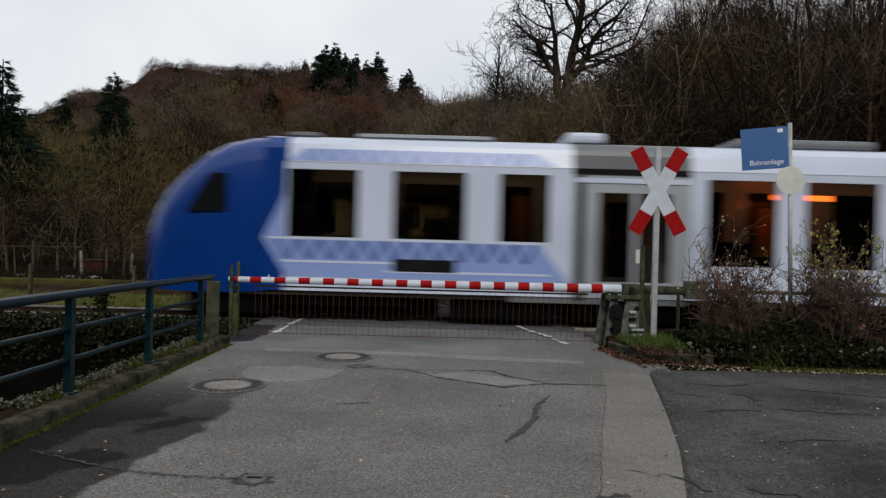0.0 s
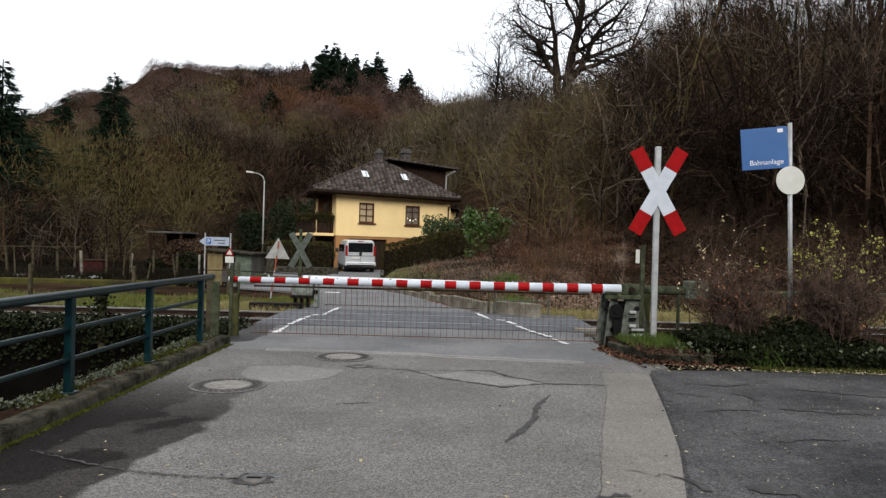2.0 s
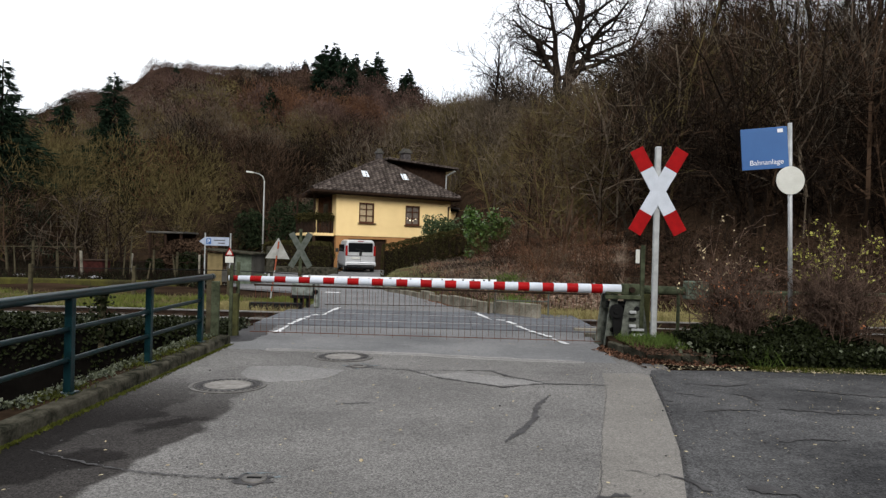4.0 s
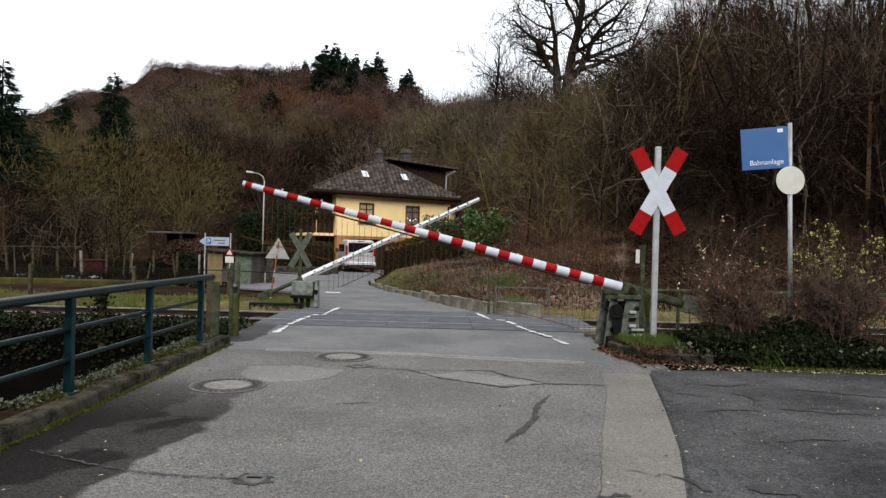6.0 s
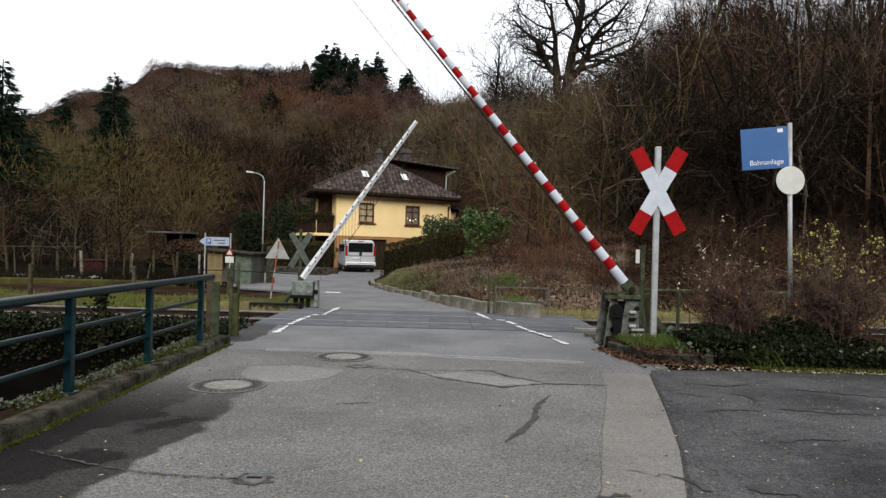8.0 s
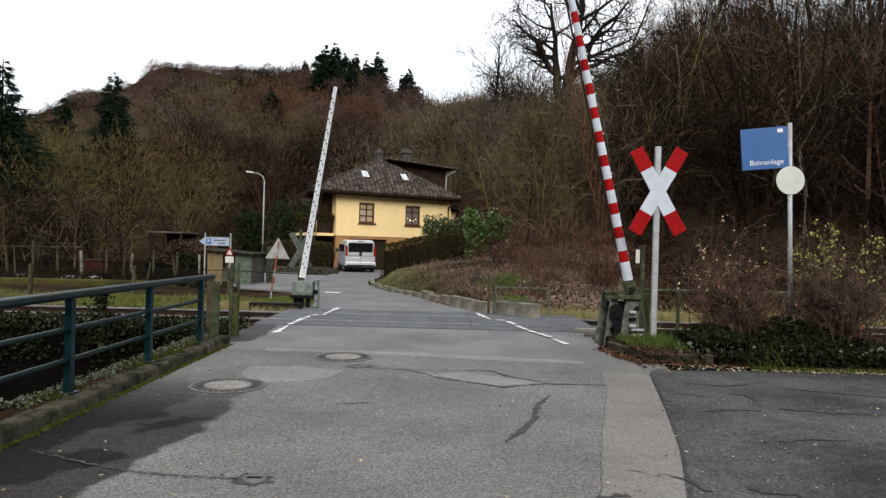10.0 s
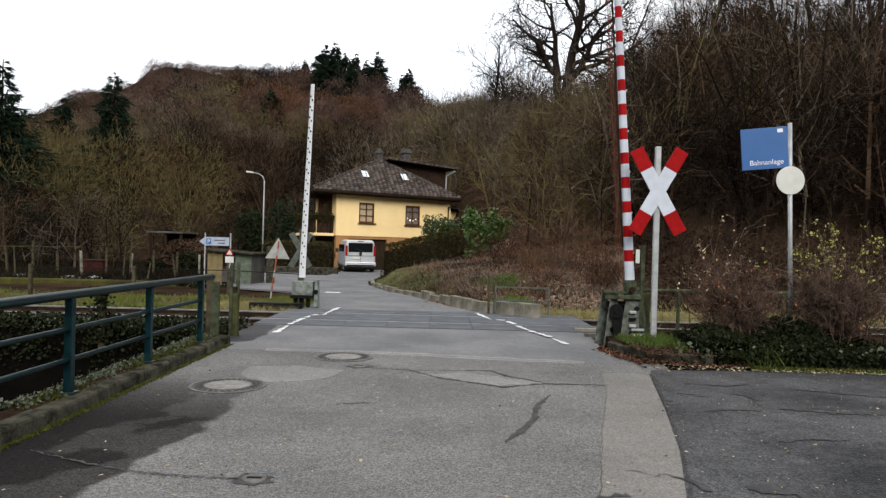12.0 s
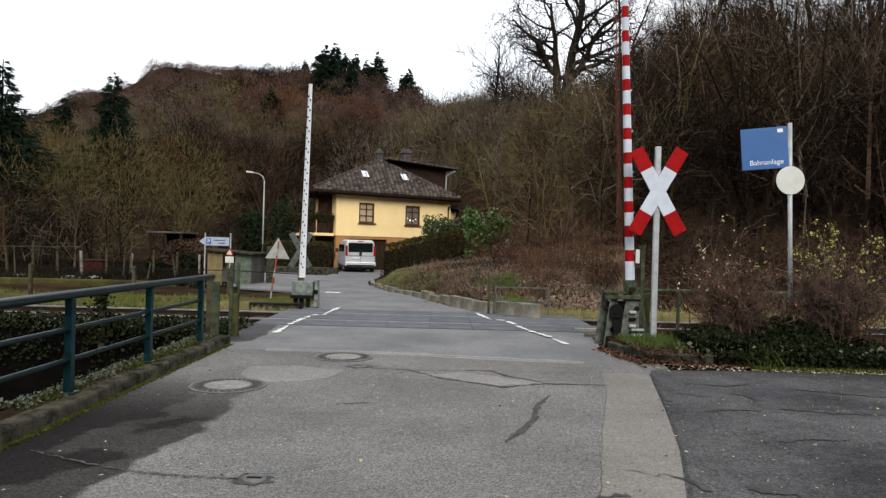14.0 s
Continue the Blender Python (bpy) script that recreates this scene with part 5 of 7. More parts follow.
def build_car(t, m):
    def P(name, bm, material, label="", smooth=False):
        return part(name, bm, M[material], t, label, smooth, m)

    bm = bmesh.new()
    loft(bm, [(0.0, 2.05, 0.9, 0.75), (0.06, 2.25, 1.03, 0.68), (0.2, 2.5, 1.14, 0.62), (0.45, 2.85, 1.24, 0.59), (0.8, 3.22, 1.32, 0.58), (1.25, 3.58, 1.38, 0.58), (1.7, 3.8, 1.4, 0.58), (2.2, 3.92, 1.4, 0.6), (2.55, 3.94, 1.4, 0.62)])
    P("cab", bm, "blue", "deep blue rounded cab end", True)
    for s in (-1, 1):
        bm = bmesh.new()
        prism(bm, [(0.95, 2.25), (1.8, 2.25), (1.8, 3.05), (1.45, 3.05)], s * 1.402 - 0.02, s * 1.402 + 0.02)
        P("cab_side_window", bm, "cab_glass")
        bm = bmesh.new()
        box(bm, (0.03, s * 0.55, 1.86), (0.066, 0.4, 0.13), 0.0)
        P("tail_lamp", bm, "tail_lamp", "glowing red tail lamp")
    bm = bmesh.new()
    loft(bm, [(0.17, 2.5, 0.85, 2.28), (0.42, 2.86, 0.95, 2.4), (0.78, 3.24, 1.0, 2.6), (1.2, 3.58, 1.0, 2.9)])
    P("windscreen", bm, "cab_glass", "", True)
    z0, z1 = 0.66, 3.33
    for s in (-1, 1):
        ya, yb = s * 1.40, s * 1.34
        bm = bmesh.new()
        panel_with_holes(bm, 2.55, 3.0, z0, z1, ya, yb, [])
        box(bm, (2.8, s * 1.37, 3.47), (0.5, 0.07, 0.28))
        P("blue_side", bm, "blue")
        bm = bmesh.new()
        panel_with_holes(bm, 3.0, 8.95, z0, z1, ya, yb, [(a, b, 1.78, 3.18) for a, b in HIGH])
        P("side_wall", bm, "train_white", "white side wall with pale lattice pattern")
        bm = bmesh.new()
        panel_with_holes(bm, 8.95, 11.4, z0, z1, s * 1.385, yb, [(9.5, 10.2, 1.0, 2.85), (10.32, 11.0, 1.0, 2.85)])
        P("door_wall", bm, "train_door", "grey door bay")
        bm = bmesh.new()
        box(bm, (10.17, s * 1.392, 3.28), (2.45, 0.03, 0.12))
        box(bm, (9.12, s * 1.392, 1.9), (0.16, 0.02, 2.6))
        P("door_trim", bm, "black")
        bm = bmesh.new()
        box(bm, (10.2, s * 1.393, 3.1), (2.3, 0.03, 0.1))
        P("door_track", bm, "train_white")
        bm = bmesh.new()
        panel_with_holes(bm, 11.4, CARLEN, z0, z1, ya, yb, [(a, b, 1.38, 3.17) for a, b in LOW])
        P("side_wall", bm, "train_white")
        for a, b, c, d in [(a, b, 1.78, 3.18) for a, b in HIGH] + [(a, b, 1.38, 3.17) for a, b in LOW] + [(9.5, 10.2, 1.0, 2.85), (10.32, 11.0, 1.0, 2.85)]:
            bm = bmesh.new()
            box(bm, ((a + b) / 2, s * 1.365, (c + d) / 2), (b - a, 0.012, d - c))
            o = P("window_pane", bm, "train_glass")
            o.visible_shadow = False
        # pale lattice bands
        bm = bmesh.new()
        prism(bm, [(3.05, 0.95), (2.55, 1.72), (8.3, 1.72), (8.9, 0.95)], s * 1.402, s * 1.406)
        P("pale_band", bm, "train_pale")
        bm = bmesh.new()
        prism(bm, [(2.55, 1.76), (3.0, 2.7), (3.0, 1.76)], s * 1.402, s * 1.406)
        P("pale_wedge", bm, "train_pale")
        bm = bmesh.new()
        for k in range(12):
            x = 2.95 + 0.45 * k
            for sg in (-1, 1):
                box(bm, (x + 0.11 + 0.11 * sg, s * 1.408, 1.52), (0.065, 0.004, 0.44), rot=pose(0, 0, 0, 0, 27 * sg, 0))
        P("lattice", bm, "train_line")
        bm = bmesh.new()
        for za, xa, xb in ((1.745, 2.6, 8.6), (1.27, 2.95, 5.3), (1.1, 5.1, 8.5)):
            box(bm, ((xa + xb) / 2, s * 1.409, za), (xb - xa, 0.006, 0.045))
        P("white_line", bm, "train_white")
        bm = bmesh.new()
        box(bm, (5.9, s * 1.409, 1.23), (1.3, 0.012, 0.26), 0.004)
        P("vent_grille", bm, "black")
        # roof band
        bm = bmesh.new()
        for x0, x1, nm in ((3.05, 8.95, "w"), (11.4, CARLEN, "w")):
            box(bm, ((x0 + x1) / 2, s * 1.355, 3.47), (x1 - x0, 0.06, 0.29), 0.0, pose(0, 0, 0, s * 11, 0, 0))
        P("roof_band", bm, "train_white")
        bm = bmesh.new()
        prism(bm, [(3.06, -0.12), (3.4, 0.14), (8.2, 0.14), (8.6, -0.12)], -0.002, 0.002)
        part("pale_band", bm, M["train_pale"], t, m=m @ pose(0, s * 1.389, 3.475, s * 11, 0, 0))
        bm = bmesh.new()
        for k in range(11):
            x = 3.45 + 0.43 * k
            for sg in (-1, 1):
                box(bm, (x + 0.08 + 0.08 * sg, 0, 0), (0.035, 0.004, 0.27), rot=pose(0, 0, 0, 0, 28 * sg, 0))
        part("lattice", bm, M["train_line"], t, m=m @ pose(0, s * 1.393, 3.475, s * 11, 0, 0))
        bm = bmesh.new()
        box(bm, (10.17, s * 1.37, 3.47), (2.45, 0.07, 0.28))
        P("roof_band", bm, "train_grey")

    def roof(x0, x1, material):
        bm = bmesh.new()
        prof = [(-1.36, 3.6), (-1.33, 3.72), (-1.2, 3.85), (-0.9, 3.92), (0, 3.96), (0.9, 3.92), (1.2, 3.85), (1.33, 3.72), (1.36, 3.6)]
        a = [bm.verts.new((x0, y, z)) for y, z in prof]
        b = [bm.verts.new((x1, y, z)) for y, z in prof]
        for i in range(len(a) - 1):
            bm.faces.new((a[i], b[i], b[i + 1], a[i + 1]))
        box(bm, ((x0 + x1) / 2, 0, 3.58), (x1 - x0, 2.6, 0.06))
        P("roof", bm, material, "", False)

    roof(2.55, 3.05, "blue")
    roof(3.05, 8.95, "train_white")
    roof(8.95, 11.4, "train_grey")
    roof(11.4, CARLEN, "train_white")
    for x0, x1, h, mt in ((4.4, 7.3, 0.1, "train_door"), (8.9, 9.7, 0.24, "train_white"), (2.9, 3.6, 0.1, "train_grey"), (12.5, 15.5, 0.2, "train_grey"), (18, 23, 0.26, "train_door")):
        bm = bmesh.new()
        box(bm, ((x0 + x1) / 2, 0, 3.93 + h / 2), (x1 - x0, 1.9, h), 0.08)
        P("roof_unit", bm, mt)
    bm = bmesh.new()
    box(bm, (CARLEN / 2 + 0.5, 0, 0.62), (CARLEN - 1.2, 2.6, 0.12))
    P("floor", bm, "inside")
    bm = bmesh.new()
    box(bm, (5.8, 0, 1.2), (6.2, 2.6, 0.08))
    P("raised_floor", bm, "inside")
    bm = bmesh.new()
    box(bm, (2.7, 0, 2.0), (0.06, 2.6, 2.7))
    P("bulkhead", bm, "inside")
    for k, x in enumerate([3.5, 4.2, 5.6, 6.3, 7.8, 12.2, 13.0, 14.3, 15.0, 16.4, 17.1, 18.5, 19.2, 20.6, 21.3, 23, 24.6]):
        z = 1.25 if x < 9 else 0.68
        for y in (-0.85, 0.85):
            bm = bmesh.new()
            box(bm, (x, y, z + 0.35), (0.45, 0.9, 0.14), 0.03)
            box(bm, (x + (0.2 if k % 2 else -0.2), y, z + 0.8), (0.12, 0.9, 0.85), 0.04)
            P("seat", bm, "seat_cloth")
    bm = bmesh.new()
    box(bm, (14.55, 0.2, 2.98), (1.35, 0.05, 0.12))
    P("orange_display", bm, "led", "glowing orange passenger display")
    bm = bmesh.new()
    box(bm, (14.6, 1.30, 2.2), (1.2, 0.03, 1.2))
    box(bm, (8.2, 1.30, 2.4), (0.35, 0.03, 1.1))
    box(bm, (10.1, 1.30, 2.2), (0.3, 0.03, 1.3))
    P("wall_lining", bm, "warm_lining", "warm orange wall lining")
    for y in (-0.6, 0.6):
        bm = bmesh.new()
        box(bm, (14.2, y, 3.5), (22.5, 0.1, 0.03))
        P("ceiling_lamp", bm, "lamp_strip", "warm ceiling light strip")
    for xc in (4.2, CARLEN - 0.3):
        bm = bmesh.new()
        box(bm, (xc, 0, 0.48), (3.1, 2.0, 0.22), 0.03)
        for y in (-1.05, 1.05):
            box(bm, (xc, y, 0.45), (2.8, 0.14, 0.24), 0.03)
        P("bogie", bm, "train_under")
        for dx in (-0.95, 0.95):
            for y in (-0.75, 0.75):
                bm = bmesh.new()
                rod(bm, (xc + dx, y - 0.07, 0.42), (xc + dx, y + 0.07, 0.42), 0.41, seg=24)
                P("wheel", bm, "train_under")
    # boxes reach low along the whole car to fill its underside with shadow black
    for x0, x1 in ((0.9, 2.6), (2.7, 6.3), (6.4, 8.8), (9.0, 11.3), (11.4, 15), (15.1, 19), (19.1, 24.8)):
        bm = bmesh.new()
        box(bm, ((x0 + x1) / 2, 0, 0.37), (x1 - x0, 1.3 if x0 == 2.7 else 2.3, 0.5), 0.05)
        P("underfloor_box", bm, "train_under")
    for s in (-1, 1):
        bm = bmesh.new()
        box(bm, (9.5, s * 1.33, 0.59), (3.6, 0.05, 0.13), 0.01)
        P("skirt", bm, "train_grey")


def build_train():
    t = thing("train", pose(-6.29, 15.45, 0.02), "blue and white diesel railcar passing over the crossing", "train")
    build_car(t, Matrix())
    build_car(t, Matrix.Translation((2 * CARLEN + 0.5, 0, 0)) @ Matrix.Rotation(math.pi, 4, "Z"))
    bm = bmesh.new()
    box(bm, (CARLEN + 0.25, 0, 2.0), (0.6, 2.2, 2.7), 0.05)
    part("gangway", bm, M["train_under"], t)
    MOVING.append((t, [(0.0, pose(-6.29, 15.45, 0.02)), (14.0, pose(-6.29 + 23.6 * 14, 15.45, 0.02))]))


build_train()


# ---------- signs ----------
def crossbuck(name, m, arm, width, post_h, centre, face, tip, post_mat, label, back=False):
    t = thing(name, m, label, "crossing sign")
    bm = bmesh.new()
    box(bm, (0, 0, post_h / 2), (0.10, 0.08, post_h), 0.02)
    part("post", bm, M[post_mat], t)
    for s in (-1, 1):
        r = pose(0, -0.06 - 0.004 * (s > 0), centre, 0, 29 * s, 0)
        bm = bmesh.new()
        box(bm, (0, 0, 0), (width, 0.016, arm), 0.003)
        a = part("arm", bm, M[face], t, m=r)
        if not back:
            for q in (-1, 1):
                bm = bmesh.new()
                box(bm, (0, -0.003, q * (arm / 2 - arm * 0.118)), (width + 0.004, 0.018, arm * 0.24), 0.003)
                part("red_end", bm, M[tip], a, "red reflective end")
    return t


crossbuck("crossing_sign", pose(3.64, 11.62, 0.05), 1.61, 0.235, 3.42, 2.65, "white", "red", "galv", "red and white crossbuck sign on a pale square post")
crossbuck("crossing_sign", pose(-4.62, 22.0, -0.18, 0, 0, 14), 1.25, 0.19, 2.3, 1.62, "weathered_back", "red", "green_steel", "grey back of a crossbuck sign beyond the track", True)


def station_sign():
    t = thing("railway_sign", pose(5.73, 11.3, 0.0), "blue railway property sign and round white disc on pole", "sign")
    bm = bmesh.new()
    rod(bm, (0.1, 0, 0.1), (-0.01, 0, 3.87), 0.035, seg=12)
    part("pole", bm, M["galv"], t, smooth=True)
    bm = bmesh.new()
    box(bm, (-0.39, 0, 0), (0.72, 0.025, 0.69), 0.004)
    b = part("board", bm, M["sign_blue"], t, "blue board", m=pose(-0.02, -0.04, 3.47, 0, -4.2, -14))
    bm = bmesh.new()
    box(bm, (-0.14, -0.016, 0.28), (0.085, 0.004, 0.06))
    part("emblem", bm, M["letter"], b)
    cu = bpy.data.curves.new("lettering", "FONT")
    cu.body, cu.size, cu.extrude, cu.align_x = "Bahnanlage", 0.118, 0.002, "CENTER"
    tmp = new("lettering", cu)
    me = bpy.data.meshes.new_from_object(tmp.evaluated_get(bpy.context.evaluated_depsgraph_get()))
    bpy.data.objects.remove(tmp)
    me.materials.clear()
    me.materials.append(M["letter"])
    o = new("lettering", me)
    o.parent, o.matrix_basis = b, pose(-0.37, -0.0155, -0.27, 90, 0, 0)
    bm = bmesh.new()
    rod(bm, (0, -0.055, 2.91), (0, -0.04, 2.91), 0.235, seg=36)
    part("disc", bm, M["sign_white"], t, "plain white disc")


station_sign()


def triangle_sign():
    t = thing("warning_sign", pose(-5.15, 20.4, -0.02, 0, 1.5, 8), "grey back of a triangular warning sign on orange striped post", "sign")
    for k in range(8):
        bm = bmesh.new()
        rod(bm, (0.02 * k, 0, 0.215 * k), (0.02 * k + 0.02, 0, 0.215 * k + 0.215), 0.022, seg=8)
        part("post_band", bm, M["orange_paint" if k % 3 else "sign_back"], t)
    bm = bmesh.new()
    prism(bm, [(-0.36, 1.2), (0.36, 1.2), (0.0, 1.83)], 0.02, 0.035)
    bmesh.ops.translate(bm, verts=bm.verts, vec=(0.14, 0.02, 0))
    part("plate", bm, M["sign_back"], t)


triangle_sign()


def parking_sign():
    t = thing("parking_sign", pose(-8.0, 24.0, -0.1), "white arrow-shaped parking direction sign on two thin poles", "sign")
    for x in (-0.42, 0.48):
        bm = bmesh.new()
        rod(bm, (x, 0, 0), (x, 0, 2.05), 0.025, seg=8)
        part("pole", bm, M["galv"], t)
    bm = bmesh.new()
    prism(bm, [(-0.62, 1.74), (-0.4, 1.6), (0.44, 1.6), (0.44, 1.9), (-0.4, 1.9)], -0.04, -0.025)
    part("board", bm, M["sign_bluish"], t)
    bm = bmesh.new()
    box(bm, (-0.28, -0.043, 1.75), (0.17, 0.006, 0.2), 0.002)
    part("blue_field", bm, M["sign_blue"], t)
    cu = bpy.data.curves.new("letter", "FONT")
    cu.body, cu.size, cu.extrude, cu.align_x = "P", 0.2, 0.001, "CENTER"
    tmp = new("letter", cu)
    me = bpy.data.meshes.new_from_object(tmp.evaluated_get(bpy.context.evaluated_depsgraph_get()))
    bpy.data.objects.remove(tmp)
    me.materials.clear()
    me.materials.append(M["letter"])
    o = new("letter", me)
    o.parent, o.matrix_basis = t, pose(-0.28, -0.0475, 1.68, 90, 0, 0)
    for z, x0, x1 in ((1.79, -0.1, 0.3), (1.69, 0.05, 0.3)):
        bm = bmesh.new()
        box(bm, ((x0 + x1) / 2, -0.043, z), (x1 - x0, 0.004, 0.035))
        part("text_bar", bm, M["shed_metal"], t)
    t = thing("warning_sign", pose(-7.5, 23.9, -0.1), "small triangular warning sign with plate on thin pole", "sign")
    bm = bmesh.new()
    rod(bm, (0, 0, 0), (0, 0, 1.55), 0.022, seg=8)
    part("pole", bm, M["galv"], t)
    bm = bmesh.new()
    prism(bm, [(-0.15, 1.27), (0.15, 1.27), (0, 1.55)], -0.05, -0.035)
    part("plate", bm, M["red"], t)
    bm = bmesh.new()
    prism(bm, [(-0.1, 1.3), (0.1, 1.3), (0, 1.48)], -0.056, -0.05)
    part("plate_face", bm, M["sign_white"], t)
    bm = bmesh.new()
    box(bm, (0, -0.045, 1.12), (0.3, 0.012, 0.22), 0.003)
    part("sub_plate", bm, M["sign_white"], t)


parking_sign()


def street_lamp():
    x, y = -12.76, 48.0
    t = thing("street_lamp", pose(x, y, float(height(x, y))), "tall curved grey street lamp behind the garden", "street lamp")
    z = 6.0 - float(height(x, y))
    bm = bmesh.new()
    rod(bm, (0, 0, 0), (0, 0, z), 0.06, 0.045, 10)
    for a, b in (((0, 0, z), (-0.12, 0, z + 0.33)), ((-0.12, 0, z + 0.33), (-0.38, 0, z + 0.5)), ((-0.38, 0, z + 0.5), (-0.8, 0, z + 0.6))):
        rod(bm, a, b, 0.042, 0.038, 8)
    part("pole", bm, M["sign_back"], t, smooth=True)
    bm = bmesh.new()
    box(bm, (-1.02, 0, z + 0.61), (0.52, 0.22, 0.12), 0.04, pose(0, 0, 0, 0, 6, 0))
    part("lamp_head", bm, M["sign_white"], t)


street_lamp()


# ---------- house ----------
def build_house():
    t = thing("house", pose(-7.3, 46.0, 0.0, 0, 0, 30), "yellow hillside house with brown tiled hip roof and garage", "house")

    def P(name, bm, material, label="", parent=None, m=None, smooth=False):
        return part(name, bm, M[material], parent or t, label, smooth, m)

    W, D, ZB, ZT = 9.0, 4.4, 2.27, 5.2
    wins = [(1.67, 2.81, 3.2, 4.6), (5.25, 6.43, 3.17, 4.58)]
    bm = bmesh.new()
    panel_with_holes(bm, 0, W, ZB, ZT, 0, 0.3, wins)
    P("front_wall", bm, "yellow_wall", "pale yellow rendered upper wall")
    bm = bmesh.new()
    panel_with_holes(bm, 0.05, W, -0.6, ZB, 0.05, 0.33, [(0.95, 3.85, -0.6, 2.08)])
    P("base_wall", bm, "brown_wall", "brown rendered garage wall")
    bm = bmesh.new()
    box(bm, (0.15, 0.55, (ZB + ZT) / 2), (0.3, 0.5, ZT - ZB))
    box(bm, (0.15, D - 0.3, (ZB + ZT) / 2), (0.3, 0.7, ZT - ZB))
    box(bm, (W - 0.15, D / 2 + 0.17, (ZT - 0.6) / 2), (0.3, D - 0.3, ZT + 0.6))
    box(bm, (W / 2, D + 0.1, ZT / 2), (W - 0.6, 0.2, ZT + 0.6))
    P("side_wall", bm, "yellow_wall")
    for k in range(9):
        bm = bmesh.new()
        box(bm, (0.15, 0.97 + 0.315 * k, (ZB + ZT) / 2), (0.28, 0.305, ZT - ZB), 0.008)
        P("cladding_board", bm, "gallery_wood")
    for y in (1.9,):
        bm = bmesh.new()
        box(bm, (-0.02, y, 3.55), (0.06, 1.1, 2.2), 0.01)
        d = P("gallery_door", bm, "window_wood", "brown glazed gallery door")
        bm = bmesh.new()
        box(bm, (-0.055, y, 3.7), (0.02, 0.85, 1.6), 0.004)
        part("pane", bm, M["window_glass"], d)
    # flat wall in dark timber colour replaces the shaded void below the balcony
    bm = bmesh.new()
    box(bm, (0.2, D / 2 + 0.2, 0.9), (0.3, D - 0.4, 2.8))
    P("base_side_wall", bm, "soffit", "base wall coloured dark for the shaded void under the balcony")
    # garage door of dark boards
    for k in range(8):
        bm = bmesh.new()
        box(bm, (1.13 + 0.3625 * k, 0.25, 0.75), (0.353, 0.04, 2.7), 0.008)
        P("garage_board", bm, "soffit")
    for k, (a, b, c, d) in enumerate(wins):
        w = new("window")
        w.parent = t
        bm = bmesh.new()
        for x in (a + 0.05, b - 0.05):
            box(bm, (x, 0.08, (c + d) / 2), (0.1, 0.1, d - c), 0.008)
        for z in (c + 0.05, d - 0.05):
            box(bm, ((a + b) / 2, 0.08, z), (b - a - 0.2, 0.1, 0.1), 0.008)
        box(bm, ((a + b) / 2, 0.08, (c + d) / 2), (0.07, 0.07, d - c - 0.2))
        for z in (c + (d - c) * 0.36, c + (d - c) * 0.68):
            box(bm, ((a + b) / 2, 0.085, z), (b - a - 0.2, 0.05, 0.05))
        P("window_frame", bm, "window_wood", "", w)
        bm = bmesh.new()
        box(bm, ((a + b) / 2, 0.13, (c + d) / 2), (b - a - 0.1, 0.02, d - c - 0.1))
        P("pane", bm, "curtain" if k == 0 else "dim_curtain", "pane with closed pale blind" if k == 0 else "pane with a dim curtain behind it", w)
        bm = bmesh.new()
        box(bm, ((a + b) / 2, -0.06, c - 0.03), (b - a + 0.2, 0.2, 0.05), 0.01)
        P("sill", bm, "window_wood", "", w)
        if k:
            for j, (dx, dz) in enumerate(((0.22, 0.5), (0.42, 0.36), (0.64, 0.33), (0.88, 0.48))):
                bm = bmesh.new()
                bmesh.ops.create_icosphere(bm, subdivisions=2, radius=0.06)
                bmesh.ops.scale(bm, vec=(1, 0.4, 1), verts=bm.verts)
                bmesh.ops.translate(bm, vec=(a + dx, 0.1, c + dz), verts=bm.verts)
                P("star_lamp", bm, "lamp_glow", "small glowing window star", w)
    # hip roof: apex over the front part, ridge to the back
    o, ez = 0.65, 5.3
    A, B = Vector((-1.98, -o, ez)), Vector((W + 0.45, -o, ez))
    C, Dk = Vector((W + 0.45, D + 0.7, ez)), Vector((-0.75, D + 0.7, ez))
    R0, R1 = Vector((4.17, 2.3, 7.95)), Vector((4.17, 2.7, 7.95))

    def slope(p, q, tops, name):
        bm = bmesh.new()
        vs = [bm.verts.new(v) for v in (p, q, *tops)]
        f = bm.faces.new(vs)
        r = bmesh.ops.extrude_face_region(bm, geom=[f])
        bmesh.ops.translate(bm, verts=[v for v in r["geom"] if isinstance(v, bmesh.types.BMVert)], vec=(0, 0, -0.12))
        bmesh.ops.recalc_face_normals(bm, faces=bm.faces)
        return P(name, bm, "tile")

    roof = slope(A, B, (R0,), "roof_front")
    slope(B, C, (R1, R0), "roof_side")
    slope(C, Dk, (R1,), "roof_back")
    slope(Dk, A, (R0, R1), "roof_side")
    # tiles of the front slope
    up = (R0 - (A + B) / 2)
    n_rows = 18
    ax = (B - A).normalized()
    tilt = math.atan2(R0.z - ez, R0.y + o)
    bm = bmesh.new()
    prof = [(-0.16, 0.0), (-0.1, -0.012), (-0.02, 0.0), (0.03, 0.05), (0.08, 0.075), (0.13, 0.055), (0.165, 0.0)]
    low, top = [bm.verts.new((px_, -0.18, pz + 0.025)) for px_, pz in prof], [bm.verts.new((px_, 0.18, pz - 0.005)) for px_, pz in prof]
    base = [bm.verts.new((px_, -0.18, -0.03)) for px_, pz in prof]
    for i in range(len(prof) - 1):
        bm.faces.new((low[i], low[i + 1], top[i + 1], top[i]))
        bm.faces.new((base[i], base[i + 1], low[i + 1], low[i]))
    tile = finish("tile", bm, M["tile"])
    rnd = random.Random(9)
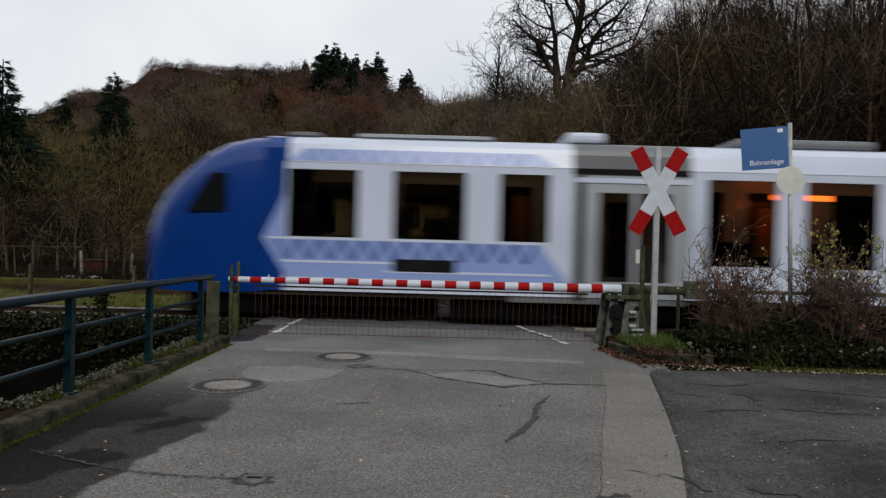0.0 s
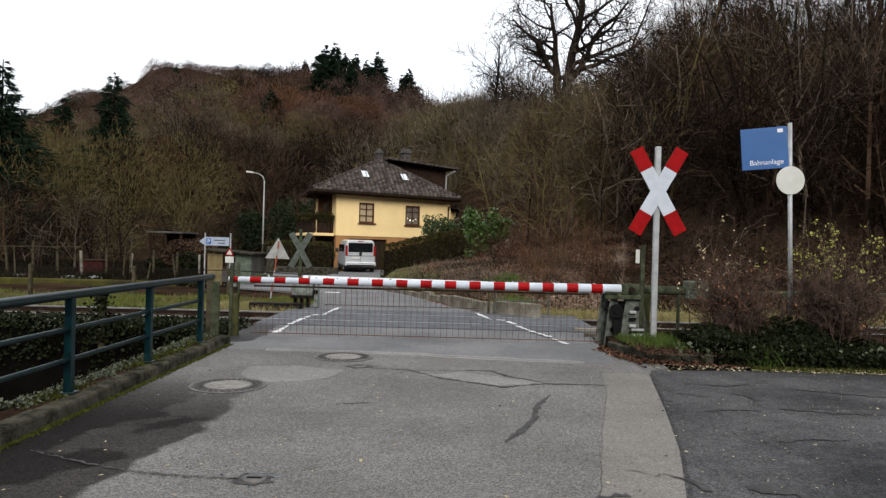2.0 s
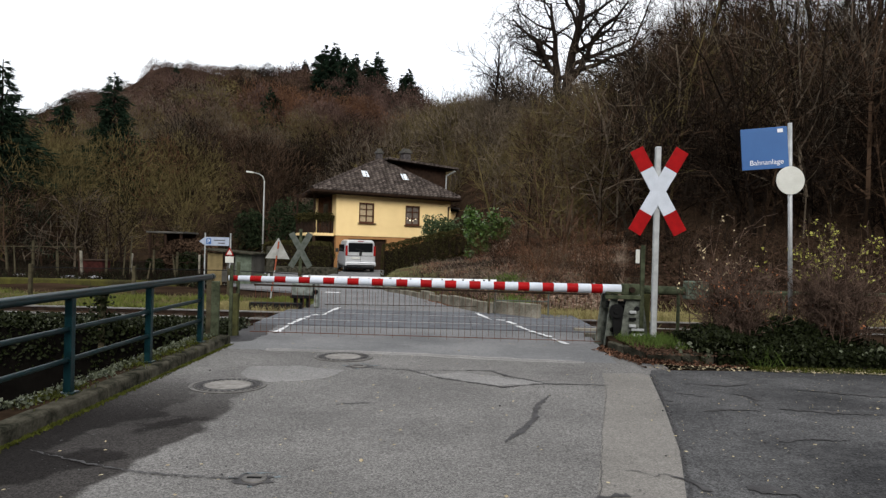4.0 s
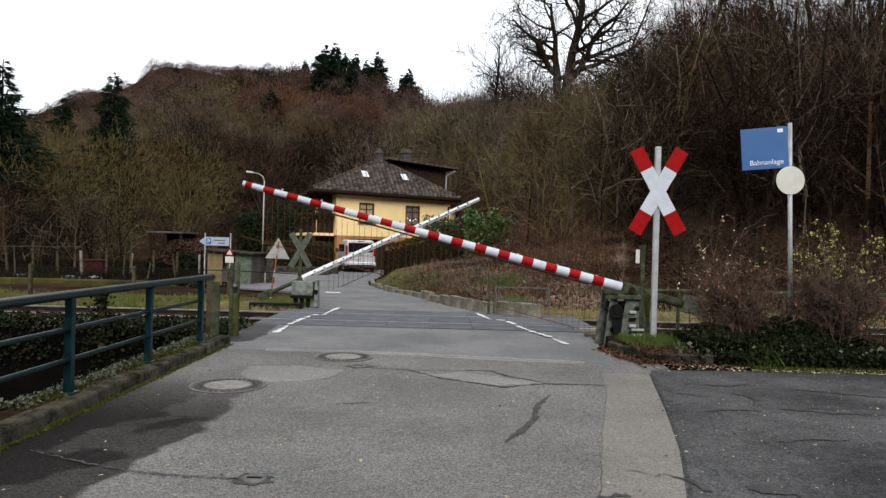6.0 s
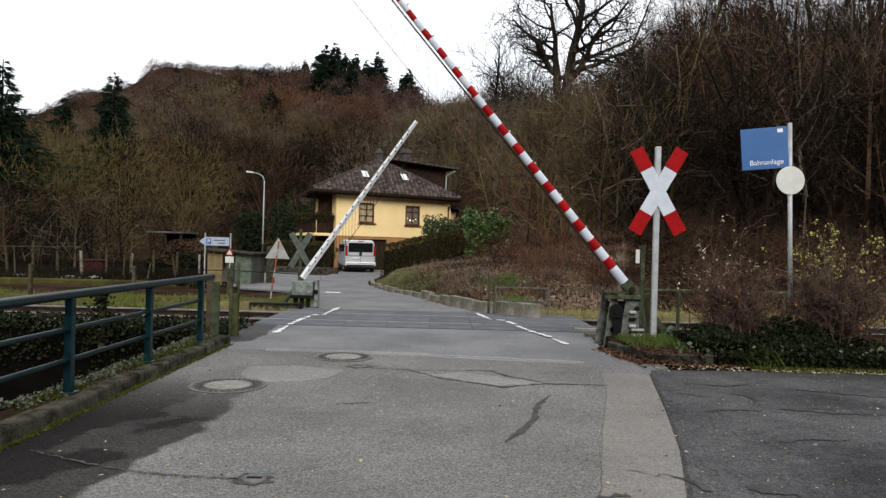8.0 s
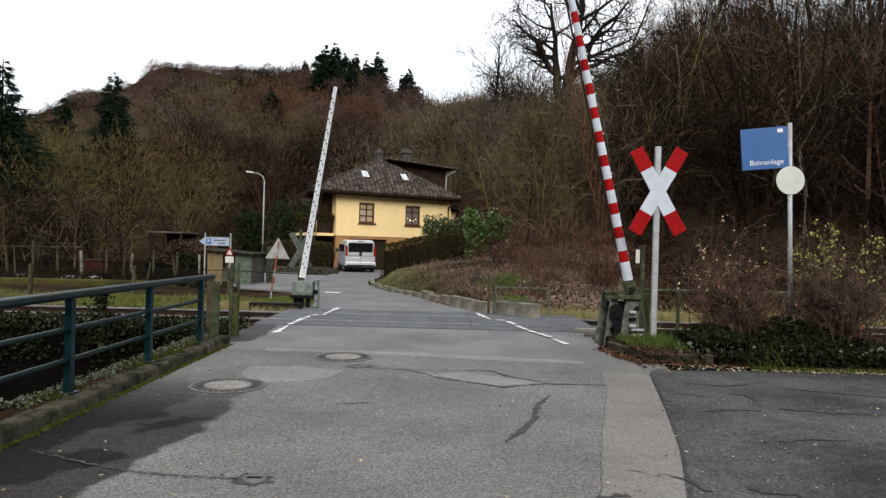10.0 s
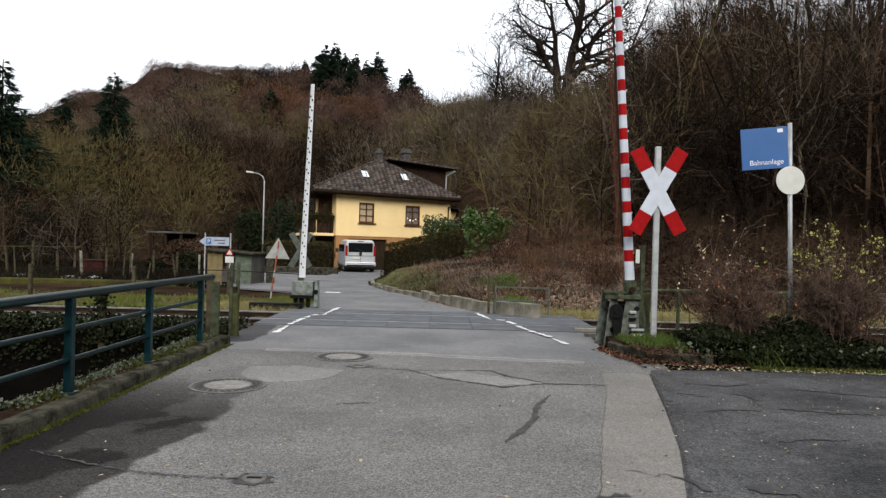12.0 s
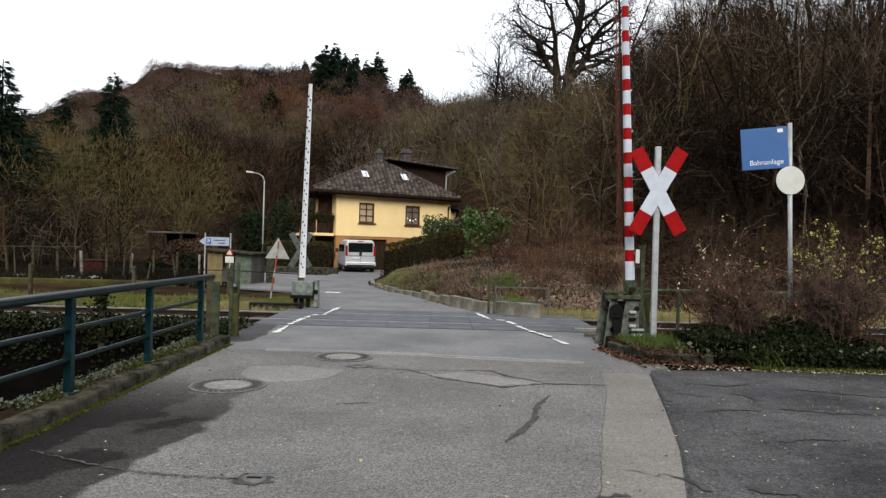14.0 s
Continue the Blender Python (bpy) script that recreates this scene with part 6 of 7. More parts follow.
    for r in range(n_rows):
        f = (r + 0.3) / n_rows
        l, q = A.lerp(R0, f), B.lerp(R0, f)
        n = int((q - l).length / 0.32)
        for k in range(n):
            c = l.lerp(q, (k + 0.5) / max(n, 1))
            ob = new("tile", tile)
            ob.parent = roof
            ob.matrix_basis = Matrix.Translation(c + Vector((0, -0.03, 0.05))) @ Matrix.Rotation(tilt - 0.06 + rnd.uniform(-0.03, 0.03), 4, "X")
    for p, q in ((A, R0), (B, R0)):
        bm = bmesh.new()
        rod(bm, p + Vector((0, 0, 0.06)), q + Vector((0, 0, 0.06)), 0.1, seg=8)
        P("hip_ridge", bm, "tile")
    bm = bmesh.new()
    rod(bm, R0 + Vector((0, 0, 0.05)), R1 + Vector((0, 0, 0.05)), 0.12, seg=8)
    P("ridge", bm, "tile")
    # gutter made thick and dark, so it also draws the eaves' shadow line
    bm = bmesh.new()
    for p, q in ((A, B), (B, C), (Dk, A)):
        rod(bm, p + Vector((0, 0, -0.1)), q + Vector((0, 0, -0.1)), 0.12, seg=8)
    P("gutter", bm, "soffit")
    bm = bmesh.new()
    under = [bm.verts.new(v + Vector((0, 0, -0.17))) for v in (A, B, C, Dk)]
    bm.faces.new(under)
    lower = [bm.verts.new(v.co + Vector((0, 0, -0.07))) for v in under]
    bm.faces.new(lower[::-1])
    for i in range(4):
        bm.faces.new((under[i], under[(i + 1) % 4], lower[(i + 1) % 4], lower[i]))
    bmesh.ops.recalc_face_normals(bm, faces=bm.faces)
    P("soffit", bm, "soffit")
    for u, f in (((2.34 + 1.98) / 11.43, 0.47), ((5.46 + 1.98) / 11.43, 0.47)):
        b = A.lerp(B, u)
        c = Vector((b.x + (R0.x - b.x) * 0.0, -o + (R0.y + o) * f, ez + (R0.z - ez) * f + 0.1))
        bm = bmesh.new()
        box(bm, (0, 0, 0), (0.62, 0.85, 0.1), 0.01)
        sk = P("skylight", bm, "soffit", "", m=Matrix.Translation(c) @ Matrix.Rotation(tilt, 4, "X"))
        bm = bmesh.new()
        box(bm, (0, 0, 0.055), (0.48, 0.68, 0.02))
        part("pane", bm, M["skylight"], sk, "glass pane with the sky's reflection painted as pale colour")
    for x, y, z, s in ((4.22, 2.55, 7.72, 0.4), (6.84, 3.4, 8.05, 0.62)):
        bm = bmesh.new()
        box(bm, (x, y, z - 0.1), (s, s, 1.8), 0.02)
        ch = P("chimney", bm, "brick")
        for k, (w, dz, hh) in enumerate(((0.16, 0.80, 0.1), (0.06, 0.9, 0.1), (-0.12, 1.02, 0.16))):
            bm = bmesh.new()
            box(bm, (x, y, z + dz), (s + w, s + w, hh), 0.01)
            part("chimney_cap", bm, M["shed_metal"], ch)
    # dark clad dormer on the side slope
    bm = bmesh.new()
    box(bm, (7.3, 3.2, 6.45), (4.8, 2.2, 2.7))
    P("dormer", bm, "soffit", "dark clad dormer")
    bm = bmesh.new()
    box(bm, (7.5, 3.0, 7.9), (6.0, 3.2, 0.16), 0.02, pose(0, 0, 0, 0, 3, 0))
    P("dormer_roof", bm, "tile")
    bm = bmesh.new()
    rod(bm, (10.2, 1.5, 7.55), (9.75, 2.05, 7.2), 0.06, seg=8)
    rod(bm, (9.75, 2.05, 7.2), (9.7, 2.05, 5.2), 0.06, seg=8)
    P("downpipe", bm, "galv")
    bm = bmesh.new()
    rod(bm, (8.75, -0.08, 0), (8.75, -0.08, 4.6), 0.05, seg=8)
    rod(bm, (8.75, -0.08, 4.6), (9.2, -0.9, 4.85), 0.05, seg=8)
    P("downpipe", bm, "soffit")
    # wooden gallery along the side, under the wide eaves
    bm = bmesh.new()
    box(bm, (-0.73, 2.3, 2.32), (1.44, 3.9, 0.2), 0.02)
    P("balcony_slab", bm, "yellow_wall")
    for k in range(13):
        bm = bmesh.new()
        box(bm, (-1.43, 0.5 + 0.3 * k, 2.86), (0.03, 0.2, 0.92), 0.005)
        P("balcony_board", bm, "soffit")
    for k in range(6):
        bm = bmesh.new()
        box(bm, (-0.12 - 0.25 * k, 0.38, 2.86), (0.17, 0.03, 0.92), 0.005)
        P("balcony_board", bm, "soffit")
    bm = bmesh.new()
    box(bm, (-1.43, 2.3, 3.36), (0.1, 3.9, 0.08), 0.01)
    box(bm, (-0.73, 0.37, 3.36), (1.3, 0.1, 0.08), 0.01)
    P("balcony_rail", bm, "soffit")
    for y in (0.42, 4.1):
        bm = bmesh.new()
        box(bm, (-1.4, y, 0.8), (0.16, 0.16, 2.8), 0.01)
        box(bm, (-1.4, y, 3.75), (0.13, 0.13, 2.8), 0.01)
        P("balcony_post", bm, "soffit")
    bm = bmesh.new()
    for y in (1.2, 2.4, 3.6):
        box(bm, (-0.9, y, 5.02), (1.9, 0.12, 0.16), 0.01)
    P("eaves_beam", bm, "soffit")
    rng = np.random.default_rng(5)
    c = np.stack([rng.uniform(-1.5, -0.05, 900), rng.normal(0.3, 0.1, 900), rng.normal(3.5, 0.13, 900)], -1)
    c = np.concatenate([c, np.stack([rng.normal(-1.5, 0.12, 900), rng.uniform(0.4, 3.8, 900), rng.normal(3.5, 0.15, 900)], -1)])
    v, f = leaf_cloud(c, 0.07, rng)
    o2 = new("flower_box_plants", mesh_of("flower_box_plants", v, f, [M["hedge"]]))
    o2.parent = t
    o2["kind"] = "stuff"
    # small annexe at the right end
    bm = bmesh.new()
    box(bm, (10.1, 2.2, 2.2), (2.0, 3.0, 4.4))
    P("annexe", bm, "yellow_wall")
    bm = bmesh.new()
    box(bm, (10.3, 2.0, 4.5), (2.8, 3.8, 0.18), 0.02, pose(0, 0, 0, 0, 8, 0))
    P("annexe_roof", bm, "tile")


build_house()


def build_van():
    t = thing("van", pose(-5.0, 41.2, 0.0, 0, 0, 15), "silver delivery van parked before the garage", "van")

    def P(name, bm, material, label="", parent=None, smooth=False):
        return part(name, bm, M[material], parent or t, label, smooth)

    bm = bmesh.new()
    rings = []
    for y, top, hw in ((0.0, 1.86, 0.86), (0.08, 1.93, 0.92), (0.5, 1.97, 0.95), (2.6, 1.97, 0.95), (3.1, 1.9, 0.94), (3.9, 1.25, 0.92), (4.5, 1.1, 0.9), (4.78, 0.8, 0.8)):
        half = [(hw * 0.9, 0.32), (hw, 0.45), (hw, 1.0), (hw * 0.95, top - 0.35), (hw * 0.88, top - 0.06), (hw * 0.75, top)]
        rings.append([bm.verts.new((-x, y, z)) for x, z in half] + [bm.verts.new((x, y, z)) for x, z in half[::-1]])
    for a, b in zip(rings, rings[1:]):
        for i in range(len(a)):
            bm.faces.new((a[i], a[(i + 1) % len(a)], b[(i + 1) % len(a)], b[i]))
    bm.faces.new(rings[0])
    bm.faces.new(rings[-1][::-1])
    bmesh.ops.recalc_face_normals(bm, faces=bm.faces)
    P("body", bm, "silver", "silver painted body")
    bm = bmesh.new()
    box(bm, (0, -0.004, 1.5), (1.48, 0.05, 0.56), 0.02)
    P("rear_window", bm, "car_glass", "dark rear window")
    for s in (-1, 1):
        bm = bmesh.new()
        box(bm, (s * 0.85, 0.0, 1.3), (0.13, 0.08, 0.62), 0.02)
        P("tail_light", bm, "car_red")
        bm = bmesh.new()
        box(bm, (s * 0.94, 1.9, 1.45), (0.03, 2.6, 0.45), 0.01)
        P("side_window", bm, "car_glass")
        bm = bmesh.new()
        box(bm, (s * 1.08, 3.2, 1.3), (0.2, 0.12, 0.26), 0.03)
        P("wing_mirror", bm, "car_plastic")
        for y in (0.75, 3.85):
            bm = bmesh.new()
            rod(bm, (s * 0.72, y, 0.32), (s * 0.93, y, 0.32), 0.32, seg=22)
            w = P("wheel", bm, "car_plastic")
            bm = bmesh.new()
            rod(bm, (s * 0.93, y, 0.32), (s * 0.94, y, 0.32), 0.19, seg=16)
            P("rim", bm, "galv", "", w)
    bm = bmesh.new()
    box(bm, (0, -0.135, 0.42), (1.7, 0.02, 0.07), 0.005)
    P("bumper_strip", bm, "car_plastic")
    bm = bmesh.new()
    box(bm, (0, -0.014, 1.05), (0.012, 0.02, 1.5))
    P("door_gap", bm, "car_plastic")
    bm = bmesh.new()
    box(bm, (0, 0.0, 1.885), (0.35, 0.05, 0.04), 0.01)
    P("brake_light", bm, "car_red")
    bm = bmesh.new()
    rod(bm, (0.2, -0.03, 1.3), (-0.3, -0.035, 1.42), 0.012, seg=6)
    P("wiper", bm, "car_plastic")
    bm = bmesh.new()
    box(bm, (0, 2.2, 0.3), (1.75, 4.2, 0.2), 0.03)
    P("underbody", bm, "car_plastic")
    bm = bmesh.new()
    box(bm, (0, -0.05, 0.5), (1.86, 0.16, 0.24), 0.04)
    P("bumper", bm, "silver")
    bm = bmesh.new()
    box(bm, (0, 0.05, 0.33), (1.7, 0.1, 0.14), 0.02)
    P("underside", bm, "car_plastic")
    bm = bmesh.new()
    box(bm, (-0.3, -0.03, 0.86), (0.52, 0.03, 0.13), 0.005)
    P("licence_plate", bm, "sign_white")
    bm = bmesh.new()
    box(bm, (0.0, -0.03, 1.13), (0.16, 0.03, 0.22), 0.01)
    P("door_handle", bm, "car_plastic")
    bm = bmesh.new()
    box(bm, (0, -0.013, 1.0), (1.6, 0.012, 0.02))
    P("door_seam", bm, "car_plastic")


build_van()


# ---------- gardens beyond the track ----------
def leafy(name, label, category, centres, size, material, m=None, extra=None):
    rng = np.random.default_rng(len(centres) + int(size * 1000))
    v, f = leaf_cloud(centres, size, rng)
    o = new(name, mesh_of(name, v, f, [M[material]]))
    return tagged(o, label, category)


def shell(rng, n, box_, power=4, fill=0.35, amp=0.16):
    """Points near the surface of a rounded block (x0, x1, y0, y1, z0, z1)."""
    p = rng.uniform(-1, 1, (n * 6, 3))
    r = (np.abs(p) ** power).sum(1) ** (1 / power)
    p = p / r[:, None] * (1 - fill * rng.random((n * 6, 1)) ** 2)
    p = p[p[:, 2] > -0.98][:n]
    x0, x1, y0, y1, z0, z1 = box_
    c, s = np.array([(x0 + x1) / 2, (y0 + y1) / 2, (z0 + z1) / 2]), np.array([(x1 - x0) / 2, (y1 - y0) / 2, (z1 - z0) / 2])
    q = p * s + c
    for i in range(len(q)):
        w = noise.noise(Vector(q[i]) * 1.6) * amp
        q[i] += p[i] * w
    return q


def build_hedges():
    rng = np.random.default_rng(31)
    # clipped hedge climbing the bank
    pts, tops = [], []
    n = 12
    for k in range(n):
        f = k / (n - 1)
        x, y = -2.7 + 4.0 * f, 34.5 + 1.0 * f
        z0 = 0.0 + 1.45 * f
        pts.append(shell(rng, 3600, (x - 0.42, x + 0.42, y - 0.55, y + 0.55, z0 - 0.1, z0 + 1.75 - 0.45 * f), 6, 0.14, 0.06))
    leafy("hedge", "dark clipped hedge climbing the bank beside the driveway", "hedge", np.concatenate(pts), 0.028, "hedge")
    # solid dark blocks stand in for the shade inside the hedge
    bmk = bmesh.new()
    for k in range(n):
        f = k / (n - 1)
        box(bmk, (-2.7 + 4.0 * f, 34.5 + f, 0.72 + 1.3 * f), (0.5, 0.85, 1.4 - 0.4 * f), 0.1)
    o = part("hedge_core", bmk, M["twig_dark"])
    tagged(o, "solid dark block for the clipped hedge's shaded inside", "hedge")
    leafy("round_bush", "rounded dark green evergreen bush above the hedge", "bush", np.concatenate([shell(rng, 2600, (-1.2, 0.6, 37.5, 39.2, 1.6, 3.4), 2.0, 0.6, 0.6), shell(rng, 1400, (0.2, 1.6, 37.5, 39.0, 1.6, 3.0), 2.0, 0.6, 0.6)]), 0.08, "bush_leaf")
    leafy("laurel", "bright green laurel bush on the bank", "bush", np.concatenate([shell(rng, 2400, (1.0, 2.2, 31, 32.6, 1.2, 3.2), 2.0, 0.9, 0.6), shell(rng, 1300, (1.9, 3.2, 31.2, 32.6, 1.8, 3.5), 1.8, 1.0, 0.6), shell(rng, 400, (0.8, 1.6, 31.0, 32, 2.6, 3.7), 1.5, 1.0)]), 0.085, "leaf_laurel")
    # hedge before the house and garden shrubs
    leafy("hedge", "brown-green hedge on a low wall before the house", "hedge", shell(rng, 12000, (-10.4, -6.3, 38.6, 39.6, 0.2, 1.8), 5, 0.2), 0.036, "hedge")
    # dark block again in place of the shaded hedge interior
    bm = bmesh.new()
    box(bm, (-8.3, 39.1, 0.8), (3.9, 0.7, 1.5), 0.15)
    tagged(part("hedge_core", bm, M["twig_dark"]), "solid dark block for the garden hedge's shaded inside", "hedge")
    bm = bmesh.new()
    box(bm, (-8.2, 38.3, 0.1), (4.6, 0.35, 0.5), 0.05)
    tagged(part("garden_wall", bm, M["kerb"]), "low pale stone garden wall", "wall")
    leafy("dome_bush", "large rounded russet bush in the garden", "bush", shell(rng, 4200, (-14.6, -11.6, 34, 36.5, -0.05, 1.75), 2.2, 0.4), 0.07, "twig_brown")
    leafy("dome_bush", "dark green rounded garden bush", "bush", shell(rng, 1800, (-13.0, -11.7, 32.4, 33.6, -0.05, 1.1), 2.2, 0.4), 0.07, "leaf_ivy")
    leafy("dome_bush", "dark green rounded garden bush", "bush", shell(rng, 900, (-14.3, -13.4, 32.2, 33.0, -0.05, 0.8), 2.2, 0.4), 0.07, "leaf_ivy")
    # evergreen shrubs up the slope behind the house
    for i, (x, y, s) in enumerate(((-10.3, 60, 3.4), (-13.2, 58, 3.2), (-8.8, 66, 3.2), (-16.5, 58, 2.4), (-11.5, 57, 2.4))):
        z = float(height(x, y))
        leafy("evergreen", "loose dark evergreen shrub on the slope", "bush", shell(rng, 2600, (x - s * 0.6, x + s * 0.6, y - s * 0.6, y + s * 0.6, z - 0.2, z + s * 1.5), 2, 0.8), 0.13, "needle_green")


M["bush_leaf"] = mat("evergreen_leaf", (0.06, 0.085, 0.03), (0.02, 0.03, 0.01), 12, 0.6, bump=0.0)
M["needle_green"] = mat("soft_pine_needle", (0.03, 0.041, 0.02), (0.007, 0.011, 0.006), 2, 0.92, bump=0.0)
build_hedges()


def build_shed():
    t = thing("shed", pose(-9.35, 27.0, -0.1, 0, 0, -6), "small board shed with a flat roof beside the lane", "shed")
    for x0, x1, y, mtl, nm in ((0.0, 0.62, 0.0, "shed_board", "front_board"), (0.66, 1.15, 0.35, "shed_metal", "back_panel"), (1.15, 1.8, 0.0, "green_box", "door_panel")):
        bm = bmesh.new()
        box(bm, ((x0 + x1) / 2, y, 0.65), (x1 - x0, 0.05, 1.3), 0.006)
        part(nm, bm, M[mtl], t)
    for x in (0.0, 1.8):
        bm = bmesh.new()
        box(bm, (x, 0.7, 0.65), (0.05, 1.35, 1.3), 0.006)
        part("side_board", bm, M["shed_metal"], t)
    bm = bmesh.new()
    box(bm, (0.9, 0.6, 1.36), (2.1, 1.7, 0.06), 0.008, pose(0, 0, 0, 0, 4, 0))
    part("roof", bm, M["kerb"], t)
    bm = bmesh.new()
    box(bm, (0.85, 0.0, 0.4), (0.3, 0.25, 0.5), 0.04)
    box(bm, (0.95, -0.02, 0.72), (0.14, 0.2, 0.12), 0.03)
    tagged(part("crate", bm, M["shed_metal"], m=pose(-9.35, 26.8, -0.1, 0, 0, -6)), "grey boxes stacked under the shed roof", "crate")
    bm = bmesh.new()
    box(bm, (0, 0, 0.75), (0.3, 0.3, 1.7), 0.04)
    tagged(part("stone_pillar", bm, M["kerb"], m=pose(-7.1, 28.0, -0.1)), "weathered stone gate pillar", "pillar")
    # dark carport and a red-brown box in the allotment
    t = thing("carport", pose(-19.0, 44.0, -0.1), "dark open timber carport at the garden's back", "carport")
    for x in (0, 1.0, 2.0):
        bm = bmesh.new()
        box(bm, (x, 0, 1.1), (0.14, 0.14, 2.2), 0.01)
        part("post", bm, M["soffit"], t)
    bm = bmesh.new()
    box(bm, (1.0, 1.2, 2.25), (2.4, 2.8, 0.12), 0.02)
    part("roof", bm, M["shed_metal"], t)
    bm = bmesh.new()
    box(bm, (1.0, 2.4, 1.1), (2.2, 0.1, 2.2))
    part("back_wall", bm, M["soffit"], t)
    t = thing("garden_box", pose(-16.2, 31.6, -0.1), "low red-brown garden box beside the fence", "box")
    bm = bmesh.new()
    box(bm, (0, 0, 0.35), (1.1, 0.8, 0.7), 0.03)
    part("body", bm, M["maroon"], t)
    bm = bmesh.new()
    box(bm, (0, 0, 0.73), (1.2, 0.9, 0.06), 0.01)
    part("lid", bm, M["soffit"], t)


build_shed()


def build_clutter():
    """Pale sheeting, planks and cut logs left in the allotment."""
    rnd = random.Random(61)
    for x, y in ((-15.2, 27.6), (-14.3, 27.9), (-17.5, 28.2)):
        bm = bmesh.new()
        bmesh.ops.create_icosphere(bm, subdivisions=3, radius=0.3)
        for v in bm.verts:
            v.co = Vector((v.co.x * 1.3, v.co.y, max(v.co.z, -0.1) * 0.5)) * (1 + 0.35 * noise.noise(v.co * 7 + Vector((x, y, 0))))
        tagged(part("sheeting", bm, M["curtain_grey"], m=pose(x, y, -0.05, 0, 0, rnd.uniform(0, 90))), "crumpled pale plastic sheeting on the garden soil", "sheeting")
    for i in range(9):
        x, y = -12.6 + rnd.uniform(-3.4, 3.4), 26.6 + rnd.uniform(-0.6, 2.4)
        bm = bmesh.new()
        box(bm, (0, 0, 0), (rnd.uniform(1.2, 2.2), 0.14, 0.035), 0.006)
        tagged(part("plank", bm, M["concrete" if i % 3 == 0 else "wood"], m=pose(x, y, -0.07 + 0.012 * i, rnd.uniform(-4, 4), rnd.uniform(-3, 3), rnd.uniform(-25, 25))), "old grey plank lying in the garden", "plank", "planks in the garden")
    for x, y, h, tilt in ((-12.9, 27.4, 1.5, 3), (-10.6, 27.0, 1.2, -7), (-13.6, 29.5, 1.9, 2), (-11.3, 25.9, 0.9, 10), (-17.3, 27.5, 1.4, -4)):
        bm = bmesh.new()
        rod(bm, (0, 0, 0), (0, 0, h), 0.035, 0.028, 7)
        tagged(part("stake", bm, M["wood"], m=pose(x, y, -0.12, 0, tilt, 0)), "thin grey garden stake in the soil", "stake", "stakes in the garden")


M["curtain_grey"] = mat("pale_sheeting", (0.42, 0.42, 0.42), (0.25, 0.25, 0.25), 6, 0.7, bump=0.4)
build_clutter()


def build_fences():
    t = thing("garden_fence", pose(0, 0, -0.1), "old grey garden fence of posts and wire", "fence")
    rnd = random.Random(12)
    xs = []
    for i in range(15):
        x = -22.5 + 0.95 * i
        y = 28.3 + 0.22 * i
        h = rnd.uniform(1.1, 1.65)
        xs.append((x, y, h))
        bm = bmesh.new()
        box(bm, (0, 0, h / 2), (0.09, 0.09, h), 0.01)
        part("post", bm, M["wood" if rnd.random() < 0.6 else "concrete"], t, m=pose(x, y, 0, rnd.uniform(-3, 3), rnd.uniform(-3, 3), rnd.uniform(0, 90)))
    for z in (0.35, 0.75, 1.1):
        bm = bmesh.new()
        for (xa, ya, ha), (xb, yb, hb) in zip(xs, xs[1:]):
            rod(bm, (xa, ya, z), (xb, yb, z), 0.012, seg=4)
        part("wire", bm, M["rust"], t)
    bm = bmesh.new()
    rod(bm, (-22.5, 28.3, 1.25), (-15.8, 29.8, 1.35), 0.018, seg=6)
    part("top_pole", bm, M["wood"], t)
    # low mossy wall of the allotment
    bm = bmesh.new()
    box(bm, (-19.5, 25.2, -0.08), (19, 0.4, 0.36), 0.06, pose(0, 0, 0, 0, 0, 3))
    tagged(part("low_wall", bm, M["moss_wall"]), "long low mossy wall along the allotment", "wall")
    t = thing("rail_fence", pose(0, 0, 0), "thin steel rail fence beside the far barrier", "fence")
    for x, y in ((-12.5, 20.6), (-9.5, 20.9), (-6.6, 21.0), (-4.2, 20.0)):
        bm = bmesh.new()
        box(bm, (x, y, 0.35), (0.1, 0.1, 0.95), 0.01)
        part("post", bm, M["wood"], t)
    bm = bmesh.new()
    rod(bm, (-12.5, 20.6, 0.72), (-9.5, 20.9, 0.74), 0.013, seg=6)
    rod(bm, (-9.5, 20.9, 0.74), (-6.6, 21.0, 0.76), 0.013, seg=6)
    rod(bm, (-6.6, 21.0, 0.76), (-3.9, 19.2, 0.78), 0.013, seg=6)
    part("top_rail", bm, M["black"], t)
    # concrete retaining wall right of the lane, in separate blocks
    w = tagged(new("retaining_wall"), "weathered concrete retaining wall of separate blocks", "wall", kind="structure")
    line = [(2.25, 16.25), (1.27, 17.25), (0.78, 18.05), (0.2, 19.5), (-0.7, 22.1), (-2.05, 24.95), (-2.95, 28.1), (-3.3, 31)]
    for i, (p, q) in enumerate(zip(line, line[1:])):
        p, q = Vector(p), Vector(q)
        n = max(1, round((q - p).length / 0.85))
        for k in range(n):
            c = p.lerp(q, (k + 0.5) / n)
            bm = bmesh.new()
            hh = 0.38 - 0.045 * i + rnd.uniform(-0.05, 0.04)
            box(bm, (0, 0, 0), ((q - p).length / n - 0.008, 0.18, hh), 0.012)
            part("block", bm, M["concrete"], w, m=pose(c.x + 0.1, c.y + 0.05, hh / 2 - 0.05, rnd.uniform(-2, 2), 0, math.degrees(math.atan2((q - p).y, (q - p).x))))
    t = thing("guard_frame", pose(0, 0, 0), "grey steel guard frame beside the crossing", "guard rail")
    for x in (1.34, 2.67):
        bm = bmesh.new()
        box(bm, (x, 16.95, 0.34), (0.042, 0.042, 0.75), 0.006)
        part("post", bm, M["weathered_back"], t)
    for z in (0.69, 0.36):
        bm = bmesh.new()
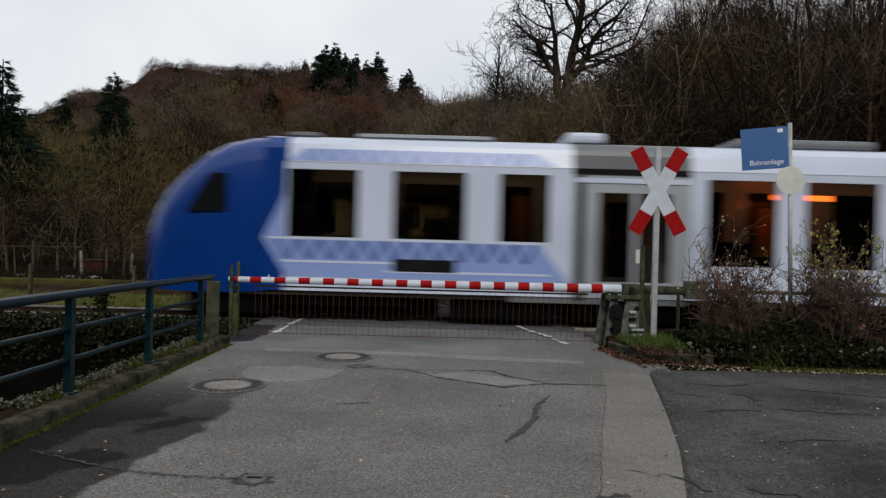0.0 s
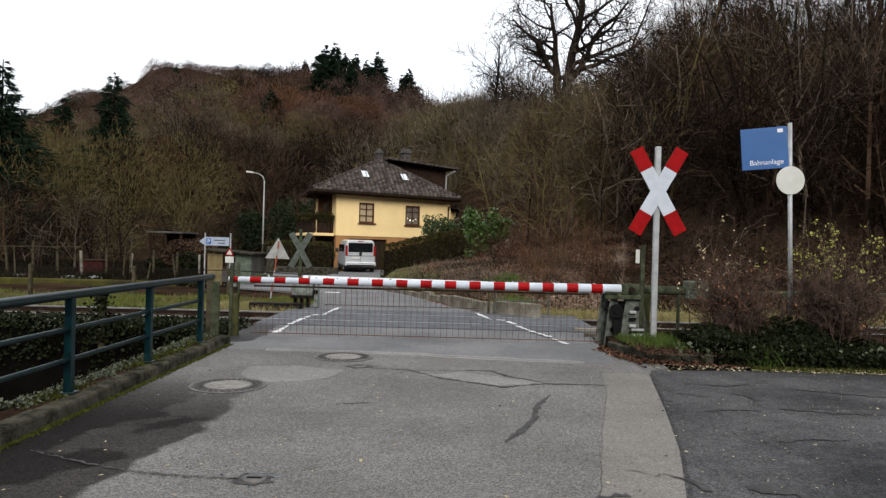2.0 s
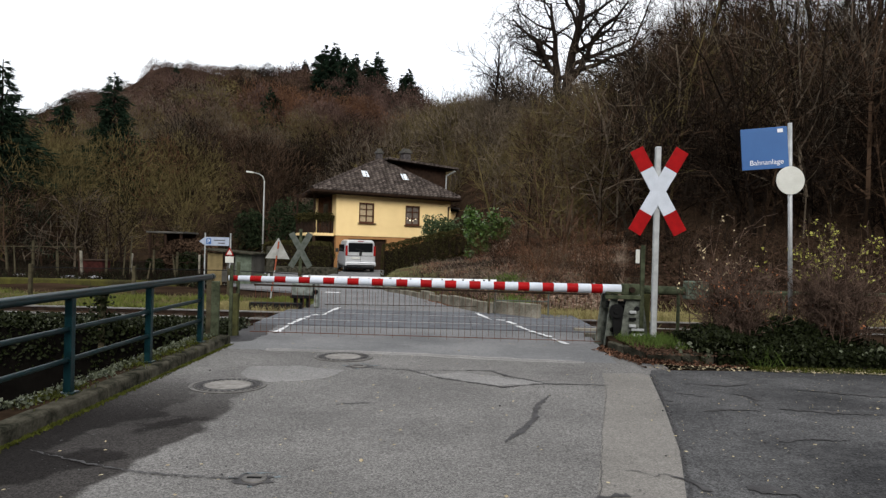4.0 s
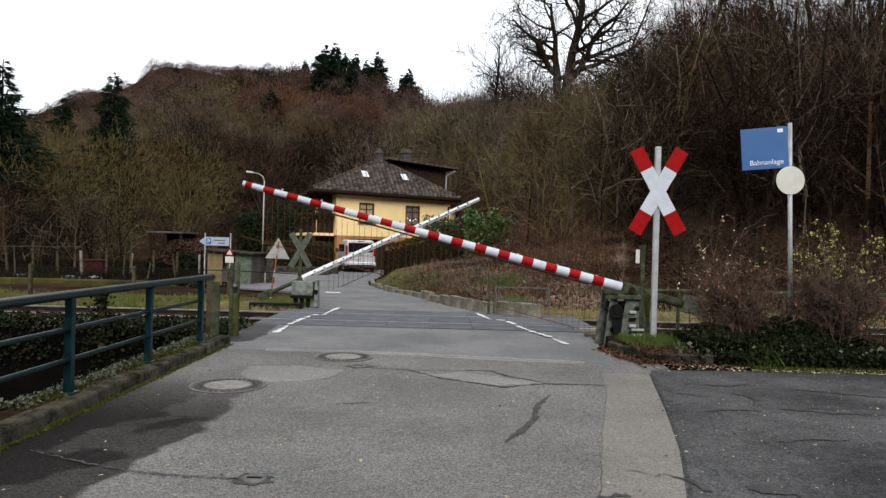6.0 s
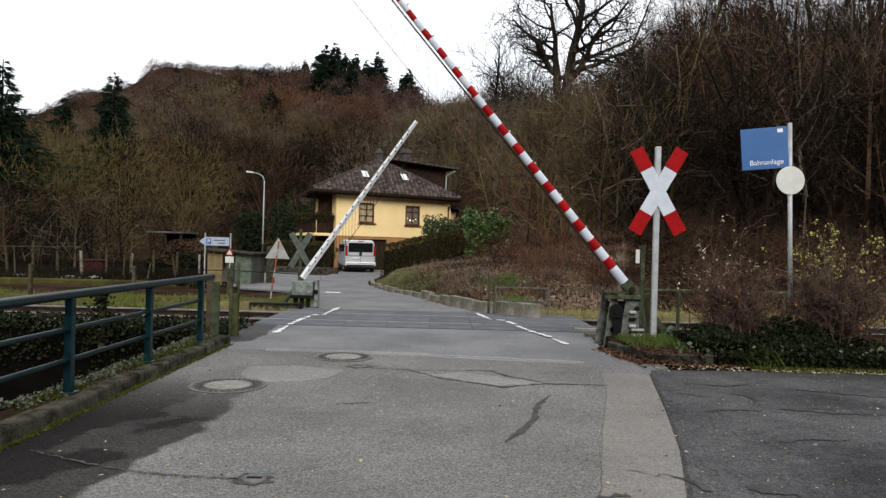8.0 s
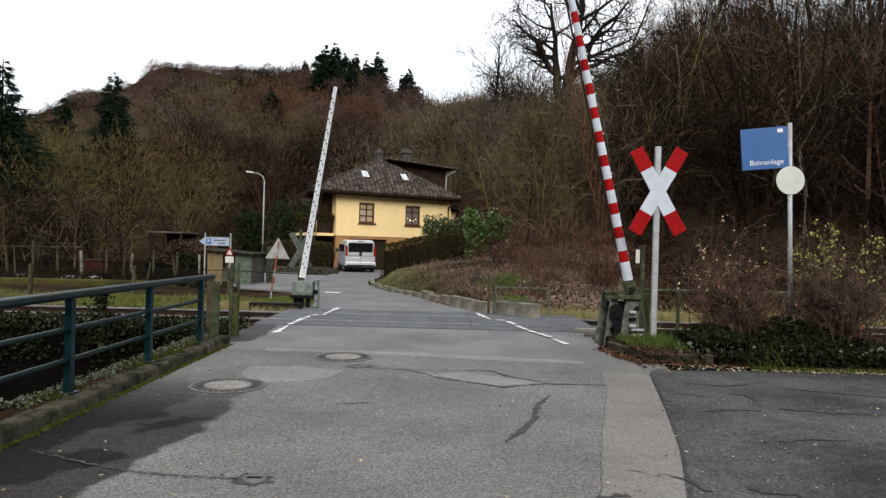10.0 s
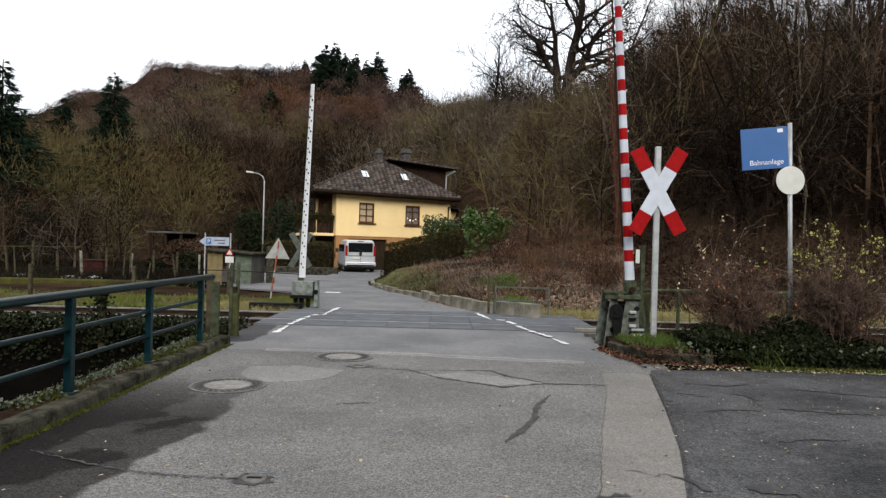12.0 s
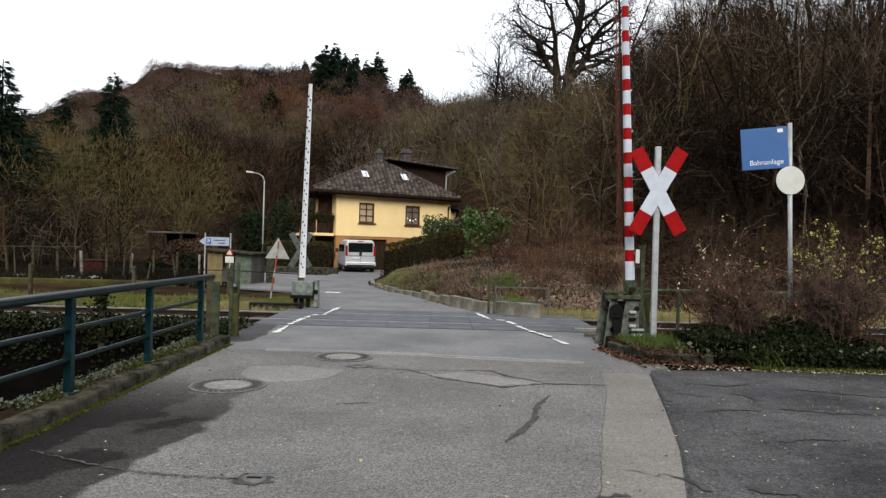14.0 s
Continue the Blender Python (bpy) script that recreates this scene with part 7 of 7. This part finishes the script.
        box(bm, (2.0, 16.95, z), (1.3, 0.032, 0.032), 0.005)
        part("bar", bm, M["weathered_back"], t)
    bm = bmesh.new()
    rod(bm, (0, 0, 0), (0, 0, 1.05), 0.03, seg=8)
    tagged(part("marker_post", bm, M["wood"], m=pose(1.18, 17.0, -0.1)), "thin wooden marker post by the wall", "post")
    # pipe rail behind the near barrier
    t = thing("pipe_rail", pose(0, 0, 0), "mossy green pipe rail beside the track", "guard rail")
    for x in (3.75, 4.5, 6.5, 8.5):
        bm = bmesh.new()
        rod(bm, (x, 12.9, -0.1), (x, 12.9, 0.92), 0.035, seg=8)
        part("post", bm, M["green_steel"], t)
    bm = bmesh.new()
    rod(bm, (3.5, 12.9, 0.93), (9.5, 12.9, 0.97), 0.035, seg=8)
    part("rail", bm, M["green_steel"], t)


M["moss_wall"] = mat("mossy_wall", (0.09, 0.085, 0.02), (0.025, 0.022, 0.014), 1.2, 0.95, bump=0.8, fine=20)
build_fences()


# ---------- planted island ----------
def build_island():
    isl = slab("island", [(2.85, 11.3), (2.95, 10.75), (3.15, 10.35), (3.6, 10.2), (7, 10.1), (70, 10.1), (70, 13.2), (3.9, 13.2), (3.2, 12.6), (2.9, 12.0)], 0.17, 0.3, M["soil"], ragged=0.03, step=0.5)
    tagged(isl, "raised bed of soil and litter beside the crossing", "planted bed", kind="structure")
    rnd = random.Random(5)
    line = [(2.82, 11.25), (2.93, 10.72), (3.13, 10.3), (3.6, 10.13), (7.4, 10.03)]
    for p, q in zip(line, line[1:]):
        p, q = Vector(p), Vector(q)
        n = max(1, round((q - p).length / 0.5))
        for k in range(n):
            c = p.lerp(q, (k + 0.5) / n)
            bm = bmesh.new()
            box(bm, (0, 0, 0), ((q - p).length / n - 0.012, 0.11, 0.34), 0.015)
            part("kerb_stone", bm, M["kerb"], isl, m=pose(c.x, c.y, -0.01 + rnd.uniform(-0.02, 0.02), rnd.uniform(-4, 4), rnd.uniform(-2, 2), math.degrees(math.atan2((q - p).y, (q - p).x))))
    rng = np.random.default_rng(41)

    def shrub(x, y, n, h, spread, label, material, leaves):
        t = thing("shrub", pose(x, y, 0.15), label, "shrub", "bare shrubs on the bed")
        segs = []
        for k in range(n):
            an = rng.random() * math.tau
            lean = np.array([math.cos(an) * rng.uniform(0.05, spread), math.sin(an) * rng.uniform(0.05, spread), 1.0])
            g = grow(rng, h * rng.uniform(0.6, 1.2), 0.009, 2, (6, 3), 0.5, 0.1, 0.12, 0.15, 0.4, lean=lean / np.linalg.norm(lean), steps=4)
            off = np.array([rng.normal(0, 0.17), rng.normal(0, 0.13), 0])
            g[:, :3] += off
            g[:, 3:6] += off
            segs.append(g)
        segs = np.concatenate(segs)
        segs[:, 6:] = np.maximum(segs[:, 6:], 0.0048)
        v, f = tubes(segs, 3)
        o = new("twig_mass", mesh_of("twig_mass", v, f, [M[material]]))
        o.parent = t
        for lm, cnt, lo, hi, size in leaves:
            ok = segs[(segs[:, 5] > lo) & (segs[:, 5] < hi)]
            c = ok[rng.integers(0, len(ok), cnt), 3:6] + rng.normal(0, 0.015, (cnt, 3))
            v, f = leaf_cloud(c, size, rng)
            o = new("foliage", mesh_of("foliage", v, f, [M[lm]]))
            o.parent = t

    shrub(4.68, 10.75, 120, 1.12, 0.3, "leafless brown shrub with a few copper leaves", "twig_shrub", [("leaf_orange", 420, 0.55, 1.3, 0.022)])
    shrub(5.35, 10.9, 14, 0.8, 0.5, "thin leafless shrub between two larger ones", "twig_shrub", [("leaf_orange", 160, 0.1, 0.9, 0.022)])
    shrub(6.25, 10.75, 170, 1.2, 0.5, "dense leafless dark brown shrub", "twig_shrub", [("leaf_orange", 60, 0.1, 0.7, 0.03)])
    shrub(4.6, 11.3, 9, 1.75, 0.35, "tall thin shrub with pale withered leaves", "twig_shrub", [("leaf_cream", 120, 0.9, 2.3, 0.023)])
    shrub(6.35, 11.35, 20, 1.75, 0.5, "thin shrub with yellow-green leaves", "twig_shrub", [("leaf_yellow", 620, 1.1, 2.3, 0.027)])
    shrub(7.5, 10.8, 26, 1.1, 0.7, "arching bare brown shrub", "twig_shrub", [("leaf_orange", 60, 0.1, 0.9, 0.03)])
    # ivy over the front of the bed
    def carpet(name, n, fx, fy, fz, size, material, label, flat=0.2):
        c = np.stack([fx(n), fy(n), np.zeros(n)], -1)
        c[:, 2] = fz(c[:, 0], c[:, 1], n)
        v, f = leaf_cloud(c, size, rng, flat, 0.75)
        tagged(new(name, mesh_of(name, v, f, [M[material]])), label, "plants", kind="stuff")

    def mound(x, y, n):
        h = 0.10 + 0.5 * np.exp(-((x - 5.6) / 1.2) ** 2) * np.exp(-((y - 10.75) / 0.5) ** 2) + 0.22 * np.exp(-((x - 4.2) / 0.6) ** 2) + 0.1 * np.sin(x * 5) * 0.5
        return 0.02 + (h + 0.05) * rng.random(n) ** 0.35
    carpet("ivy", 14000, lambda n: rng.normal(5.2, 0.85, n).clip(3.85, 7.6), lambda n: 10.02 + np.abs(rng.normal(0, 0.5, n)), mound, 0.034, "leaf_ivy", "dark ivy covering the raised bed", 0.0)
    carpet("ivy", 2600, lambda n: rng.normal(5.3, 0.8, n).clip(4.1, 8), lambda n: 9.98 + rng.normal(0, 0.03, n), lambda x, y, n: 0.03 + 0.2 * rng.random(n), 0.036, "leaf_ivy", "dark ivy hanging over the bed's kerb", 0.0)
    carpet("ivy", 600, lambda n: rng.uniform(3.5, 9, n), lambda n: 9.95 + np.abs(rng.normal(0, 0.2, n)), lambda x, y, n: rng.uniform(0.02, 0.35, n), 0.035, "leaf_ivy_pale", "pale ivy at the kerb", 0.0)
    carpet("leaf_litter", 1300, lambda n: 3.0 + 6 * rng.random(n) ** 0.7, lambda n: 9.56 + np.abs(rng.normal(0, 0.26, n)), lambda x, y, n: 0.012 + 0.01 * rng.random(n), 0.019, "leaf_pale", "pale dead leaves along the kerb", 0.9)
    carpet("leaf_litter", 1300, lambda n: (2.9 + np.abs(rng.normal(0, 0.5, n))), lambda n: rng.normal(10.6, 0.5, n).clip(9.7, 12), lambda x, y, n: np.where(x > 2.95, 0.19, 0.012) + 0.01 * rng.random(n), 0.027, "leaf_dark", "brown dead leaves round the bed's corner", 0.9)
    carpet("leaf_litter", 300, lambda n: rng.uniform(-3.2, 8, n), lambda n: rng.uniform(3.5, 12.5, n), lambda x, y, n: 0.012 + 0.004 * rng.random(n), 0.016, "leaf_pale", "tiny pale leaves and specks on the asphalt", 0.95)
    carpet("grit", 900, lambda n: rng.uniform(-3.2, 9, n), lambda n: 3.5 + 6.2 * rng.random(n), lambda x, y, n: 0.009 + 0.004 * rng.random(n), 0.012, "tar", "dark grit and crumbs on the asphalt", 0.95)
    carpet("grit", 700, lambda n: rng.uniform(1.8, 9, n), lambda n: 3.5 + 6 * rng.random(n), lambda x, y, n: 0.009 + 0.004 * rng.random(n), 0.009, "leaf_pale", "pale grit on the side road", 0.95)

    # leaves drifted against the foot of the bed's kerb
    edge = [Vector(p) for p in ((2.74, 11.5), (2.88, 10.66), (3.08, 10.22), (3.6, 10.04), (4.6, 9.98))]
    pts = []
    for k in range(1500):
        i = min(int(rng.random() * 4), 3)
        p = edge[i].lerp(edge[i + 1], rng.random())
        d = abs(rng.normal(0, 0.09))
        pts.append((p.x - d * 0.8, p.y - d * 0.6, 0.012 + 0.07 * math.exp(-d * 14) * rng.random()))
    for mt, sl, lb in (("leaf_brown", slice(0, 700), "russet dead leaves drifted against the kerb"), ("leaf_dark", slice(700, 1500), "dark dead leaves drifted against the kerb")):
        v, f = leaf_cloud(pts[sl], 0.026, rng, 0.5)
        tagged(new("leaf_litter", mesh_of("leaf_litter", v, f, [M[mt]])), lb, "leaves", kind="stuff")

    def tuft(name, n, fx, fy, fz, h, w, material, label):
        r = np.stack([fx(n), fy(n), np.zeros(n)], -1)
        r[:, 2] = fz(r[:, 0], r[:, 1])
        tip = r + np.stack([rng.normal(0, h * 0.45, n), rng.normal(0, h * 0.45, n), h * rng.uniform(0.5, 1.3, n)], -1)
        v, f = blades(r, tip, np.full(n, w), rng)
        tagged(new(name, mesh_of(name, v, f, [M[material]])), label, "grass", kind="stuff")

    tuft("grass", 1900, lambda n: rng.normal(3.7, 0.38, n).clip(2.98, 4.8), lambda n: rng.normal(11.1, 0.4, n).clip(10.4, 12.4), lambda x, y: np.full_like(x, 0.17), 0.13, 0.006, "grass_bright", "bright green grass tufts on the bed")
    tuft("grass", 70, lambda n: rng.normal(4.75, 0.15, n), lambda n: rng.normal(9.95, 0.06, n), lambda x, y: np.full_like(x, 0.0), 0.3, 0.006, "grass_bright", "long grass tuft at the kerb")
    tuft("grass", 4200, lambda n: rng.uniform(4.5, 9, n), lambda n: rng.normal(9.8, 0.09, n), lambda x, y: np.full_like(x, 0.0), 0.05, 0.006, "moss", "moss and short grass along the kerb")
    def patchy(n, lim):
        x, y = -3.9 - 11 * rng.random(4 * n) ** 1.6, rng.uniform(17.25, 21.4, 4 * n)
        ok = np.sin(x * 1.1 + 0.6 * y) + np.sin(y * 2.1 - x * 0.5) + 0.8 * np.sin(x * 2.7 + 1) + rng.normal(0, 0.4, 4 * n) > lim
        return x[ok][:n], y[ok][:n]
    gx_, gy_ = patchy(15000, 0.2)
    tuft("grass", len(gx_), lambda n: gx_, lambda n: gy_, lambda x, y: height(x, y), 0.13, 0.012, "grass", "green verge grass beyond the track")
    tuft("grass", 3600, lambda n: rng.uniform(-16, -4.3, n), lambda n: rng.uniform(17.2, 21.5, n), lambda x, y: height(x, y), 0.12, 0.012, "straw_dull", "dull dry grass in the verge")
    tuft("grass", 5200, lambda n: rng.uniform(-6, -3.6, n), lambda n: rng.normal(17.3, 0.3, n), lambda x, y: height(x, y), 0.2, 0.01, "straw", "dry yellow grass tufts beside the track")
    tuft("grass", 16000, lambda n: rng.uniform(2.6, 13, n), lambda n: rng.normal(17.6, 0.45, n), lambda x, y: height(x, y), 0.2, 0.011, "straw", "dry yellow grass at the foot of the bank")
    ys = rng.uniform(18, 38, 42000)
    xs = bank_x(ys) + np.abs(rng.normal(0, 1.7, 42000))
    for nm, sl, mt in (("dull grass on the bank above the wall", slice(0, 12000), "straw_dull"), ("green grass on the bank above the wall", slice(15000, 21000), "grass"), ("dead stalks on the bank above the wall", slice(24000, 36000), "twig_mauve")):
        keep = ys[sl] < (25 if mt == "twig_mauve" else 38)
        xx, yy = xs[sl][keep], ys[sl][keep]
        tuft("grass", len(xx), lambda n: xx, lambda n: yy, lambda x, y: height(x, y), 0.22 if mt == "twig_mauve" else 0.15, 0.022, mt, nm)
    yy = rng.uniform(23.5, 34, 22000)
    xx = bank_x(yy) + 0.1 + np.interp(yy, [23, 27, 34], [0.9, 2.2, 2.4]) * rng.random(22000)
    tuft("grass", 22000, lambda n: xx, lambda n: yy, lambda x, y: height(x, y), 0.17, 0.017, "bank_grass", "grey-green short grass on the bank below the hedge")
    brush = [grow(np.random.default_rng(500 + i), 0.9, 0.01, 1, (12,), 0.7, -0.3, 0.3, 0.1, 0.7, lean=(0.4, -0.2, 1), steps=4) for i in range(4)]
    yq = rng.uniform(19.5, 26, 260)
    xq = bank_x(yq) + 0.5 + np.abs(rng.normal(0, 1.6, 260)) * np.interp(yq, [20, 26], [1, 1.5])
    for k, mt in enumerate(("twig_dark", "twig_grey", "twig_mauve")):
        v, f = strips(place(brush, [(a, b, float(height(a, b)) - 0.05, rng.uniform(0.5, 1.1)) for a, b in zip(xq[k::3], yq[k::3])], rng), rng)
        tagged(new("brushwood", mesh_of("brushwood", v, f, [M[mt]])), "cut brushwood lying on the bank above the wall", "brushwood", kind="stuff")
    tuft("grass", 4200, lambda n: np.where(rng.random(n) < 0.6, rng.normal(2.0, 0.2, n), rng.normal(1.75, 0.3, n)), lambda n: np.where(rng.random(n) < 0.6, rng.normal(21.0, 0.35, n), rng.normal(18.6, 0.25, n)), lambda x, y: height(x, y) + 0.1, 0.15, 0.012, "grass_lush", "bright grass patch on the bank")
    def garden_y(n):
        return rng.uniform(25.6, 48, n)
    for nm, mt, cnt, hh in (("dull garden grass and dead stalks", "straw_dull", 3500, 0.2), ("dark weeds in the allotment", "leaf_ivy", 14000, 0.3), ("dark dead stalks in the allotment", "twig_dark", 15000, 0.4)):
        yy = garden_y(cnt)
        xx = yy * rng.uniform(-0.78, -0.34, cnt)
        tuft("weeds", cnt, lambda n: xx, lambda n: yy, lambda x, y: height(x, y), hh, 0.02, mt, nm)
    # ivy bank between ditch and track
    carpet("ivy", 11000, lambda n: rng.uniform(-16, -3.85, n), lambda n: rng.uniform(12.98, 13.8, n), lambda x, y, n: height(x, y) + 0.22 * rng.random(n) ** 1.5, 0.03, "leaf_ivy_pale", "grey-green ivy on the bank below the track", 0.0)
    carpet("ivy", 14000, lambda n: rng.uniform(-16, -3.85, n), lambda n: rng.uniform(12.78, 13.6, n), lambda x, y, n: height(x, y) + 0.25 * rng.random(n), 0.04, "leaf_ivy", "dark ivy on the bank below the track", 0.0)
    carpet("ivy", 2000, lambda n: -3.8 + rng.normal(0, 0.07, n), lambda n: rng.uniform(6.0, 11, n), lambda x, y, n: 0.1 + 0.06 * rng.random(n), 0.023, "leaf_ivy_pale", "ivy creeping over the kerb", 0.0)
    carpet("brambles", 300, lambda n: rng.uniform(-6.5, -4.0, n), lambda n: rng.uniform(4, 11, n), lambda x, y, n: height(x, y) + 0.6 * rng.random(n), 0.05, "leaf_wine", "dark reddish brambles in the ditch", 0.0)
    tuft("moss", 5200, lambda n: -3.395 + np.abs(rng.normal(0, 0.03, n)), lambda n: rng.uniform(2, 10.9, n), lambda x, y: np.full_like(x, 0.0), 0.022, 0.008, "moss", "moss along the foot of the kerb")
    tuft("moss", 3200, lambda n: rng.normal(-3.72, 0.08, n), lambda n: rng.choice([10.2, 8.41, 6.62, 9.3], n) + rng.normal(0, 0.22, n), lambda x, y: np.full_like(x, 0.13), 0.025, 0.008, "moss", "moss cushions round the railing posts")
    # ivied stump post in the bank
    old_post(-6.35, 12.7, 1.05, 0.1, "ivy-grown old post beside the track", "wood", -0.4)
    c = np.stack([rng.normal(-6.35, 0.1, 500), rng.normal(12.65, 0.08, 500), rng.uniform(-0.3, 0.75, 500)], -1)
    leafy("climbing_ivy", "ivy climbing an old post", "ivy", c, 0.045, "leaf_ivy")


M["bank_grass"] = mat("bank_grass", (0.20, 0.19, 0.095), (0.085, 0.085, 0.04), 1.2, 0.9, bump=0.0)
M["straw_dull"] = mat("dull_straw", (0.16, 0.13, 0.065), (0.07, 0.06, 0.03), 3, 0.9, bump=0.0)
M["grass_bright"] = mat("fresh_grass", (0.085, 0.125, 0.03), (0.03, 0.045, 0.012), 5, 0.9, bump=0.0)
M["twig_shrub"] = mat("shrub_twig", (0.155, 0.105, 0.08), (0.018, 0.012, 0.009), 6, 0.9, bump=0.0)
M["leaf_wine"] = mat("wine_red_leaf", (0.014, 0.006, 0.005), (0.005, 0.003, 0.002), 8, 0.7, bump=0.0)
build_island()


# ---------- movement ----------
def motions():
    for ob, rows in MOVING:
        walk(ob, rows)


motions()
